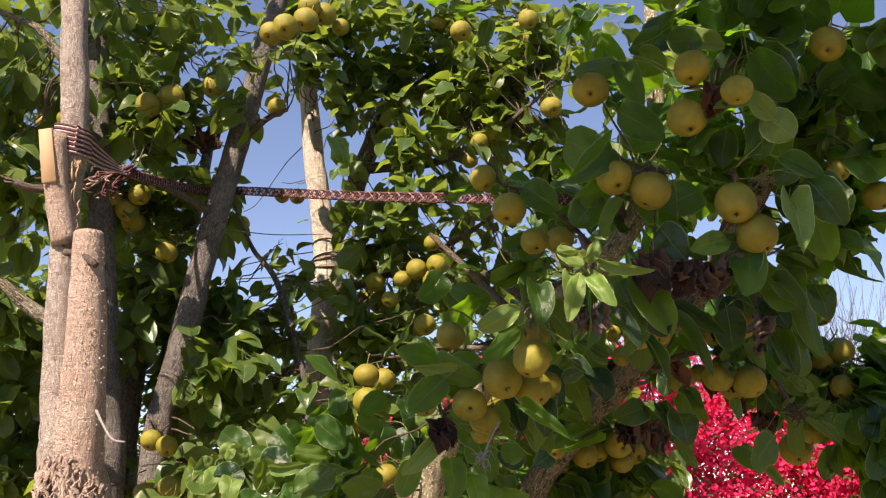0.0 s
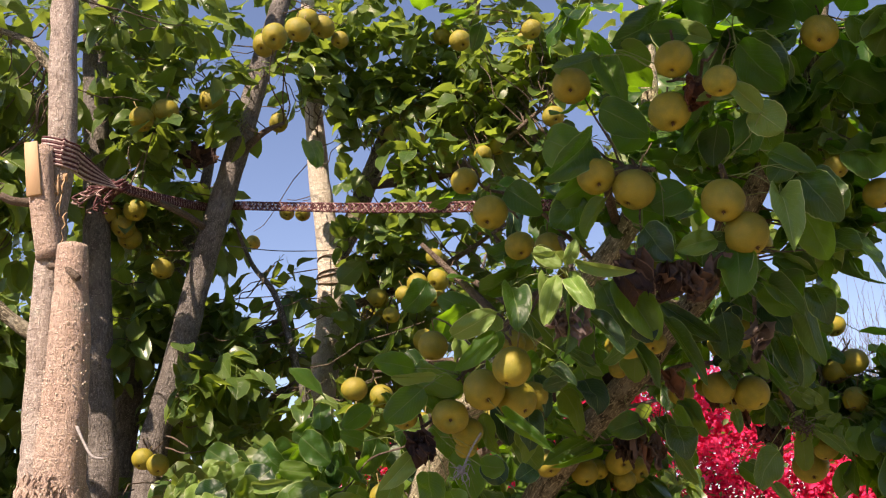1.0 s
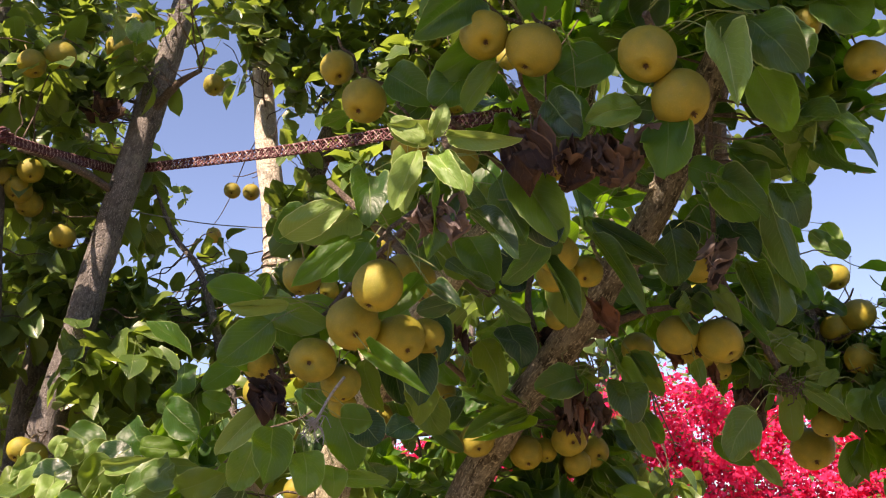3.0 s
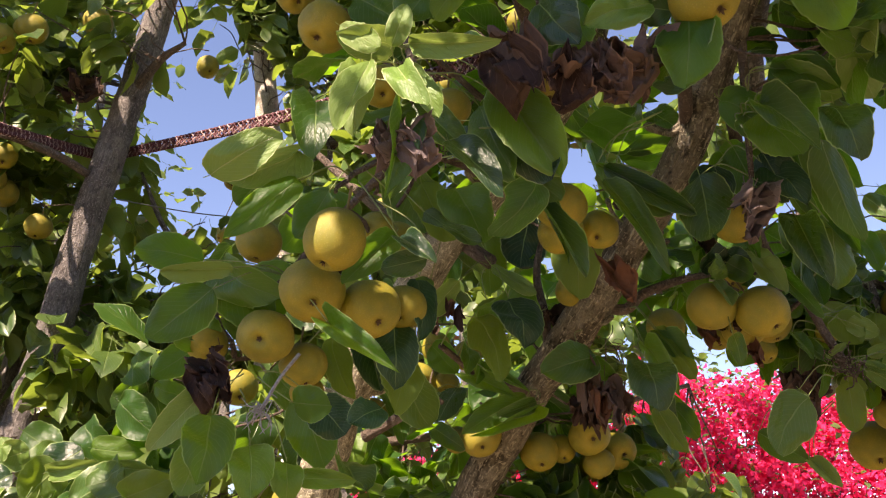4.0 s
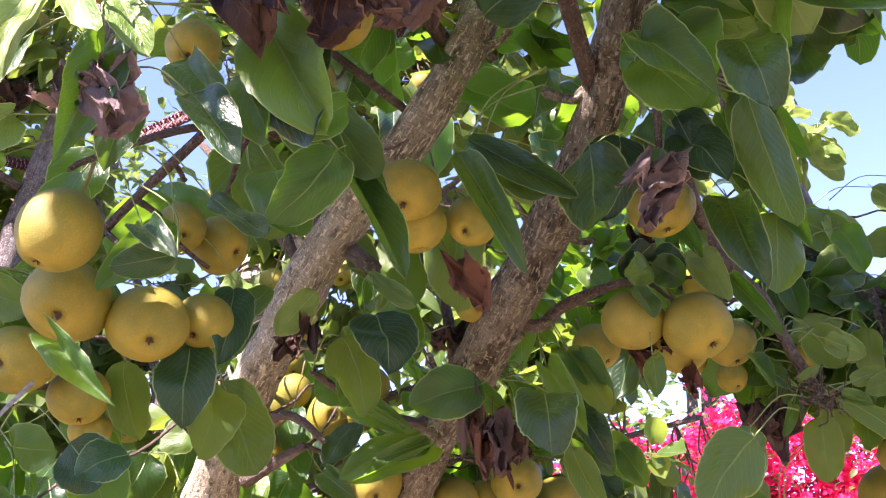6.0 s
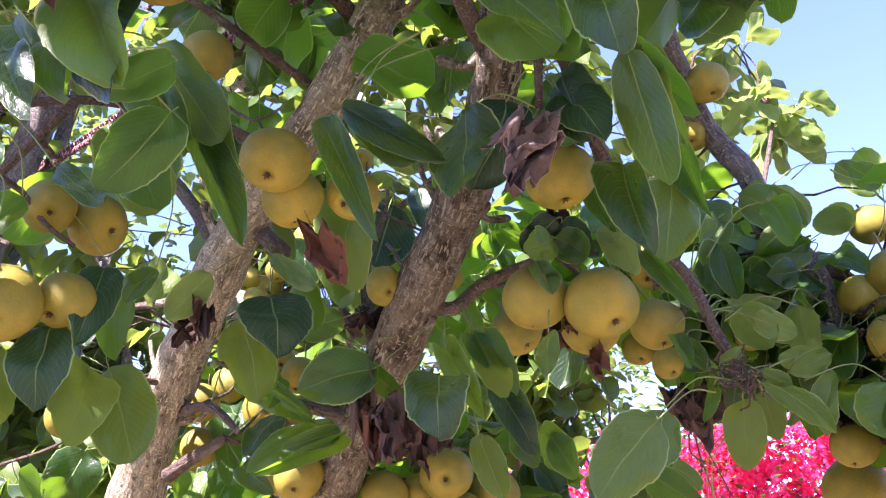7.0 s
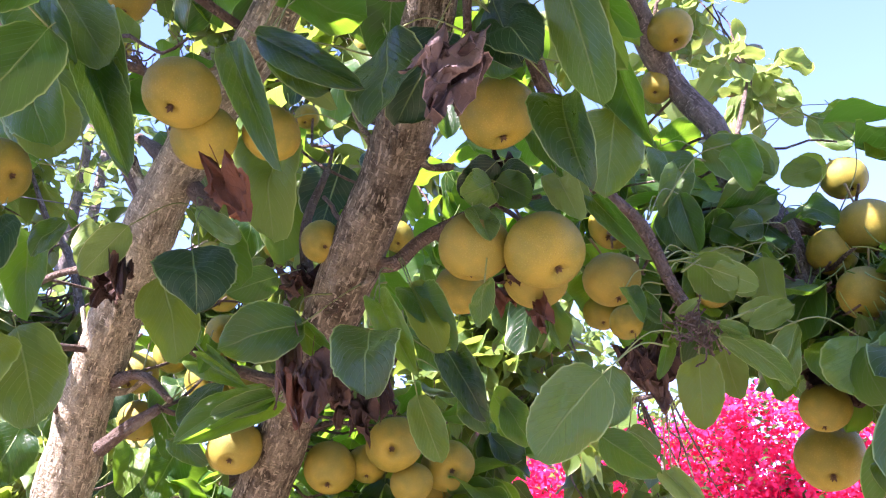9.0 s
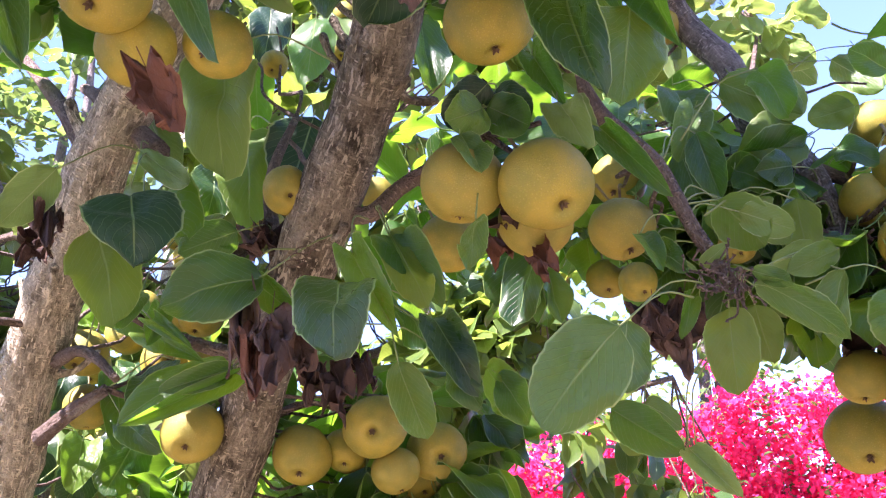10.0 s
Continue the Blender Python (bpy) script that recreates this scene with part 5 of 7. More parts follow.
leaf(pear_tree, "leaf", 10, 0.320, 1.500, 2.133, 0.241, 1.500, 2.085, 0.13, -0.84, -0.52, 0.049)
leaf(pear_tree, "pale", 9, 0.326, 1.470, 2.082, 0.286, 1.450, 2.011, -0.29, 0.75, 0.59, 0.034)
leaf(pear_tree, "leaf", 2, 0.460, 1.500, 2.106, 0.396, 1.500, 2.077, 0.04, -0.97, -0.22, 0.062)
leaf(pear_tree, "pale", 7, 0.327, 1.450, 2.322, 0.251, 1.430, 2.290, 0.19, 0.98, 0.07, 0.046)
leaf(pear_tree, "leaf", 6, 0.337, 1.470, 2.328, 0.362, 1.470, 2.236, -0.06, -0.81, -0.58, 0.048)
leaf(pear_tree, "leaf", 5, 0.535, 1.400, 2.307, 0.598, 1.400, 2.232, -0.45, -0.64, -0.62, 0.067)
leaf(pear_tree, "leaf", 4, 0.570, 1.440, 2.334, 0.625, 1.440, 2.264, -0.20, -0.82, -0.53, 0.060)
leaf(pear_tree, "young", 9, 0.516, 1.380, 2.215, 0.451, 1.360, 2.189, -0.26, -0.95, -0.15, 0.029)
leaf(pear_tree, "young", 8, 0.552, 1.380, 2.181, 0.505, 1.360, 2.219, -0.30, -0.95, -0.11, 0.037)
leaf(pear_tree, "young", 1, 0.541, 1.390, 2.193, 0.583, 1.390, 2.154, -0.39, -0.88, -0.27, 0.055)
leaf(pear_tree, "leaf", 6, 0.569, 1.410, 2.129, 0.629, 1.410, 2.090, -0.07, -0.97, -0.23, 0.038)
leaf(pear_tree, "leaf", 5, 0.016, 1.600, 1.843, -0.050, 1.580, 1.852, -0.13, -0.99, 0.02, 0.042)
leaf(pear_tree, "leaf", 10, -0.139, 1.500, 2.157, -0.173, 1.600, 2.248, 0.28, -0.88, -0.40, 0.037)
leaf(pear_tree, "leaf", 3, 0.489, 1.550, 1.978, 0.547, 1.530, 2.022, -0.41, -0.82, -0.39, 0.058)
leaf(pear_tree, "leaf", 2, 0.321, 1.450, 2.229, 0.393, 1.450, 2.181, 0.07, -0.94, -0.33, 0.054)
leaf(pear_tree, "leaf", 1, 0.356, 1.460, 2.335, 0.410, 1.460, 2.313, -0.05, -0.62, -0.78, 0.055)
leaf(pear_tree, "leaf", 0, 0.407, 1.430, 2.347, 0.466, 1.430, 2.343, 0.04, -0.96, -0.29, 0.045)
leaf(pear_tree, "leaf", 5, 0.428, 1.520, 2.070, 0.357, 1.520, 2.091, -0.18, -0.85, -0.50, 0.055)
leaf(pear_tree, "leaf", 4, 0.351, 1.550, 2.225, 0.418, 1.550, 2.228, -0.37, -0.74, -0.56, 0.057)
leaf(pear_tree, "leaf", 3, 0.723, 1.500, 2.180, 0.776, 1.500, 2.130, 0.02, -0.98, -0.22, 0.073)
leaf(pear_tree, "leaf", 2, 0.731, 1.500, 2.302, 0.796, 1.500, 2.259, -0.34, -0.91, -0.22, 0.065)
leaf(pear_tree, "leaf", 1, 0.472, 1.450, 2.425, 0.543, 1.450, 2.395, -0.16, -0.78, -0.61, 0.065)
leaf(pear_tree, "leaf", 0, 0.563, 1.450, 2.405, 0.641, 1.450, 2.371, -0.19, -0.98, -0.05, 0.074)
leaf(pear_tree, "leaf", 5, 0.644, 1.450, 2.434, 0.687, 1.450, 2.379, -0.29, -0.84, -0.46, 0.065)
leaf(pear_tree, "leaf", 4, 0.673, 1.600, 1.969, 0.690, 1.600, 1.901, -0.01, -0.94, -0.34, 0.048)
leaf(pear_tree, "leaf", 3, 0.626, 1.620, 1.996, 0.654, 1.620, 1.949, -0.58, -0.64, -0.50, 0.064)
leaf(pear_tree, "deep", 2, 0.630, 1.740, 1.986, 0.651, 1.740, 1.922, -0.19, -0.94, -0.29, 0.049)
leaf(pear_tree, "pale", 7, 0.687, 1.700, 1.974, 0.709, 1.700, 1.859, -0.07, 0.88, 0.48, 0.042)
leaf(pear_tree, "leaf", 0, 0.628, 1.620, 2.026, 0.688, 1.620, 1.987, -0.04, -0.53, -0.85, 0.045)
leaf(pear_tree, "leaf", 11, 0.600, 1.600, 1.976, 0.651, 1.600, 1.914, 0.33, -0.84, -0.43, 0.045)
leaf(pear_tree, "leaf", 4, 0.600, 1.620, 1.976, 0.643, 1.620, 1.924, -0.04, -0.87, -0.49, 0.053)
leaf(pear_tree, "leaf", 9, 0.621, 1.620, 2.026, 0.689, 1.620, 2.024, -0.36, -0.65, -0.67, 0.040)
leaf(pear_tree, "pale", 8, 0.685, 1.750, 2.014, 0.722, 1.750, 1.913, -0.37, -0.77, -0.53, 0.048)
leaf(pear_tree, "leaf", 1, 0.350, 1.980, 1.876, 0.296, 1.980, 1.864, 0.35, -0.70, -0.62, 0.040)
leaf(pear_tree, "leaf", 0, 0.192, 2.050, 1.860, 0.231, 2.050, 1.815, 0.27, -0.77, -0.58, 0.045)
leaf(pear_tree, "leaf", 11, 0.247, 2.020, 1.805, 0.319, 2.000, 1.763, 0.34, -0.91, -0.23, 0.031)
leaf(pear_tree, "leaf", 9, 0.191, 2.080, 1.741, 0.237, 2.080, 1.708, 0.47, -0.79, -0.38, 0.033)
leaf(pear_tree, "leaf", 0, 0.229, 1.800, 1.877, 0.200, 1.800, 1.845, 0.07, -0.98, -0.16, 0.027)
leaf(pear_tree, "pale", 4, 0.189, 1.780, 1.782, 0.189, 1.760, 1.701, 0.73, -0.67, -0.14, 0.057)
leaf(pear_tree, "deep", 3, 0.126, 1.660, 1.700, 0.158, 1.660, 1.667, 0.51, -0.83, -0.23, 0.049)
leaf(pear_tree, "leaf", 2, 0.118, 1.600, 1.687, 0.156, 1.600, 1.682, 0.56, -0.78, -0.28, 0.037)
leaf(pear_tree, "young", 1, -0.455, 1.980, 1.709, -0.475, 1.960, 1.652, 0.62, -0.78, -0.00, 0.044)
leaf(pear_tree, "young", 0, -0.430, 1.980, 1.706, -0.408, 1.980, 1.734, 0.13, -0.97, 0.21, 0.036)
leaf(pear_tree, "young", 5, -0.434, 1.960, 1.690, -0.439, 1.930, 1.633, 0.20, -0.98, -0.05, 0.047)
leaf(pear_tree, "young", 4, -0.400, 1.940, 1.669, -0.401, 1.920, 1.618, 0.19, -0.98, 0.03, 0.044)
leaf(pear_tree, "pale", 3, -0.392, 2.000, 1.691, -0.332, 1.980, 1.718, 0.20, -0.98, 0.02, 0.056)
leaf(pear_tree, "pale", 2, -0.311, 1.950, 1.688, -0.346, 1.930, 1.638, -0.61, 0.71, 0.36, 0.067)
leaf(pear_tree, "young", 7, -0.328, 1.950, 1.681, -0.250, 1.930, 1.688, 0.27, -0.90, -0.35, 0.030)
leaf(pear_tree, "pale", 0, -0.273, 1.920, 1.633, -0.192, 1.890, 1.670, -0.18, 0.98, -0.01, 0.067)
leaf(pear_tree, "young", 11, -0.224, 1.950, 1.684, -0.170, 1.950, 1.677, 0.14, -0.93, -0.35, 0.031)
leaf(pear_tree, "leaf", 4, -0.342, 2.050, 1.766, -0.286, 2.050, 1.720, -0.09, -0.97, -0.24, 0.062)
leaf(pear_tree, "leaf", 3, -0.465, 2.100, 1.768, -0.400, 2.100, 1.732, 0.26, -0.95, 0.18, 0.064)
leaf(pear_tree, "leaf", 2, -0.206, 2.000, 1.755, -0.261, 2.000, 1.728, 0.27, -0.80, -0.53, 0.053)
leaf(pear_tree, "leaf", 1, -0.088, 1.850, 1.817, -0.134, 1.830, 1.778, 0.26, -0.96, 0.10, 0.041)
leaf(pear_tree, "leaf", 0, -0.099, 1.860, 1.754, -0.144, 1.860, 1.773, 0.16, -0.88, -0.44, 0.034)
leaf(pear_tree, "pale", 5, -0.167, 1.850, 1.630, -0.095, 1.830, 1.652, 0.44, -0.87, -0.21, 0.051)
leaf(pear_tree, "leaf", 10, -0.281, 1.980, 1.716, -0.207, 1.980, 1.704, 0.07, -0.98, -0.18, 0.043)
leaf(pear_tree, "leaf", 3, -0.029, 1.750, 1.682, -0.051, 1.750, 1.620, 0.35, -0.94, 0.04, 0.048)
leaf(pear_tree, "leaf", 2, -0.236, 1.950, 1.775, -0.177, 1.950, 1.724, 0.13, -0.98, -0.13, 0.058)
leaf(pear_tree, "young", 1, -0.378, 1.980, 1.717, -0.424, 1.980, 1.704, 0.41, -0.87, -0.28, 0.047)
leaf(pear_tree, "leaf", 0, -0.382, 1.950, 1.682, -0.437, 1.950, 1.647, 0.29, -0.91, 0.31, 0.063)
leaf(pear_tree, "leaf", 5, -0.299, 1.980, 1.716, -0.343, 1.980, 1.673, -0.15, -0.99, -0.02, 0.068)
leaf(pear_tree, "pale", 4, -0.194, 1.900, 1.677, -0.247, 1.900, 1.657, -0.08, 0.93, -0.36, 0.064)
leaf(pear_tree, "leaf", 9, 0.142, 1.860, 1.900, 0.159, 1.860, 1.807, 0.40, -0.83, -0.38, 0.050)
leaf(pear_tree, "deep", 8, 0.151, 1.780, 1.822, 0.168, 1.780, 1.736, 0.11, -0.91, -0.39, 0.049)
leaf(pear_tree, "leaf", 1, 0.096, 1.820, 1.997, 0.032, 1.820, 1.939, 0.46, -0.61, -0.64, 0.066)
leaf(pear_tree, "leaf", 0, 0.030, 1.800, 1.777, 0.079, 1.800, 1.705, 0.61, -0.76, -0.23, 0.054)
leaf(pear_tree, "leaf", 5, 0.028, 1.780, 2.039, -0.016, 1.780, 1.985, 0.59, -0.80, -0.08, 0.059)
leaf(pear_tree, "leaf", 4, 0.118, 1.880, 1.989, 0.042, 1.880, 2.033, 0.52, -0.83, -0.19, 0.056)
leaf(pear_tree, "young", 1, 0.258, 1.850, 1.887, 0.220, 1.843, 1.842, 0.63, -0.69, -0.36, 0.034)
leaf(pear_tree, "leaf", 2, 0.597, 1.880, 1.900, 0.573, 1.862, 1.882, 0.27, -0.75, -0.60, 0.035)
leaf(pear_tree, "leaf", 3, 0.600, 1.880, 1.900, 0.630, 1.880, 1.881, 0.41, -0.77, -0.49, 0.034)
leaf(pear_tree, "pale", 8, 0.581, 1.870, 1.873, 0.596, 1.863, 1.839, 0.56, -0.76, -0.32, 0.032)
leaf(pear_tree, "young", 4, 0.647, 1.920, 1.922, 0.671, 1.895, 1.859, 0.06, -0.96, -0.28, 0.032)
leaf(pear_tree, "young", 7, 0.628, 1.950, 1.980, 0.659, 1.945, 1.943, 0.24, -0.96, -0.16, 0.028)
leaf(pear_tree, "leaf", 5, 0.807, 2.000, 1.971, 0.821, 1.984, 1.913, 0.11, -0.96, -0.26, 0.037)
leaf(pear_tree, "pale", 9, 0.758, 2.100, 2.001, 0.736, 2.098, 1.943, 0.21, -0.94, -0.28, 0.039)
leaf(pear_tree, "leaf", 1, 0.738, 2.100, 1.961, 0.749, 2.091, 1.902, -0.45, -0.89, -0.04, 0.032)
leaf(pear_tree, "pale", 0, 0.859, 2.150, 1.980, 0.796, 2.136, 1.966, 0.09, -0.99, -0.05, 0.061)
leaf(pear_tree, "leaf", 10, 0.834, 2.120, 1.935, 0.802, 2.099, 1.926, 0.27, -0.89, -0.36, 0.036)
leaf(pear_tree, "pale", 2, 0.803, 2.100, 1.901, 0.755, 2.076, 1.867, -0.13, -0.99, 0.06, 0.042)
leaf(pear_tree, "leaf", 4, 0.843, 2.100, 1.884, 0.809, 2.074, 1.841, -0.43, -0.80, -0.42, 0.034)
leaf(pear_tree, "young", 3, 0.783, 2.050, 1.868, 0.814, 2.043, 1.834, 0.31, -0.91, -0.28, 0.030)
leaf(pear_tree, "pale", 1, 0.888, 2.200, 2.016, 0.916, 2.181, 2.034, -0.36, -0.87, -0.32, 0.038)
leaf(pear_tree, "leaf", 3, 0.956, 2.300, 2.167, 0.977, 2.288, 2.106, -0.36, -0.88, -0.31, 0.043)
leaf(pear_tree, "leaf", 5, 0.884, 2.150, 1.963, 0.913, 2.132, 1.933, 0.19, -0.97, -0.17, 0.032)
leaf(pear_tree, "leaf", 7, 0.695, 2.000, 1.833, 0.710, 1.972, 1.793, 0.34, -0.93, 0.12, 0.019)
leaf(pear_tree, "young", 6, 0.715, 2.000, 1.809, 0.736, 1.980, 1.789, -0.32, -0.95, 0.05, 0.011)
leaf(pear_tree, "leaf", 2, 0.836, 2.200, 1.822, 0.835, 2.171, 1.757, 0.24, -0.97, -0.08, 0.042)
leaf(pear_tree, "leaf", 0, 0.890, 2.150, 1.820, 0.877, 2.129, 1.761, -0.43, -0.90, 0.09, 0.046)
leaf(pear_tree, "pale", 1, 0.841, 2.000, 1.803, 0.802, 1.983, 1.783, 0.30, 0.84, 0.45, 0.023)
leaf(pear_tree, "pale", 4, 0.840, 2.000, 1.786, 0.823, 1.974, 1.722, -0.26, 0.87, 0.41, 0.028)
leaf(pear_tree, "leaf", 8, 0.654, 2.100, 1.718, 0.707, 2.076, 1.673, -0.04, -0.96, -0.29, 0.042)
leaf(pear_tree, "young", 2, 0.680, 2.120, 1.725, 0.709, 2.111, 1.699, 0.26, -0.95, 0.19, 0.023)
leaf(pear_tree, "young", 9, 0.719, 2.080, 1.673, 0.749, 2.079, 1.641, 0.07, -0.95, -0.31, 0.024)
leaf(pear_tree, "pale", 2, 0.592, 1.860, 1.800, 0.593, 1.838, 1.755, 0.05, -1.00, 0.02, 0.021)
leaf(pear_tree, "pale", 3, 0.508, 1.930, 1.833, 0.544, 1.901, 1.756, -0.29, 0.95, -0.13, 0.034)
leaf(pear_tree, "leaf", 1, 0.492, 2.100, 1.809, 0.537, 2.091, 1.766, -0.16, -0.98, -0.08, 0.037)
leaf(pear_tree, "leaf", 5, 0.513, 2.100, 1.774, 0.539, 2.099, 1.729, -0.06, -0.98, -0.18, 0.034)
leaf(pear_tree, "leaf", 3, 0.545, 2.150, 1.772, 0.575, 2.132, 1.721, -0.13, -0.91, -0.39, 0.035)
leaf(pear_tree, "leaf", 11, 0.348, 2.000, 1.752, 0.253, 1.982, 1.712, 0.55, -0.76, -0.36, 0.021)
leaf(pear_tree, "leaf", 6, 0.281, 1.970, 1.797, 0.338, 1.943, 1.756, 0.42, -0.89, -0.19, 0.016)
leaf(pear_tree, "leaf", 4, 0.256, 1.980, 1.839, 0.251, 1.964, 1.791, 0.64, -0.76, -0.11, 0.029)
leaf(pear_tree, "pale", 0, 0.264, 2.020, 1.896, 0.322, 2.003, 1.904, -0.58, 0.81, -0.06, 0.033)
leaf(pear_tree, "young", 1, 0.298, 1.900, 1.923, 0.354, 1.885, 1.874, 0.48, -0.86, -0.17, 0.024)
leaf(pear_tree, "pale", 2, 0.025, 2.100, 1.821, -0.036, 2.093, 1.784, -0.47, 0.83, -0.30, 0.053)
leaf(pear_tree, "leaf", 3, -0.029, 2.000, 1.953, 0.031, 1.984, 1.878, 0.62, -0.64, -0.46, 0.044)
leaf(pear_tree, "young", 4, 0.079, 2.050, 1.998, 0.066, 2.038, 1.935, 0.57, -0.66, -0.48, 0.044)
leaf(pear_tree, "pale", 1, 0.928, 2.300, 2.152, 0.970, 2.282, 2.094, -0.02, -0.82, -0.57, 0.039)
leaf(pear_tree, "leaf", 9, 0.706, 2.000, 1.820, 0.730, 1.981, 1.790, 0.02, -1.00, -0.03, 0.024)
leaf(pear_tree, "leaf", 2, 0.586, 1.720, 2.048, 0.657, 1.709, 1.986, 0.33, -0.89, -0.31, 0.046)
leaf(pear_tree, "leaf", 7, 0.686, 1.750, 2.010, 0.734, 1.749, 1.941, -0.41, -0.87, -0.27, 0.036)
leaf(pear_tree, "leaf", 0, 0.601, 1.850, 2.051, 0.636, 1.821, 1.964, -0.13, -0.90, -0.42, 0.057)
leaf(pear_tree, "leaf", 8, 0.446, 1.720, 1.972, 0.537, 1.702, 1.898, 0.13, -0.87, -0.48, 0.033)
leaf(pear_tree, "pale", 3, 0.684, 1.850, 2.037, 0.699, 1.841, 1.945, -0.10, -0.94, -0.31, 0.032)
leaf(pear_tree, "pale", 1, 0.194, 1.780, 2.041, 0.223, 1.771, 1.926, 0.49, -0.86, -0.14, 0.082)
leaf(pear_tree, "leaf", 4, 0.525, 1.900, 2.141, 0.575, 1.891, 2.087, -0.11, -0.97, -0.24, 0.037)
leaf(pear_tree, "young", 2, 0.236, 2.000, 2.023, 0.281, 1.993, 1.949, 0.14, -0.93, -0.33, 0.041)
leaf(pear_tree, "leaf", 5, 0.317, 1.520, 1.955, 0.350, 1.499, 1.865, -0.09, -0.85, -0.52, 0.051)
leaf(pear_tree, "leaf", 1, 0.458, 1.720, 1.970, 0.511, 1.710, 1.903, 0.36, -0.87, -0.34, 0.039)
leaf(pear_tree, "leaf", 3, 0.553, 1.720, 1.952, 0.552, 1.694, 1.868, -0.30, -0.87, -0.39, 0.060)
leaf(pear_tree, "deep", 0, 0.627, 1.740, 1.973, 0.664, 1.720, 1.909, 0.25, -0.91, -0.34, 0.052)
leaf(pear_tree, "pale", 2, 0.703, 1.780, 2.019, 0.718, 1.773, 1.935, -0.48, -0.83, -0.27, 0.043)
leaf(pear_tree, "leaf", 4, 0.629, 1.620, 2.029, 0.687, 1.614, 1.992, 0.17, -0.96, -0.20, 0.043)
leaf(pear_tree, "leaf", 2, 0.607, 1.660, 2.004, 0.656, 1.654, 1.945, -0.32, -0.93, -0.16, 0.046)
leaf(pear_tree, "pale", 1, 0.712, 1.800, 1.910, 0.701, 1.781, 1.830, -0.11, 0.94, 0.33, 0.050)
leaf(pear_tree, "leaf", 3, 0.003, 1.660, 1.850, 0.073, 1.656, 1.791, 0.39, -0.92, 0.05, 0.064)
leaf(pear_tree, "leaf", 5, -0.014, 1.680, 1.765, -0.022, 1.672, 1.809, 0.46, -0.86, -0.20, 0.055)
leaf(pear_tree, "leaf", 2, 0.234, 1.470, 2.185, 0.300, 1.457, 2.139, -0.25, -0.97, 0.09, 0.071)
leaf(pear_tree, "leaf", 5, 0.552, 1.430, 2.326, 0.607, 1.425, 2.241, -0.68, -0.74, 0.04, 0.086)
leaf(pear_tree, "leaf", 1, 0.563, 1.450, 2.412, 0.633, 1.424, 2.353, 0.12, -0.91, -0.39, 0.073)
leaf(pear_tree, "leaf", 4, 0.443, 1.480, 2.409, 0.345, 1.451, 2.341, 0.17, -0.85, -0.50, 0.061)
leaf(pear_tree, "leaf", 3, 0.629, 1.440, 2.108, 0.665, 1.418, 2.033, -0.09, -1.00, -0.04, 0.073)
leaf(pear_tree, "leaf", 0, 0.378, 1.470, 2.035, 0.415, 1.454, 1.973, -0.41, -0.89, -0.22, 0.056)
leaf(pear_tree, "leaf", 2, 0.525, 1.470, 1.990, 0.490, 1.463, 1.932, -0.60, -0.80, -0.02, 0.062)
leaf(pear_tree, "leaf", 8, 0.338, 1.500, 1.967, 0.388, 1.491, 1.862, 0.06, -0.93, -0.37, 0.066)
leaf(pear_tree, "leaf", 4, 0.287, 1.930, 1.887, 0.355, 1.903, 1.836, 0.02, -0.95, 0.30, 0.082)
leaf(pear_tree, "leaf", 9, 0.171, 1.460, 1.941, 0.179, 1.433, 1.863, 0.26, -0.97, -0.01, 0.049)
leaf(pear_tree, "leaf", 7, 0.177, 1.600, 2.152, 0.231, 1.600, 2.109, 0.11, -0.91, -0.39, 0.056)
leaf(pear_tree, "leaf", 3, 0.290, 1.500, 2.100, 0.248, 1.491, 2.043, -0.01, -0.99, -0.15, 0.057)
leaf(pear_tree, "young", 8, 0.428, 1.450, 2.371, 0.503, 1.438, 2.336, 0.15, -0.96, -0.25, 0.046)
leaf(pear_tree, "pale", 5, 0.774, 1.970, 1.782, 0.797, 1.952, 1.763, -0.01, 0.89, 0.46, 0.015)
leaf(pear_tree, "leaf", 9, 0.730, 2.000, 1.780, 0.718, 2.000, 1.744, 0.28, -0.91, -0.31, 0.015)
leaf(pear_tree, "pale", 3, 0.323, 1.620, 1.988, 0.393, 1.613, 1.893, 0.59, -0.64, -0.49, 0.047)
leaf(pear_tree, "leaf", 8, 0.347, 1.640, 1.936, 0.410, 1.622, 1.811, 0.58, -0.60, -0.55, 0.036)
leaf(pear_tree, "leaf", 2, 0.370, 1.580, 1.897, 0.320, 1.580, 1.842, 0.75, -0.52, -0.41, 0.046)
leaf(pear_tree, "leaf", 4, 0.390, 1.550, 1.917, 0.337, 1.543, 1.894, 0.82, -0.47, -0.33, 0.031)
leaf(pear_tree, "pale", 1, 0.309, 1.750, 2.011, 0.292, 1.745, 2.047, 0.68, -0.72, -0.14, 0.022)
leaf(pear_tree, "leaf", 0, -0.068, 2.220, 1.856, -0.058, 2.204, 1.764, 0.72, -0.69, 0.06, 0.071)
leaf(pear_tree, "leaf", 5, -0.109, 2.200, 1.796, -0.147, 2.198, 1.722, 0.75, -0.65, 0.05, 0.076)
leaf(pear_tree, "leaf", 2, -0.067, 2.300, 1.793, -0.076, 2.291, 1.717, 0.19, -0.94, 0.30, 0.065)
leaf(pear_tree, "leaf", 9, 0.025, 2.250, 1.771, 0.032, 2.236, 1.702, 0.65, -0.72, 0.23, 0.049)
leaf(pear_tree, "leaf", 3, 0.066, 2.300, 1.778, 0.048, 2.279, 1.707, 0.73, -0.68, -0.06, 0.066)
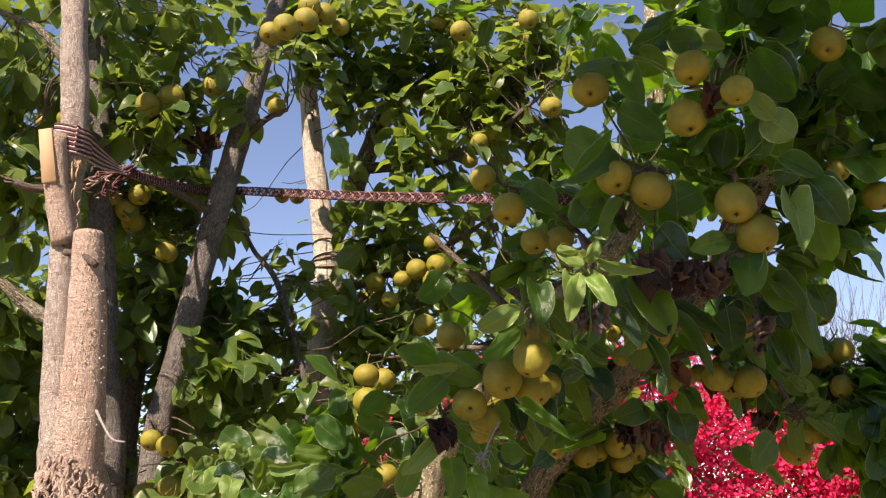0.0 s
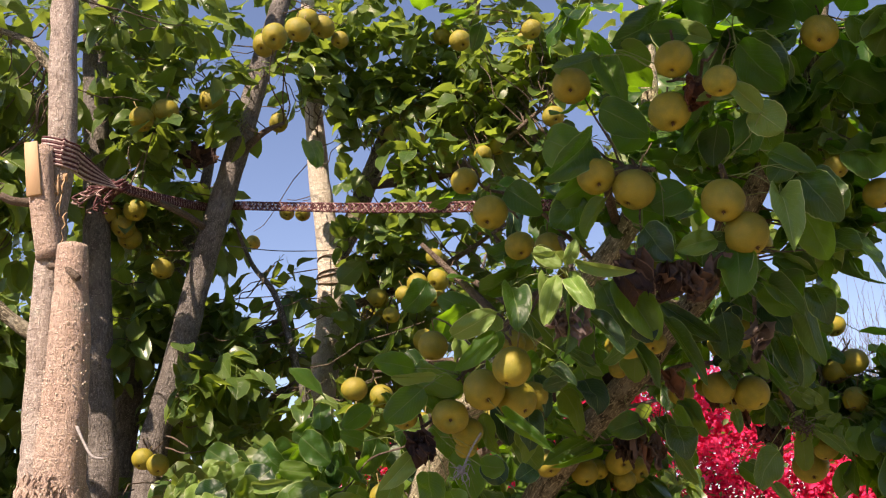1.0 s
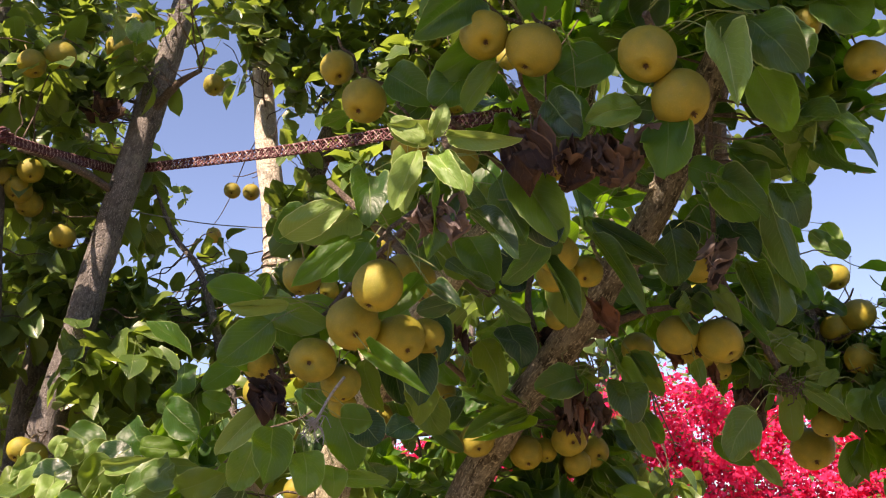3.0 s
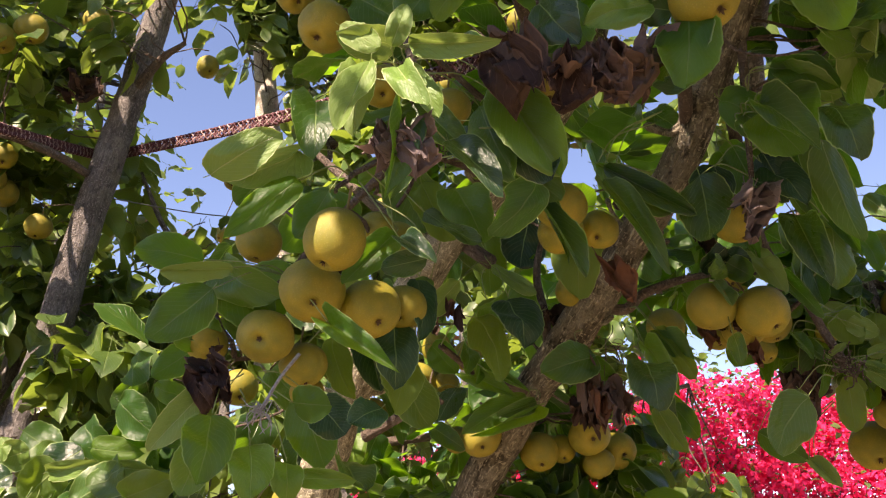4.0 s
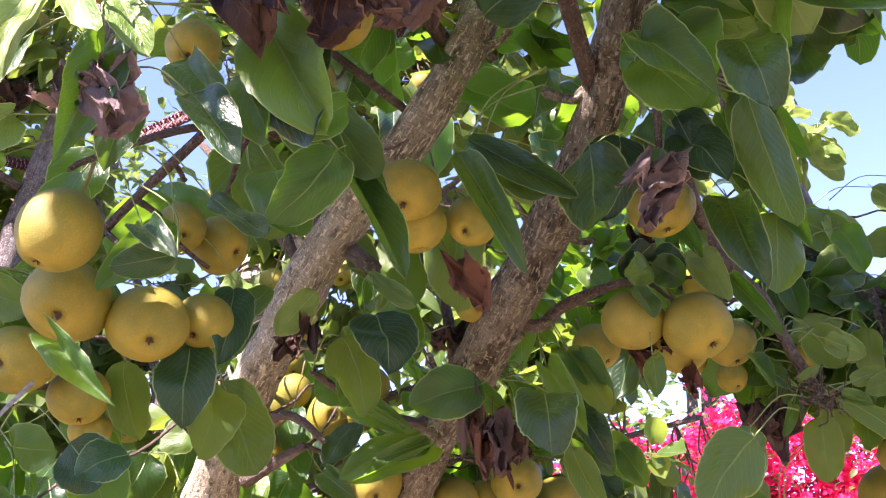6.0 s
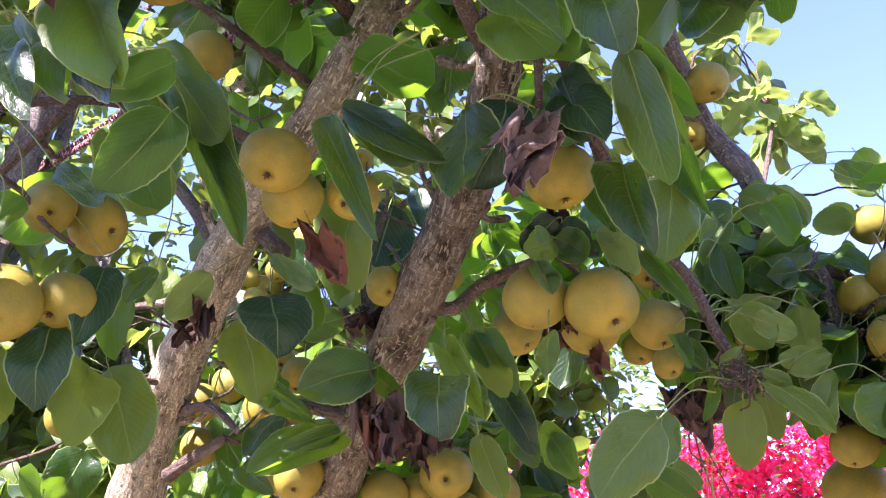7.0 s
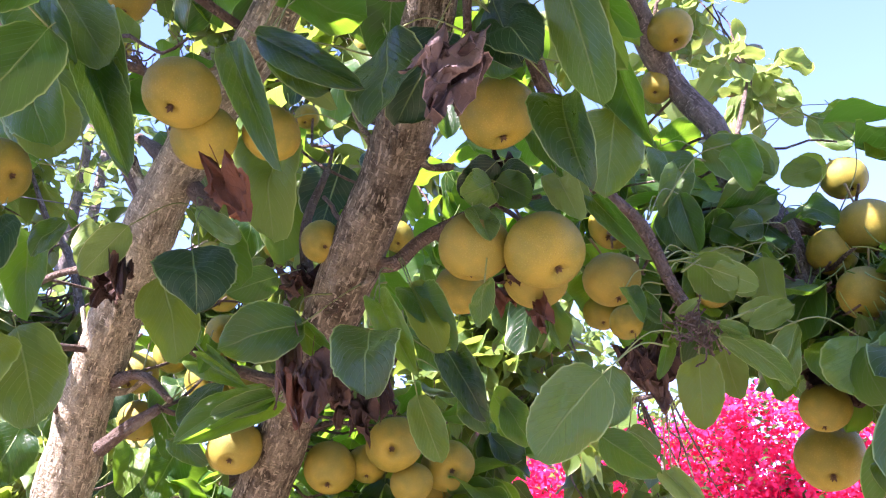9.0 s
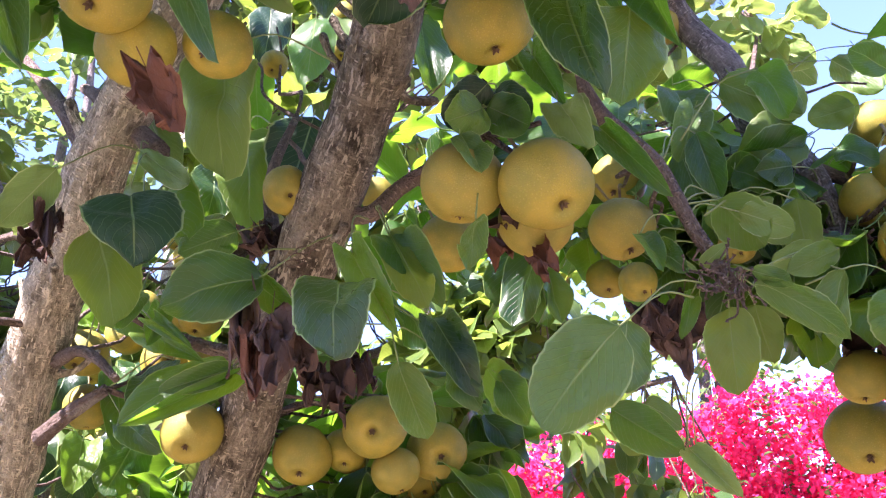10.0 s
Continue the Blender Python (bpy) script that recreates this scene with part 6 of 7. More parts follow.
leaf(pear_tree, "leaf", 10, 0.329, 2.020, 1.765, 0.243, 1.996, 1.718, 0.43, -0.87, 0.25, 0.043)
leaf(pear_tree, "pale", 7, 0.343, 2.000, 1.756, 0.295, 1.974, 1.736, 0.10, -0.93, -0.34, 0.024)
leaf(pear_tree, "leaf", 6, 0.269, 2.000, 1.822, 0.260, 1.993, 1.784, 0.73, -0.67, -0.12, 0.025)
leaf(pear_tree, "leaf", 1, 0.258, 1.560, 1.813, 0.218, 1.541, 1.799, 0.43, -0.87, -0.24, 0.026)
leaf(pear_tree, "leaf", 6, 0.233, 1.550, 1.833, 0.269, 1.538, 1.797, 0.46, -0.86, -0.20, 0.025)
leaf(pear_tree, "leaf", 3, 0.248, 1.620, 1.888, 0.308, 1.602, 1.846, 0.72, -0.68, -0.13, 0.028)
leaf(pear_tree, "deep", 0, 0.225, 1.730, 1.855, 0.228, 1.702, 1.772, 0.68, -0.71, 0.16, 0.042)
leaf(pear_tree, "deep", 5, 0.203, 1.620, 1.682, 0.176, 1.600, 1.663, 0.32, -0.91, 0.27, 0.036)
leaf(pear_tree, "leaf", 7, 0.093, 2.200, 1.832, 0.128, 2.171, 1.740, 0.64, -0.76, 0.01, 0.046)
leaf(pear_tree, "leaf", 2, 0.226, 2.100, 1.804, 0.198, 2.079, 1.750, 0.10, -0.97, 0.20, 0.042)
leaf(pear_tree, "leaf", 4, 0.002, 1.660, 1.856, 0.092, 1.643, 1.812, 0.33, -0.80, -0.50, 0.052)
leaf(pear_tree, "leaf", 1, -0.043, 1.700, 1.820, -0.009, 1.674, 1.774, 0.75, -0.59, -0.31, 0.049)
leaf(pear_tree, "deep", 0, -0.043, 2.300, 1.883, -0.057, 2.293, 1.820, 0.62, -0.76, -0.18, 0.063)
leaf(pear_tree, "deep", 3, -0.032, 2.250, 1.761, -0.035, 2.232, 1.703, 0.65, -0.70, -0.29, 0.059)
leaf(pear_tree, "deep", 1, 0.000, 2.350, 1.806, 0.034, 2.350, 1.732, 0.71, -0.69, -0.17, 0.062)
leaf(pear_tree, "deep", 5, -0.003, 2.300, 1.747, -0.019, 2.293, 1.703, 0.79, -0.62, -0.02, 0.057)
leaf(pear_tree, "leaf", 4, 0.047, 2.300, 1.878, 0.091, 2.275, 1.817, 0.53, -0.85, -0.01, 0.044)
leaf(pear_tree, "pale", 2, 0.260, 2.150, 2.086, 0.277, 2.145, 1.962, 0.56, -0.83, -0.05, 0.072)
leaf(pear_tree, "leaf", 0, 0.201, 2.200, 2.085, 0.200, 2.184, 1.990, 0.64, -0.75, -0.16, 0.059)
leaf(pear_tree, "deep", 1, 0.346, 2.150, 2.091, 0.325, 2.143, 2.004, 0.34, -0.87, -0.35, 0.083)
leaf(pear_tree, "leaf", 3, 0.284, 2.200, 2.078, 0.267, 2.182, 2.009, 0.40, -0.78, -0.49, 0.063)
leaf(pear_tree, "deep", 0, 0.350, 2.250, 2.169, 0.368, 2.250, 2.085, 0.50, -0.77, -0.40, 0.049)
leaf(pear_tree, "leaf", 8, 0.457, 2.200, 2.243, 0.473, 2.193, 2.138, 0.59, -0.70, -0.40, 0.062)
leaf(pear_tree, "leaf", 2, 0.280, 2.300, 2.353, 0.280, 2.275, 2.226, 0.35, -0.86, -0.37, 0.064)
leaf(pear_tree, "young", 1, 0.205, 1.410, 1.984, 0.242, 1.403, 1.953, -0.04, -0.97, -0.23, 0.025)
leaf(pear_tree, "young", 4, 0.253, 1.410, 1.941, 0.286, 1.392, 1.885, 0.00, -0.92, -0.39, 0.028)
leaf(pear_tree, "young", 2, 0.081, 1.440, 1.861, 0.144, 1.440, 1.897, 0.29, -0.93, -0.23, 0.037)
leaf(pear_tree, "young", 0, 0.251, 1.410, 1.957, 0.266, 1.403, 1.994, 0.34, -0.93, -0.16, 0.022)
leaf(pear_tree, "young", 8, 0.235, 1.400, 1.936, 0.212, 1.375, 1.863, -0.10, -0.99, 0.00, 0.033)
leaf(pear_tree, "deep", 5, 0.210, 2.300, 2.388, 0.207, 2.295, 2.289, 0.55, -0.81, -0.20, 0.063)
leaf(pear_tree, "deep", 2, 0.127, 2.300, 1.831, 0.110, 2.298, 1.783, 0.66, -0.75, -0.01, 0.043)
leaf(pear_tree, "young", 10, 0.740, 2.000, 1.802, 0.762, 1.993, 1.815, 0.38, -0.90, -0.23, 0.014)
leaf(pear_tree, "young", 3, 0.795, 2.020, 1.803, 0.823, 1.995, 1.808, -0.15, -0.98, -0.11, 0.019)

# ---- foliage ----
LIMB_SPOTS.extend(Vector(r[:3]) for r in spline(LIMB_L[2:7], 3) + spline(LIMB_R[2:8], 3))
# leaf-free ellipsoids along the camera's lines of sight, for sky beside the outer branch
OUTER_VIEW_GAPS = [(0.80, 1.6, 1.91, 0.047, 0.18, 0.069), (0.88, 1.85, 2.06, 0.068, 0.18, 0.100), (0.96, 2.1, 2.21, 0.089, 0.18, 0.130), (0.74, 1.55, 1.85, 0.035, 0.17, 0.063), (0.80, 1.8, 2.00, 0.052, 0.17, 0.094), (0.85, 2.05, 2.14, 0.069, 0.17, 0.124), (0.91, 2.3, 2.28, 0.086, 0.17, 0.155),
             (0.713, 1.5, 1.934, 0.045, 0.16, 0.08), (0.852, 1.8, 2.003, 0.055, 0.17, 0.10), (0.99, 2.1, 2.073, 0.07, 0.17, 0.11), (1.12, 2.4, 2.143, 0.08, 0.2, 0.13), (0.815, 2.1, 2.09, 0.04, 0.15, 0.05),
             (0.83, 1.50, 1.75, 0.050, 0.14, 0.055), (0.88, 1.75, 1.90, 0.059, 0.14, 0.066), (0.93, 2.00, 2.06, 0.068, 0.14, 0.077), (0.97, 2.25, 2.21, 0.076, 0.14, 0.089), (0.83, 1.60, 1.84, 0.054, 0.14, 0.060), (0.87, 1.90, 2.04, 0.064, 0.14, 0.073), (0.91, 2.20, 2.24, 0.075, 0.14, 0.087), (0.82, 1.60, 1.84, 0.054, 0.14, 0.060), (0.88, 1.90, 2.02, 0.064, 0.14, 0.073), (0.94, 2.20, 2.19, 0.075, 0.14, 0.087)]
# likewise cut along the camera's sight lines, under the outer branches towards the bougainvillea
LOW_VIEW_GAPS = [
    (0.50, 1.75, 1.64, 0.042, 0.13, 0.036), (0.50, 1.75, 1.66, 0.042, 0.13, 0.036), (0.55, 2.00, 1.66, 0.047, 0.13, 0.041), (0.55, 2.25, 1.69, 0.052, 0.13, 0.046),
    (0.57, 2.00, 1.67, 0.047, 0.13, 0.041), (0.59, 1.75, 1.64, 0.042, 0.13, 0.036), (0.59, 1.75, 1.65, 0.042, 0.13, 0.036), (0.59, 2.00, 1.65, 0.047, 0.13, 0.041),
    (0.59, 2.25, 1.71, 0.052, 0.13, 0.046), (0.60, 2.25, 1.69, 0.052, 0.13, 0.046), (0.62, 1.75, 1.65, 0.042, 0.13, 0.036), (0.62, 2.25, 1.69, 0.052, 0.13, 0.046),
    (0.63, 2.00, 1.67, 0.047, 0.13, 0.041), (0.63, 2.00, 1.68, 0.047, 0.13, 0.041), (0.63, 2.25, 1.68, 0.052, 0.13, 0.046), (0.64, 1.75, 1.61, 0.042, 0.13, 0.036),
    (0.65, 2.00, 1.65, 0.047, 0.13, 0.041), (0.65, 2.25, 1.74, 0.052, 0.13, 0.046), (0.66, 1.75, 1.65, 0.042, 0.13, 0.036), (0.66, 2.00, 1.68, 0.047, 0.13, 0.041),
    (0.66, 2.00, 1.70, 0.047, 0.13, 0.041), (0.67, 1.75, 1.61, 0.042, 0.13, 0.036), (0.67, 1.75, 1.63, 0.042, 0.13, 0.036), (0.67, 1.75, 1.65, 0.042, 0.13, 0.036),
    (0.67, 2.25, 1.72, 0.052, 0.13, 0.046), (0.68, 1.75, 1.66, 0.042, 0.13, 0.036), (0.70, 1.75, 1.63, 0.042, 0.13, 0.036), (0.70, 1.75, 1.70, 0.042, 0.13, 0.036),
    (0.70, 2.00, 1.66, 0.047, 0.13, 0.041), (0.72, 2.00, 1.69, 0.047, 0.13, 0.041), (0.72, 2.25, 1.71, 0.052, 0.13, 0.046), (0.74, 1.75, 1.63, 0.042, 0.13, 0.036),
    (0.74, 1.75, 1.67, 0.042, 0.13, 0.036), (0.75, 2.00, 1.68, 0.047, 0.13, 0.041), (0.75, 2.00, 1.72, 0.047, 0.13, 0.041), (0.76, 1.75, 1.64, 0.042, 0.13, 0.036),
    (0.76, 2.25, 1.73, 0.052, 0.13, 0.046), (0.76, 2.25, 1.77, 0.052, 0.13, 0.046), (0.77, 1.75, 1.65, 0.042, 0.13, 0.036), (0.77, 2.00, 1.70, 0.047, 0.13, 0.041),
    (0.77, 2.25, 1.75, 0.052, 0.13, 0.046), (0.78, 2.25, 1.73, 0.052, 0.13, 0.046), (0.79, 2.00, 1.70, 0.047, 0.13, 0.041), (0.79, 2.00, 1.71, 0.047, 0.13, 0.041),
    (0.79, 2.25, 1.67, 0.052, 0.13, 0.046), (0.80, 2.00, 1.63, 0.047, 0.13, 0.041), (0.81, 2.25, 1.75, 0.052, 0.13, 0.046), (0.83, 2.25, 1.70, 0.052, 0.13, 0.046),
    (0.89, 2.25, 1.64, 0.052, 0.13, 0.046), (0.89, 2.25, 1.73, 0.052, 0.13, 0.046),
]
NEAR_CROWN_A = [
    (0.2, 2.3, 1.8, 0.28, 0.2, 0.26, 26), (0.5, 2.32, 2.08, 0.28, 0.18, 0.16, 20), (0.9, 2.24, 1.9, 0.12, 0.1, 0.14, 14),
    (0.3, 1.95, 2.15, 0.28, 0.2, 0.14, 20), (0.55, 1.72, 2.32, 0.3, 0.22, 0.22, 30), (0.78, 1.6, 2.3, 0.14, 0.14, 0.17, 16),
    (0.02, 1.98, 1.66, 0.28, 0.2, 0.12, 18), (0.22, 2.35, 1.62, 0.22, 0.18, 0.1, 12), (-0.1, 2.15, 1.72, 0.2, 0.16, 0.14, 14),
    (0.1, 1.8, 1.9, 0.16, 0.1, 0.14, 12), (0.02, 1.75, 1.66, 0.16, 0.1, 0.07, 9), (0.45, 1.72, 2.02, 0.22, 0.12, 0.08, 12),
]
NEAR_CROWN_SHADE_B = [
    (0.3, 1.64, 2.05, 0.15, 0.08, 0.08, 8), (0.82, 1.95, 1.88, 0.1, 0.1, 0.1, 9), (0.42, 2.26, 1.72, 0.16, 0.07, 0.09, 12),
    (0.15, 1.85, 1.8, 0.12, 0.06, 0.12, 8), (0.66, 1.5, 2.36, 0.28, 0.14, 0.18, 33), (0.4, 1.75, 2.85, 0.55, 0.4, 0.28, 22),
    (0.74, 1.95, 2.44, 0.2, 0.15, 0.1, 8), (0.93, 2.2, 1.95, 0.09, 0.09, 0.06, 7), (0.8, 2.14, 1.95, 0.13, 0.08, 0.11, 16),
    # the last three hang out of view and are added to block the sun
    (0.96, 2.26, 1.76, 0.08, 0.08, 0.1, 8), (0.80, 2.22, 1.93, 0.09, 0.08, 0.05, 12), (0.04, 0.85, 2.85, 0.52, 0.36, 0.16, 36), (-0.12, 1.22, 2.74, 0.28, 0.18, 0.08, 40), (-0.46, 1.04, 2.74, 0.24, 0.24, 0.09, 28),
]
NEAR_CROWN_SHADE_C = [
    (0.67, 1.58, 2.00, 0.05, 0.05, 0.05, 9), (0.66, 1.62, 1.93, 0.05, 0.05, 0.05, 9),
    (0.93, 2.12, 1.83, 0.07, 0.06, 0.08, 10), (0.79, 1.8, 2.08, 0.05, 0.06, 0.07, 10), (0.77, 1.75, 2.1, 0.06, 0.06, 0.06, 8),
    # first five: unseen leaf masses added to keep sun and sky off the fruit
    (0.36, 1.05, 2.74, 0.3, 0.2, 0.09, 20), (0.10, 1.14, 2.52, 0.18, 0.14, 0.06, 26), (-0.42, 1.02, 2.62, 0.22, 0.22, 0.06, 44), (0.34, 1.16, 2.42, 0.12, 0.10, 0.05, 18), (1.1, 2.2, 1.79, 0.09, 0.14, 0.14, 20), (0.99, 2.02, 1.72, 0.06, 0.06, 0.1, 8),
    (-0.17, 1.95, 1.8, 0.07, 0.06, 0.07, 14), (-0.05, 1.9, 1.7, 0.07, 0.06, 0.07, 12), (-0.18, 1.95, 1.71, 0.07, 0.06, 0.07, 12),
]
crown(pear_tree, NEAR_CROWN_A + NEAR_CROWN_SHADE_B + NEAR_CROWN_SHADE_C, 0.088, 21, 0.056, NEAR_KINDS, BARK_TWIG, LEAF, 150, "leaf", OUTER_VIEW_GAPS + LOW_VIEW_GAPS, 0.15)
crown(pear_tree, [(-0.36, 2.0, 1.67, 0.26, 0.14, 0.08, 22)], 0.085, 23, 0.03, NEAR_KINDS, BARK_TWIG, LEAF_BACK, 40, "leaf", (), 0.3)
crown(pear_tree, [(0.900, 2.600, 2.393, 0.05, 0.06, 0.06, 6), (0.838, 2.600, 2.569, 0.035, 0.05, 0.05, 3)], 0.065, 27, 0.0, NEAR_KINDS, BARK_TWIG, LEAF_YOUNG, 60, "young", (), 0.3)
# leaves left out along the camera's view, so sky and pale trunk show
SKY_VIEW_GAPS = [(-0.385, 2.75, 2.82, 0.055, 0.30, 0.20), (-0.20, 2.78, 2.72, 0.05, 0.25, 0.12), (-0.43, 2.75, 2.60, 0.085, 0.8, 0.25), (-0.52, 2.6, 2.95, 0.06, 0.6, 0.25),
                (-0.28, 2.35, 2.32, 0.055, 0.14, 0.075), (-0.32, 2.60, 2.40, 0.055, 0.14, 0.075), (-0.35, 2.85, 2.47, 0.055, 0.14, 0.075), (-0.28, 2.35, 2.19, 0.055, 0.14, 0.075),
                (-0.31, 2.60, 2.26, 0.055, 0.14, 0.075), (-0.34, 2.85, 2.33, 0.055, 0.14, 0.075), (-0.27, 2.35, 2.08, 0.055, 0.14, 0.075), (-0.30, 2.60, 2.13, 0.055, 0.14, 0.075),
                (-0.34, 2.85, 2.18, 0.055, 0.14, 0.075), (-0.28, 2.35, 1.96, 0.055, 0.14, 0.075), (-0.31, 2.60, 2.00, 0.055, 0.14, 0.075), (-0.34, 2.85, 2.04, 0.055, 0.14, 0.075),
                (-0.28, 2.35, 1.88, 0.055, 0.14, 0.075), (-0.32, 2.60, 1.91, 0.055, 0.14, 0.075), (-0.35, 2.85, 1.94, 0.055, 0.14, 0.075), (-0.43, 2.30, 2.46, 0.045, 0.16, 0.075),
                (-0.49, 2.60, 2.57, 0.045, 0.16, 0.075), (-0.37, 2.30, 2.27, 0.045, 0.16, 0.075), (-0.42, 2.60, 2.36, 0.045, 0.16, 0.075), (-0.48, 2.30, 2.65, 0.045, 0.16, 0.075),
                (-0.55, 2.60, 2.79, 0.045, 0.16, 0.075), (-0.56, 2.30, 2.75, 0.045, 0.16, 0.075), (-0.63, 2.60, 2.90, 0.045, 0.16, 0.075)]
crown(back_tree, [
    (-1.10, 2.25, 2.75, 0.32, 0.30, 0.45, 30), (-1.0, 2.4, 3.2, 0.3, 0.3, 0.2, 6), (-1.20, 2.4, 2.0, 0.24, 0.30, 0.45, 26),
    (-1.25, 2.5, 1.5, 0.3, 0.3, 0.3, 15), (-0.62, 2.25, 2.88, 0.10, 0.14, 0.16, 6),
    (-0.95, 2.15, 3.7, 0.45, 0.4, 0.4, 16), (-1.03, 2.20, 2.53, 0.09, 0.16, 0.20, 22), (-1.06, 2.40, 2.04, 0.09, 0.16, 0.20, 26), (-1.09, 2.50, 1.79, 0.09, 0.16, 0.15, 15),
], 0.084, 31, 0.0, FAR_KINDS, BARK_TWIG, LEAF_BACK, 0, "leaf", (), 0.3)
STEM_CROWN_A = [
    (-0.78, 2.45, 2.8, 0.24, 0.2, 0.35, 31), (-1, 2.7, 3.25, 0.3, 0.25, 0.2, 6), (-0.68, 2.62, 2.15, 0.16, 0.14, 0.28, 23),
    (-0.45, 2.55, 1.8, 0.32, 0.2, 0.24, 31), (-1.15, 2.9, 2.5, 0.35, 0.3, 0.7, 47), (-0.85, 2.55, 1.62, 0.35, 0.25, 0.15, 19),
    (-0.48, 2.5, 2.86, 0.12, 0.12, 0.14, 9), (-0.42, 2.75, 2.2, 0.16, 0.14, 0.22, 14), (-1.05, 2.8, 4, 0.5, 0.4, 0.45, 20),
    (-0.35, 2.6, 3.75, 0.4, 0.35, 0.35, 14), (-0.7, 2.75, 3.3, 0.3, 0.3, 0.2, 6), (-0.8, 2.6, 3.03, 0.19, 0.16, 0.1, 23),
]
STEM_CROWN_B = [
    (-0.77, 2.6, 2.75, 0.14, 0.16, 0.09, 16), (-0.86, 2.55, 2.47, 0.1, 0.16, 0.08, 11), (-0.76, 2.75, 2.48, 0.16, 0.16, 0.1, 16),
    (-0.61, 2.7, 2.15, 0.18, 0.16, 0.12, 27), (-0.64, 2.9, 1.98, 0.21, 0.16, 0.09, 28), (-0.46, 2.45, 2.64, 0.08, 0.16, 0.08, 9),
    (-0.5, 2.45, 2.83, 0.06, 0.16, 0.06, 6), (-0.84, 2.6, 2.14, 0.1, 0.16, 0.17, 20), (-0.55, 2.45, 1.98, 0.13, 0.16, 0.06, 11),
]
crown(stem_tree, STEM_CROWN_A + STEM_CROWN_B, 0.082, 41, 0.0, FAR_KINDS, BARK_TWIG, LEAF_BACK, 0, "leaf", SKY_VIEW_GAPS, 0.3)
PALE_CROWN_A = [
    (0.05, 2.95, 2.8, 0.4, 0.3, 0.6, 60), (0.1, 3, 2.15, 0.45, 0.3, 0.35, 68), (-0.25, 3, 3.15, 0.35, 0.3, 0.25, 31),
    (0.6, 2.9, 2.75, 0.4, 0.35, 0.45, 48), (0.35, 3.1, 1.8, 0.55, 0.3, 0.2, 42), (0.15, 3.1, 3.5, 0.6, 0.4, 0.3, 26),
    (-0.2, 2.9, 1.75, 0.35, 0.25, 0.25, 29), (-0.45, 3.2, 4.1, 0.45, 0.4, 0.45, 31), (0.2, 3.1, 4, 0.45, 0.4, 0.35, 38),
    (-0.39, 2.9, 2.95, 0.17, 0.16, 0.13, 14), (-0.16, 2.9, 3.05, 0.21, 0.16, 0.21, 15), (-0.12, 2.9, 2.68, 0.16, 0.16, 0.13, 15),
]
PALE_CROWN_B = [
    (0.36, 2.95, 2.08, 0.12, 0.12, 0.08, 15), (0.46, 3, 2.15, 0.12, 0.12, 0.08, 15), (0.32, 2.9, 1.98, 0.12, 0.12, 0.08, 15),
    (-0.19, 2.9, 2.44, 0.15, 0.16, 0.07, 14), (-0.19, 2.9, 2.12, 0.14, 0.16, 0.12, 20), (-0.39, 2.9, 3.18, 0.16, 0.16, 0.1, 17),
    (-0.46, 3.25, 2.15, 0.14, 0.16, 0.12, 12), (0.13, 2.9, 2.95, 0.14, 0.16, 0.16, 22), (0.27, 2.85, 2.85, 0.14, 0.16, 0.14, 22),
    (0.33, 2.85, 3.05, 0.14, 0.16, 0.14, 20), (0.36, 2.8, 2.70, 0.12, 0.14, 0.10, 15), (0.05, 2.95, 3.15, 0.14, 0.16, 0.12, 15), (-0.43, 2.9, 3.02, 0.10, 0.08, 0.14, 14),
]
crown(white_tree, PALE_CROWN_A + PALE_CROWN_B, 0.082, 51, 0.0, FAR_KINDS, BARK_TWIG, LEAF_BACK, 0, "leaf", SKY_VIEW_GAPS, 0.3)


def hang_fruit():
    """A thin twig from each stalk to the nearest limb."""
    rng = random.Random(91)
    owners = {o.name: o for o in (pear_tree, back_tree, stem_tree, white_tree)}
    made = {}
    for p in PEARS:
        top = p + Vector((0, 0, 0.05))
        name, q = min(((n, min(rows, key=lambda r: (r[0] - top).length_squared)) for n, rows in GROWN.items()), key=lambda c: (c[1][0] - top).length_squared)
        bm = made.setdefault(name, bmesh.new())
        far = (q[0] - top).length > 0.11
        tube(bm, shoot(rng, q[0], top, 0.0022 if far else 0.0032, 0.0014 if far else 0.002), 5, 2, 0.2, 3)
    for name, bm in made.items():
        tagged(part("bearing_wood", bm, BARK_TWIG, owners[name], "thin bearing twigs"), kind="stuff")


hang_fruit()

# ---- strap ----
def braid(bm, bm2, points, width, turns, strands=6, thick=0.0022, steps=60):
    """A flat braided band: strands weave across the width from side to side."""
    rows = spline([(*p, 0.0) for p in points], max(2, steps // (len(points) - 1)))
    total = len(rows) - 1
    for s in range(strands):
        path = []
        for i, r in enumerate(rows):
            a, c = Vector(rows[max(i - 1, 0)][:3]), Vector(rows[min(i + 1, total)][:3])
            d = (c - a).normalized()
            up = (Vector((0, 0, 1)) - d * d.z).normalized()
            out = d.cross(up)
            ph = (1 if s % 2 else -1) * 2 * math.pi * (turns * i / total + s / strands)
            p = Vector(r[:3]) + up * (width / 2) * math.cos(ph) + out * thick * 1.6 * math.sin(2 * ph)
            path.append((*p, thick))
        tube(bm2 if s % 4 == 1 else bm, path, 5, 1)


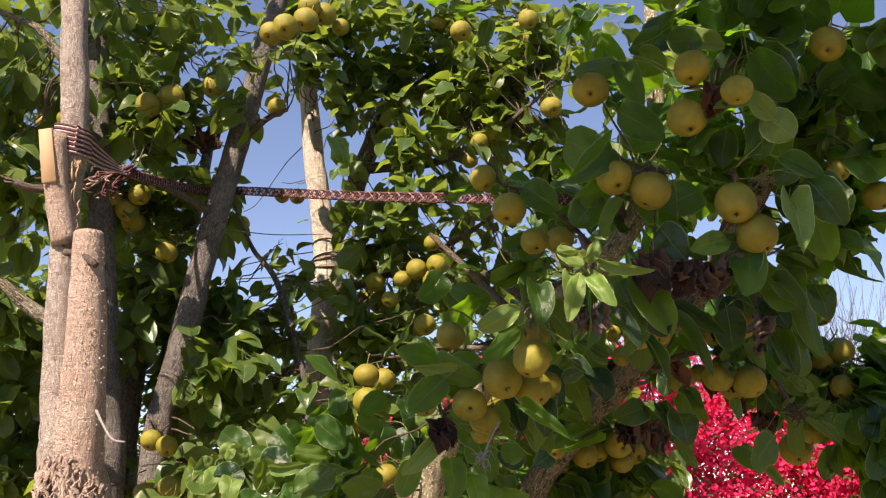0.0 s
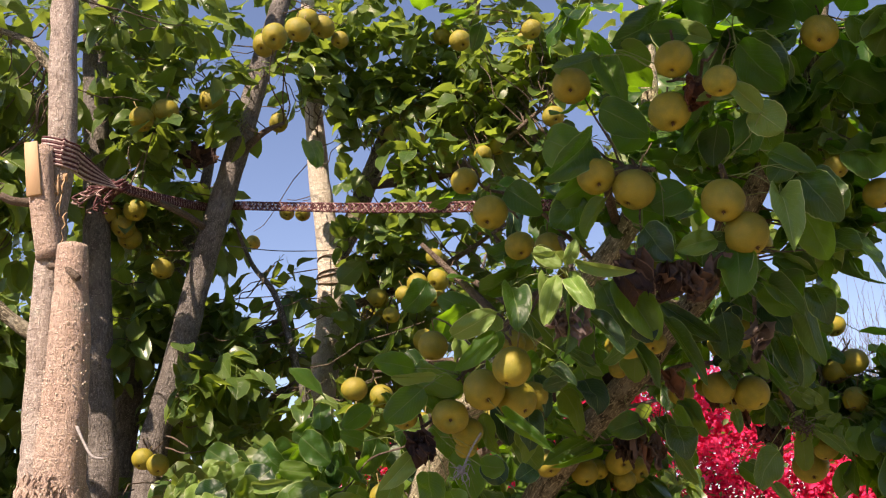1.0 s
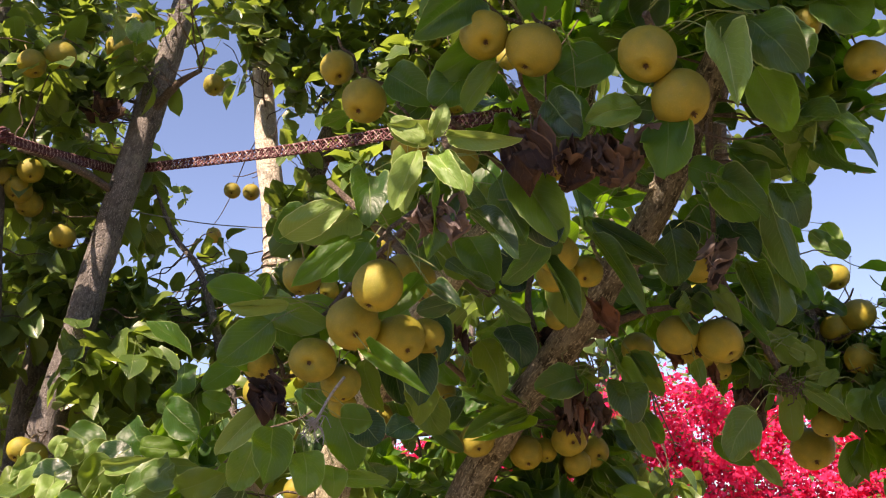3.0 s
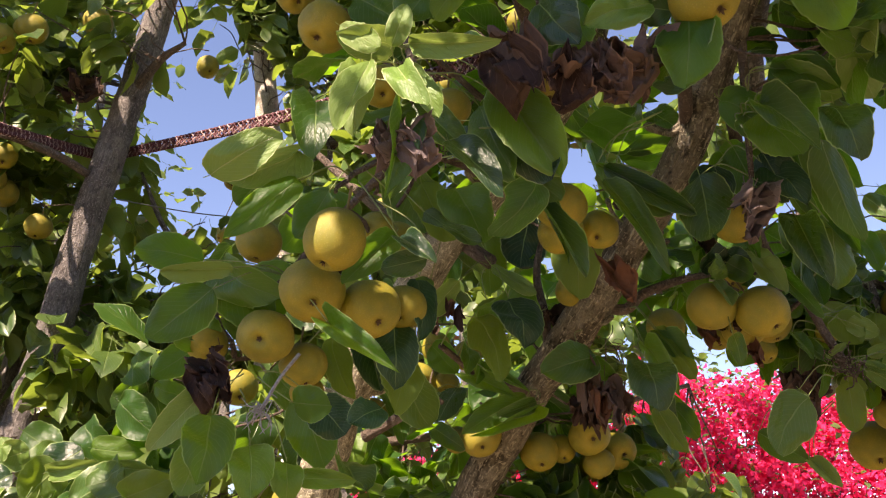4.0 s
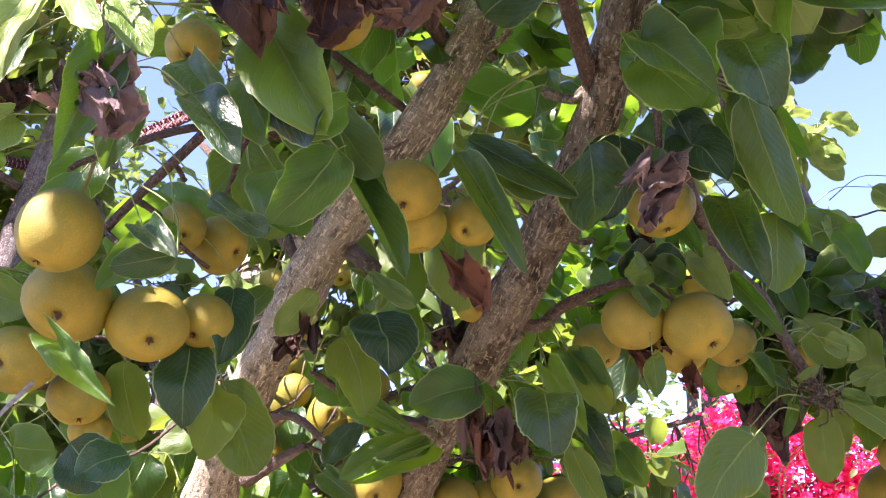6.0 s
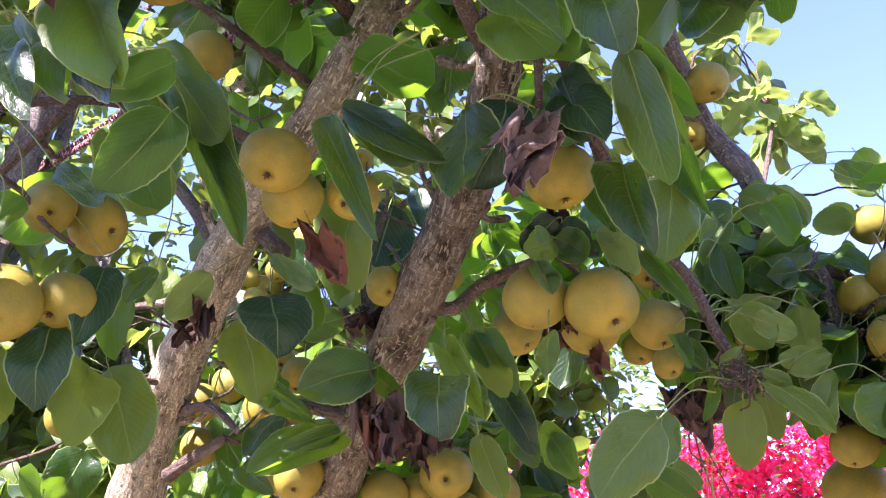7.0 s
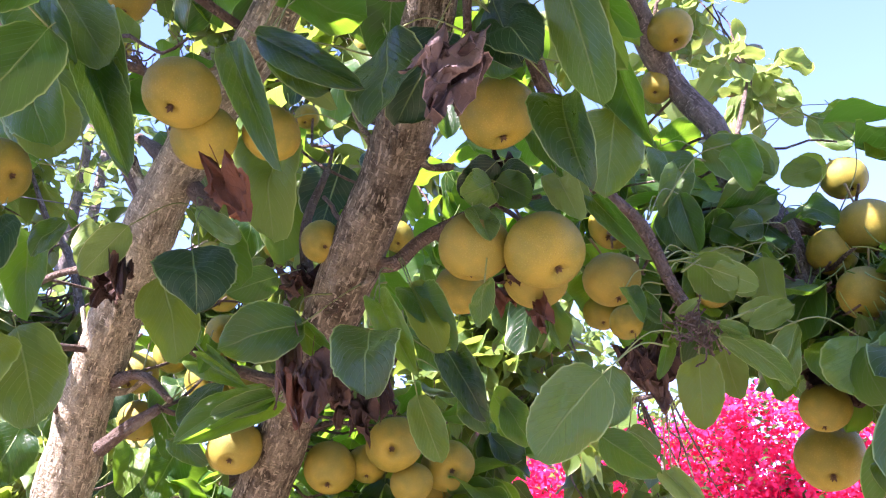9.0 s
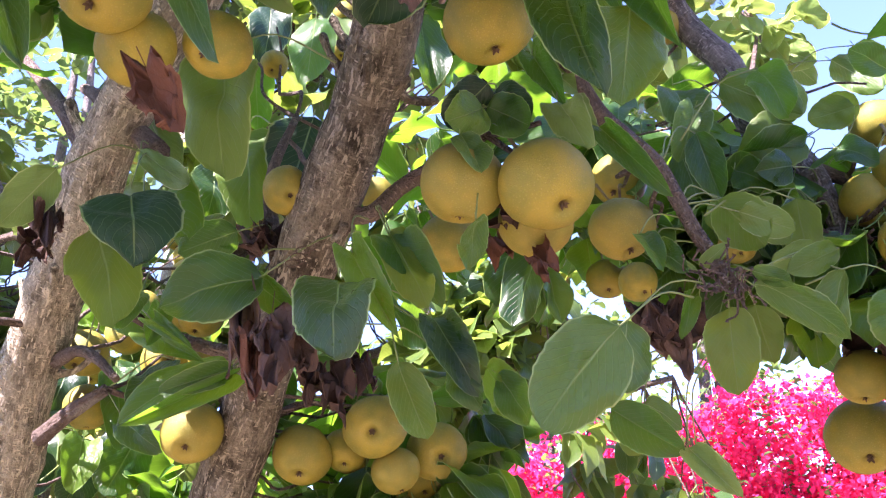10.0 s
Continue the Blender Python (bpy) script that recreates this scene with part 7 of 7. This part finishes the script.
strap = anchor("strap", -0.80, 1.97, 2.42, "dark red and white braided cord strap tied between the trees", "strap")
red, white = bmesh.new(), bmesh.new()
KNOT = (-0.765, 2.22, 2.425)
braid(red, white, [KNOT, (-0.70, 2.40, 2.455), (-0.635, 2.552, 2.487), (-0.57, 2.552, 2.49), (-0.13, 2.205, 2.345), (0.31, 1.85, 2.21), (0.345, 1.85, 2.20)], 0.023, 54, 9, 0.0018, 700)
tagged(part("band", red, CORD_RED, strap, "dark red braided cords with pale flecks"), kind="stuff")
tagged(part("band_cord", white, CORD_WHITE, strap, "pale pinkish cords woven through the band"), kind="stuff")
for k in range(12):
    bm = bmesh.new()
    z = 2.448 - 0.0054 * k
    ring = [(-0.813 + 0.040 * math.cos(w), 2.0 + 0.040 * math.sin(w), z - 0.012 * math.sin(w + 2.2), 0.0024) for w in np.linspace(0, 2 * math.pi, 17)]
    tube(bm, ring, 6, 2)
    part("coil", bm, CORD_PALE if k % 2 == 1 else CORD_RED, strap)
for k in range(10):
    bm = bmesh.new()
    z = 2.446 - 0.006 * k
    tube(bm, [(-0.79, 1.963 - 0.001 * k, z - 0.006, 0.0023), (-0.775, 2.05, z - 0.014, 0.0023), (KNOT[0] + 0.0025 * (k - 5), KNOT[1], KNOT[2] + 0.002 * (5 - k), 0.0023)], 6, 5)
    part("lashing", bm, CORD_PALE if k % 2 == 1 else CORD_RED, strap)
rng_knot = random.Random(8)
for k in range(30):
    bm = bmesh.new()
    e = Vector((rng_knot.uniform(-0.105, -0.01), rng_knot.uniform(-0.03, 0.03), rng_knot.uniform(-0.06, 0.012)))
    s = Vector((rng_knot.uniform(-0.02, 0.03), rng_knot.uniform(-0.015, 0.015), rng_knot.uniform(-0.012, 0.012)))
    p = Vector(KNOT)
    m = p + (s + e) * 0.5 + Vector((rng_knot.uniform(-0.01, 0.01), 0, rng_knot.uniform(-0.005, 0.015)))
    tube(bm, [(*(p + s), 0.003), (*m, 0.003), (*(p + e), 0.0026), (*(p + e + Vector((0.012, 0, -0.008))), 0.0024)], 5, 4)
    part("tassel_cord", bm, CORD_WHITE if k % 4 == 0 else CORD_RED, strap)
bm = bmesh.new()
for k in range(3):
    tube(bm, [(KNOT[0] + 0.016 * math.cos(w), KNOT[1] + 0.014 * math.sin(w), KNOT[2] + 0.008 * (k - 1) + 0.006 * math.sin(2 * w + k), 0.0055) for w in np.linspace(0, 2 * math.pi, 13)], 6, 2)
part("knot", bm, CORD_RED, strap, "bunched dark red knot")

# ---- wire round the pale trunk ----
wire = anchor("tie_wire", -0.37, 3.08, 2.44, "rusty tie wire wound round the pale trunk", "wire")
for k, z in enumerate((2.40, 2.425, 2.43, 2.475)):
    bm = bmesh.new()
    tube(bm, [(-0.366 + 0.047 * math.cos(w), 3.08 + 0.047 * math.sin(w), z + 0.012 * math.sin(w + k), 0.0026) for w in np.linspace(0, 2 * math.pi, 17)], 5, 2)
    part("turn", bm, WIRE, wire)
bm = bmesh.new()
tube(bm, [(-0.33, 3.04, 2.47, 0.002), (-0.27, 3.03, 2.49, 0.002), (-0.2, 3.03, 2.52, 0.0018)], 5, 4)
part("loose_end", bm, WIRE, wire)
bm = bmesh.new()
tube(bm, [(-0.37, 3.03, 2.50, 0.0016), (-0.49, 2.78, 2.425, 0.0016), (-0.61, 2.53, 2.37, 0.0016)], 5, 6)
part("stay", bm, CABLE, wire, "thin grey stay wire to the next limb")

# ---- withered leaves and dry bits ----
def wither(x, y, z, spread, count, kind, size, seed):
    """A bunch of hanging withered leaves below (x, y, z)."""
    rng = random.Random(seed)
    for k in range(count):
        b = Vector((x + rng.uniform(-spread, spread), y + rng.uniform(-spread, spread) * 0.6, z + rng.uniform(-0.01, 0.01)))
        t = b + Vector((rng.uniform(-0.35, 0.35), rng.uniform(-0.3, 0.2), -1)).normalized() * size * rng.uniform(0.7, 1.1)
        n = Vector((rng.uniform(-1, 1), -1, rng.uniform(-0.3, 0.3)))
        leaf(pear_tree, kind, rng.randrange(6), *b, *t, *n, size * rng.uniform(0.55, 0.95))


wither(0.248, 1.445, 1.889, 0.011, 8, "papery", 0.036, 1)
wither(0.385, 1.45, 1.975, 0.025, 4, "dead", 0.058, 2)
wither(0.455, 1.46, 1.965, 0.02, 4, "dead", 0.056, 3)
wither(0.605, 1.715, 1.925, 0.010, 3, "papery", 0.054, 4)
leaf(pear_tree, "rust", 4, 0.434, 1.700, 1.846, 0.462, 1.688, 1.794, 0.30, -0.90, -0.30, 0.025)
wither(0.445, 1.37, 2.225, 0.010, 3, "rust", 0.05, 8)
wither(0.60, 1.92, 1.855, 0.015, 3, "dead", 0.04, 9)
wither(0.72, 2.03, 1.785, 0.025, 4, "dead", 0.04, 10)
wither(0.03, 1.63, 1.74, 0.016, 3, "dead", 0.046, 11)
wither(0.36, 2.02, 1.89, 0.015, 3, "dead", 0.036, 12)
wither(0.22, 1.90, 1.86, 0.006, 2, "dead", 0.040, 13)
wither(-0.63, 2.42, 2.60, 0.02, 4, "dead", 0.065, 14)
wither(0.89, 2.24, 1.80, 0.03, 3, "dead", 0.05, 15)
leaf(pear_tree, "dead", 0, 0.400, 1.900, 1.765, 0.423, 1.875, 1.700, 0.44, -0.90, -0.04, 0.021)
leaf(pear_tree, "rust", 1, 0.419, 1.885, 1.754, 0.429, 1.880, 1.710, 0.53, -0.84, 0.11, 0.019)
leaf(pear_tree, "dead", 2, 0.435, 1.880, 1.752, 0.441, 1.864, 1.696, 0.59, -0.81, -0.02, 0.024)
leaf(pear_tree, "dead", 3, 0.444, 1.885, 1.747, 0.444, 1.883, 1.707, 0.58, -0.81, -0.07, 0.022)
leaf(pear_tree, "dead", 4, 0.448, 1.900, 1.746, 0.461, 1.891, 1.713, -0.05, -0.99, 0.13, 0.021)
leaf(pear_tree, "rust", 5, 0.415, 1.885, 1.741, 0.430, 1.871, 1.695, 0.58, -0.80, 0.13, 0.016)
leaf(pear_tree, "dead", 1, 0.401, 2.050, 1.771, 0.399, 2.043, 1.731, 0.35, -0.91, 0.22, 0.021)
leaf(pear_tree, "dead", 2, 0.419, 2.060, 1.772, 0.424, 2.035, 1.722, 0.12, -0.99, -0.08, 0.023)
leaf(pear_tree, "dead", 3, 0.430, 2.080, 1.777, 0.438, 2.065, 1.741, 0.62, -0.77, -0.15, 0.022)
leaf(pear_tree, "dead", 0, 0.404, 2.070, 1.750, 0.424, 2.049, 1.715, 0.64, -0.77, -0.06, 0.021)
leaf(pear_tree, "rust", 2, 0.625, 1.930, 1.803, 0.630, 1.911, 1.769, -0.06, -0.97, -0.23, 0.016)
leaf(pear_tree, "rust", 3, 0.582, 1.990, 1.843, 0.585, 1.978, 1.813, 0.04, -0.98, -0.19, 0.021)
leaf(pear_tree, "dead", 4, 0.580, 1.980, 1.974, 0.596, 1.962, 1.930, 0.51, -0.83, -0.24, 0.019)
leaf(pear_tree, "dead", 1, 0.223, 1.880, 1.871, 0.261, 1.852, 1.824, 0.78, -0.61, 0.09, 0.018)
leaf(pear_tree, "dead", 5, 0.716, 2.050, 1.779, 0.722, 2.030, 1.725, -0.31, -0.94, 0.12, 0.021)
rng_fibre = random.Random(12)
tuft = anchor("dry_tuft", 0.090, 1.59, 1.680, "tuft of pale dry fibres hanging on a twig", "dry tuft")
bm = bmesh.new()
tube(bm, [(0.120, 1.61, 1.738, 0.002), (0.104, 1.60, 1.712, 0.0018), (0.090, 1.59, 1.680, 0.0018)], 5, 4)
part("stem", bm, FIBRE, tuft)
for k in range(30):
    bm = bmesh.new()
    a = Vector((0.090 + rng_fibre.uniform(-0.006, 0.006), 1.59, 1.680 + rng_fibre.uniform(-0.008, 0.008)))
    c = a + Vector((rng_fibre.uniform(-0.018, 0.018), rng_fibre.uniform(-0.008, 0.008), rng_fibre.uniform(-0.028, 0.008)))
    m = (a + c) / 2 + Vector((rng_fibre.uniform(-0.009, 0.009), 0, rng_fibre.uniform(-0.008, 0.009)))
    tube(bm, [(*a, 0.0006), (*m, 0.0006), (*c, 0.0004)], 4, 4)
    part("fibre", bm, FIBRE, tuft)


def dry_spur(x, y, z, count, seed):
    """A tangle of short dried fruit stalks on an old spur."""
    rng = random.Random(seed)
    ob = anchor("dry_spur", x, y, z, "tangle of dried brown fruit stalks on an old spur", "dry spur", "dried spurs")
    for k in range(count):
        bm = bmesh.new()
        a = Vector((x + rng.uniform(-0.012, 0.012), y + rng.uniform(-0.008, 0.008), z + rng.uniform(-0.008, 0.008)))
        d = Vector((rng.gauss(0, 1), rng.gauss(0, 0.7), rng.gauss(-0.1, 0.8))).normalized() * rng.uniform(0.010, 0.026)
        c = a + d
        m = (a + c) / 2 + Vector((rng.uniform(-0.005, 0.005), 0, rng.uniform(-0.005, 0.005)))
        tube(bm, [(*a, 0.0009), (*m, 0.0008), (*(c - d * 0.1), 0.0009), (*c, 0.0018)], 5, 3, 0.3, k)
        part("dried_stalk", bm, BARK_TWIG, ob)
    return ob


dry_spur(0.761, 1.980, 1.776, 34, 3)
dry_spur(0.743, 1.990, 1.793, 18, 4)
dry_spur(-0.043, 2.070, 1.915, 16, 5)
dry_spur(0.236, 1.860, 2.079, 12, 6)
tendril = anchor("tendril", 0.444, 1.890, 1.796, "thin dark curled dry tendril on the limb", "tendril")
bm = bmesh.new()
tube(bm, [(0.444 + 0.007 * math.cos(w) + 0.0008 * w, 1.890 - 0.002 * w / 6, 1.796 + 0.004 * math.sin(w) + 0.0006 * w, 0.0005) for w in np.linspace(0, 19, 40)], 5, 2)
part("coil", bm, WIRE, tendril)

# ---- bougainvillea and the planting behind ----
def bougainvillea():
    rng = random.Random(77)
    ob = anchor("bougainvillea", 1.0, 5.2, 0, "large bougainvillea bush covered in crimson-pink bracts", "bush")
    bracts, greens = [], []
    kinds = [blade(200 + i, 2, 2, rng.uniform(15, 45), rng.uniform(0, 60), 0.08, 0, -0.1, 0) for i in range(5)]
    green = [blade(220 + i, 2, 3, rng.uniform(10, 35), rng.uniform(0, 60), 0.06, 0, 0.05, 0) for i in range(4)]
    stems = bmesh.new()
    for k in range(8500):
        u = rng.uniform(-0.6, 2.9)
        top = 2.42 - 0.20 * abs(u - 1.1) ** 1.4 + 0.10 * noise.noise(Vector((u * 2.5, 3, 0)))
        s = rng.random() ** 0.6
        z = 0.5 + (top - 0.5) * s
        if z < 1.35 and rng.random() < 0.85:
            continue
        depth = 0.45 * math.sqrt(max(0.05, 1 - ((z - 1.2) / (top - 1.0 + 0.15)) ** 2)) if z > 1.2 else 0.5
        c = Vector((u, 5.25 - depth + rng.uniform(0, 0.5), z + rng.uniform(-0.05, 0.07)))
        if rng.random() < 0.012:
            c.z += rng.uniform(0.05, 0.2)
            tube(stems, [(u, 5.25, c.z - 0.4, 0.003), (u + 0.02, 5.2, c.z - 0.15, 0.0025), (*c, 0.0015)], 4, 3)
        if noise.noise(c * 7.0) < (-0.30 if z < top - 0.22 else -0.05) and rng.random() < 0.8:
            continue
        for _ in range(rng.randint(13, 21)):
            p = c + Vector((rng.gauss(0, 0.030), rng.gauss(0, 0.030), rng.gauss(0, 0.030)))
            d = Vector((rng.gauss(0, 1), rng.gauss(0, 1), rng.gauss(0, 1)))
            n = Vector((rng.gauss(0, 1), rng.gauss(0, 1) - 0.6, rng.gauss(0, 1) + 0.5))
            size = rng.uniform(0.019, 0.034)
            bracts.append((leaf_pose(p, d, n, size, size * 0.85), rng.randrange(5)))
        if rng.random() < 0.5:
            for _ in range(rng.randint(2, 5)):
                p = c + Vector((rng.gauss(0, 0.07), rng.gauss(0, 0.06), rng.gauss(0, 0.07)))
                size = rng.uniform(0.03, 0.05)
                greens.append((leaf_pose(p, (rng.gauss(0, 1), rng.gauss(0, 1), -0.3), (rng.gauss(0, 0.5), -0.4, 1), size, size * 0.6), rng.randrange(4)))
    for k in range(9):
        u = -0.4 + 0.4 * k
        tube(stems, [(1.0 + 0.2 * (u - 1), 5.25, 0.0, 0.02), (u, 5.3, 0.9, 0.014), (u + rng.uniform(-0.1, 0.1), 5.25, 1.9, 0.006)], 6, 4)
    tagged(part("framework", stems, BARK_TWIG, ob, "thin brown thorny stems"), kind="stuff")
    leaf_mass("blossom", bracts, kinds, BRACT, ob, "crimson-pink papery bracts")
    leaf_mass("greenery", greens, green, LEAF_FAR, ob, "small bright green leaves")


bougainvillea()


def shrub(name, label, x, y, rx, ry, z0, z1, clumps, size, seed, mat):
    """A far hedge or tree crown of small clumps on thin stems."""
    rng = random.Random(seed)
    ob = anchor(name, x, y, 0, label, "hedge" if z0 < 1 else "tree")
    stems, leaves = bmesh.new(), []
    for k in range(7):
        u = x + rx * rng.uniform(-0.7, 0.7)
        tube(stems, [(x + (u - x) * 0.3, y, 0, 0.05), (u, y, (z0 + z1) / 2, 0.03), (u + rng.uniform(-0.2, 0.2), y, z1 * 0.95, 0.008)], 6, 4, 0.1)
    for k in range(clumps):
        d = Vector((rng.gauss(0, 1), rng.gauss(0, 1), rng.gauss(0, 1))).normalized() * rng.random() ** 0.35
        c = Vector((x + d.x * rx, y + d.y * ry, (z0 + z1) / 2 + d.z * (z1 - z0) / 2))
        c.z += 0.25 * noise.noise(c * 1.7)
        for _ in range(rng.randint(7, 12)):
            p = c + Vector((rng.gauss(0, size), rng.gauss(0, size), rng.gauss(0, size)))
            leaves.append((leaf_pose(p, (rng.gauss(0, 1), rng.gauss(0, 1), -0.4), (rng.gauss(0, 0.6), -0.3, 1), size * rng.uniform(0.8, 1.2), size * 0.6), rng.randrange(8)))
    tagged(part("framework", stems, BARK_DARK, ob), kind="stuff")
    leaf_mass("foliage", leaves, FAR_KINDS, mat, ob)


# hedge added for the bush's dark inside, so no bright sky shows through
shrub("hedge", "dense dark green hedge added to close gaps in the bougainvillea", 1.9, 5.75, 2.6, 0.25, 0.0, 2.15, 520, 0.075, 64, LEAF_FAR)
shrub("hedge", "sunlit light green hedge behind the trees", -2.6, 5.6, 2.4, 0.6, 0.0, 2.5, 420, 0.075, 61, LEAF_FAR)
shrub("boundary_tree", "tall leafy tree beyond the pear trees", -2.3, 4.3, 1.1, 0.6, 1.2, 4.8, 330, 0.085, 63, LEAF_FAR)
shrub("orchard_tree", "low sunlit pear tree in the row behind", -0.95, 4.5, 0.9, 0.4, 1.1, 2.15, 150, 0.075, 65, LEAF_FAR)
shrub("garden_tree", "sunlit young tree with light green leaves", 0.1, 5.9, 1.2, 0.6, 1.6, 3.6, 240, 0.075, 62, LEAF_FAR)

# leafy rows added out of view to block low sky light
shrub("unseen_tree_row", "unseen row of leafy trees added behind the camera to cut sky light", 0.6, -5.4, 5.5, 0.7, 0.4, 3.2, 900, 0.12, 66, LEAF_BACK)
shrub("unseen_tree_row", "unseen row of leafy trees added to the right to cut sky light", 6.2, 1.0, 0.8, 4.0, 0.3, 3.6, 520, 0.12, 67, LEAF_BACK)


def bare_shrub():
    """A far leafless shrub of fine reddish twigs."""
    rng = random.Random(83)
    x, y, top = 3.90, 9.0, 4.01
    ob = anchor("bare_shrub", x, y, 0, "leafless reddish-brown twiggy shrub far behind", "shrub")
    for k in range(7):
        bm = bmesh.new()
        a = Vector((x + rng.uniform(-0.15, 0.15), y, 0))
        c = a + Vector((rng.uniform(-0.5, 0.5), rng.uniform(-0.3, 0.3), top * rng.uniform(0.55, 0.7)))
        tube(bm, shoot(rng, a, c, 0.03, 0.015, 0.0), 6, 3, 0.1, k)
        for _ in range(120):
            s = a.lerp(c, rng.uniform(0.5, 1.0))
            e = s + Vector((rng.gauss(0, 0.4), rng.gauss(0, 0.2), rng.uniform(0.1, top * 0.42)))
            e.z = min(e.z, top + 0.1 * rng.random())
            tube(bm, shoot(rng, s, e, 0.0035, 0.0015, 0.0), 3, 1, 0.1, k)
        part("stem", bm, BARK_TWIG, ob)


bare_shrub()
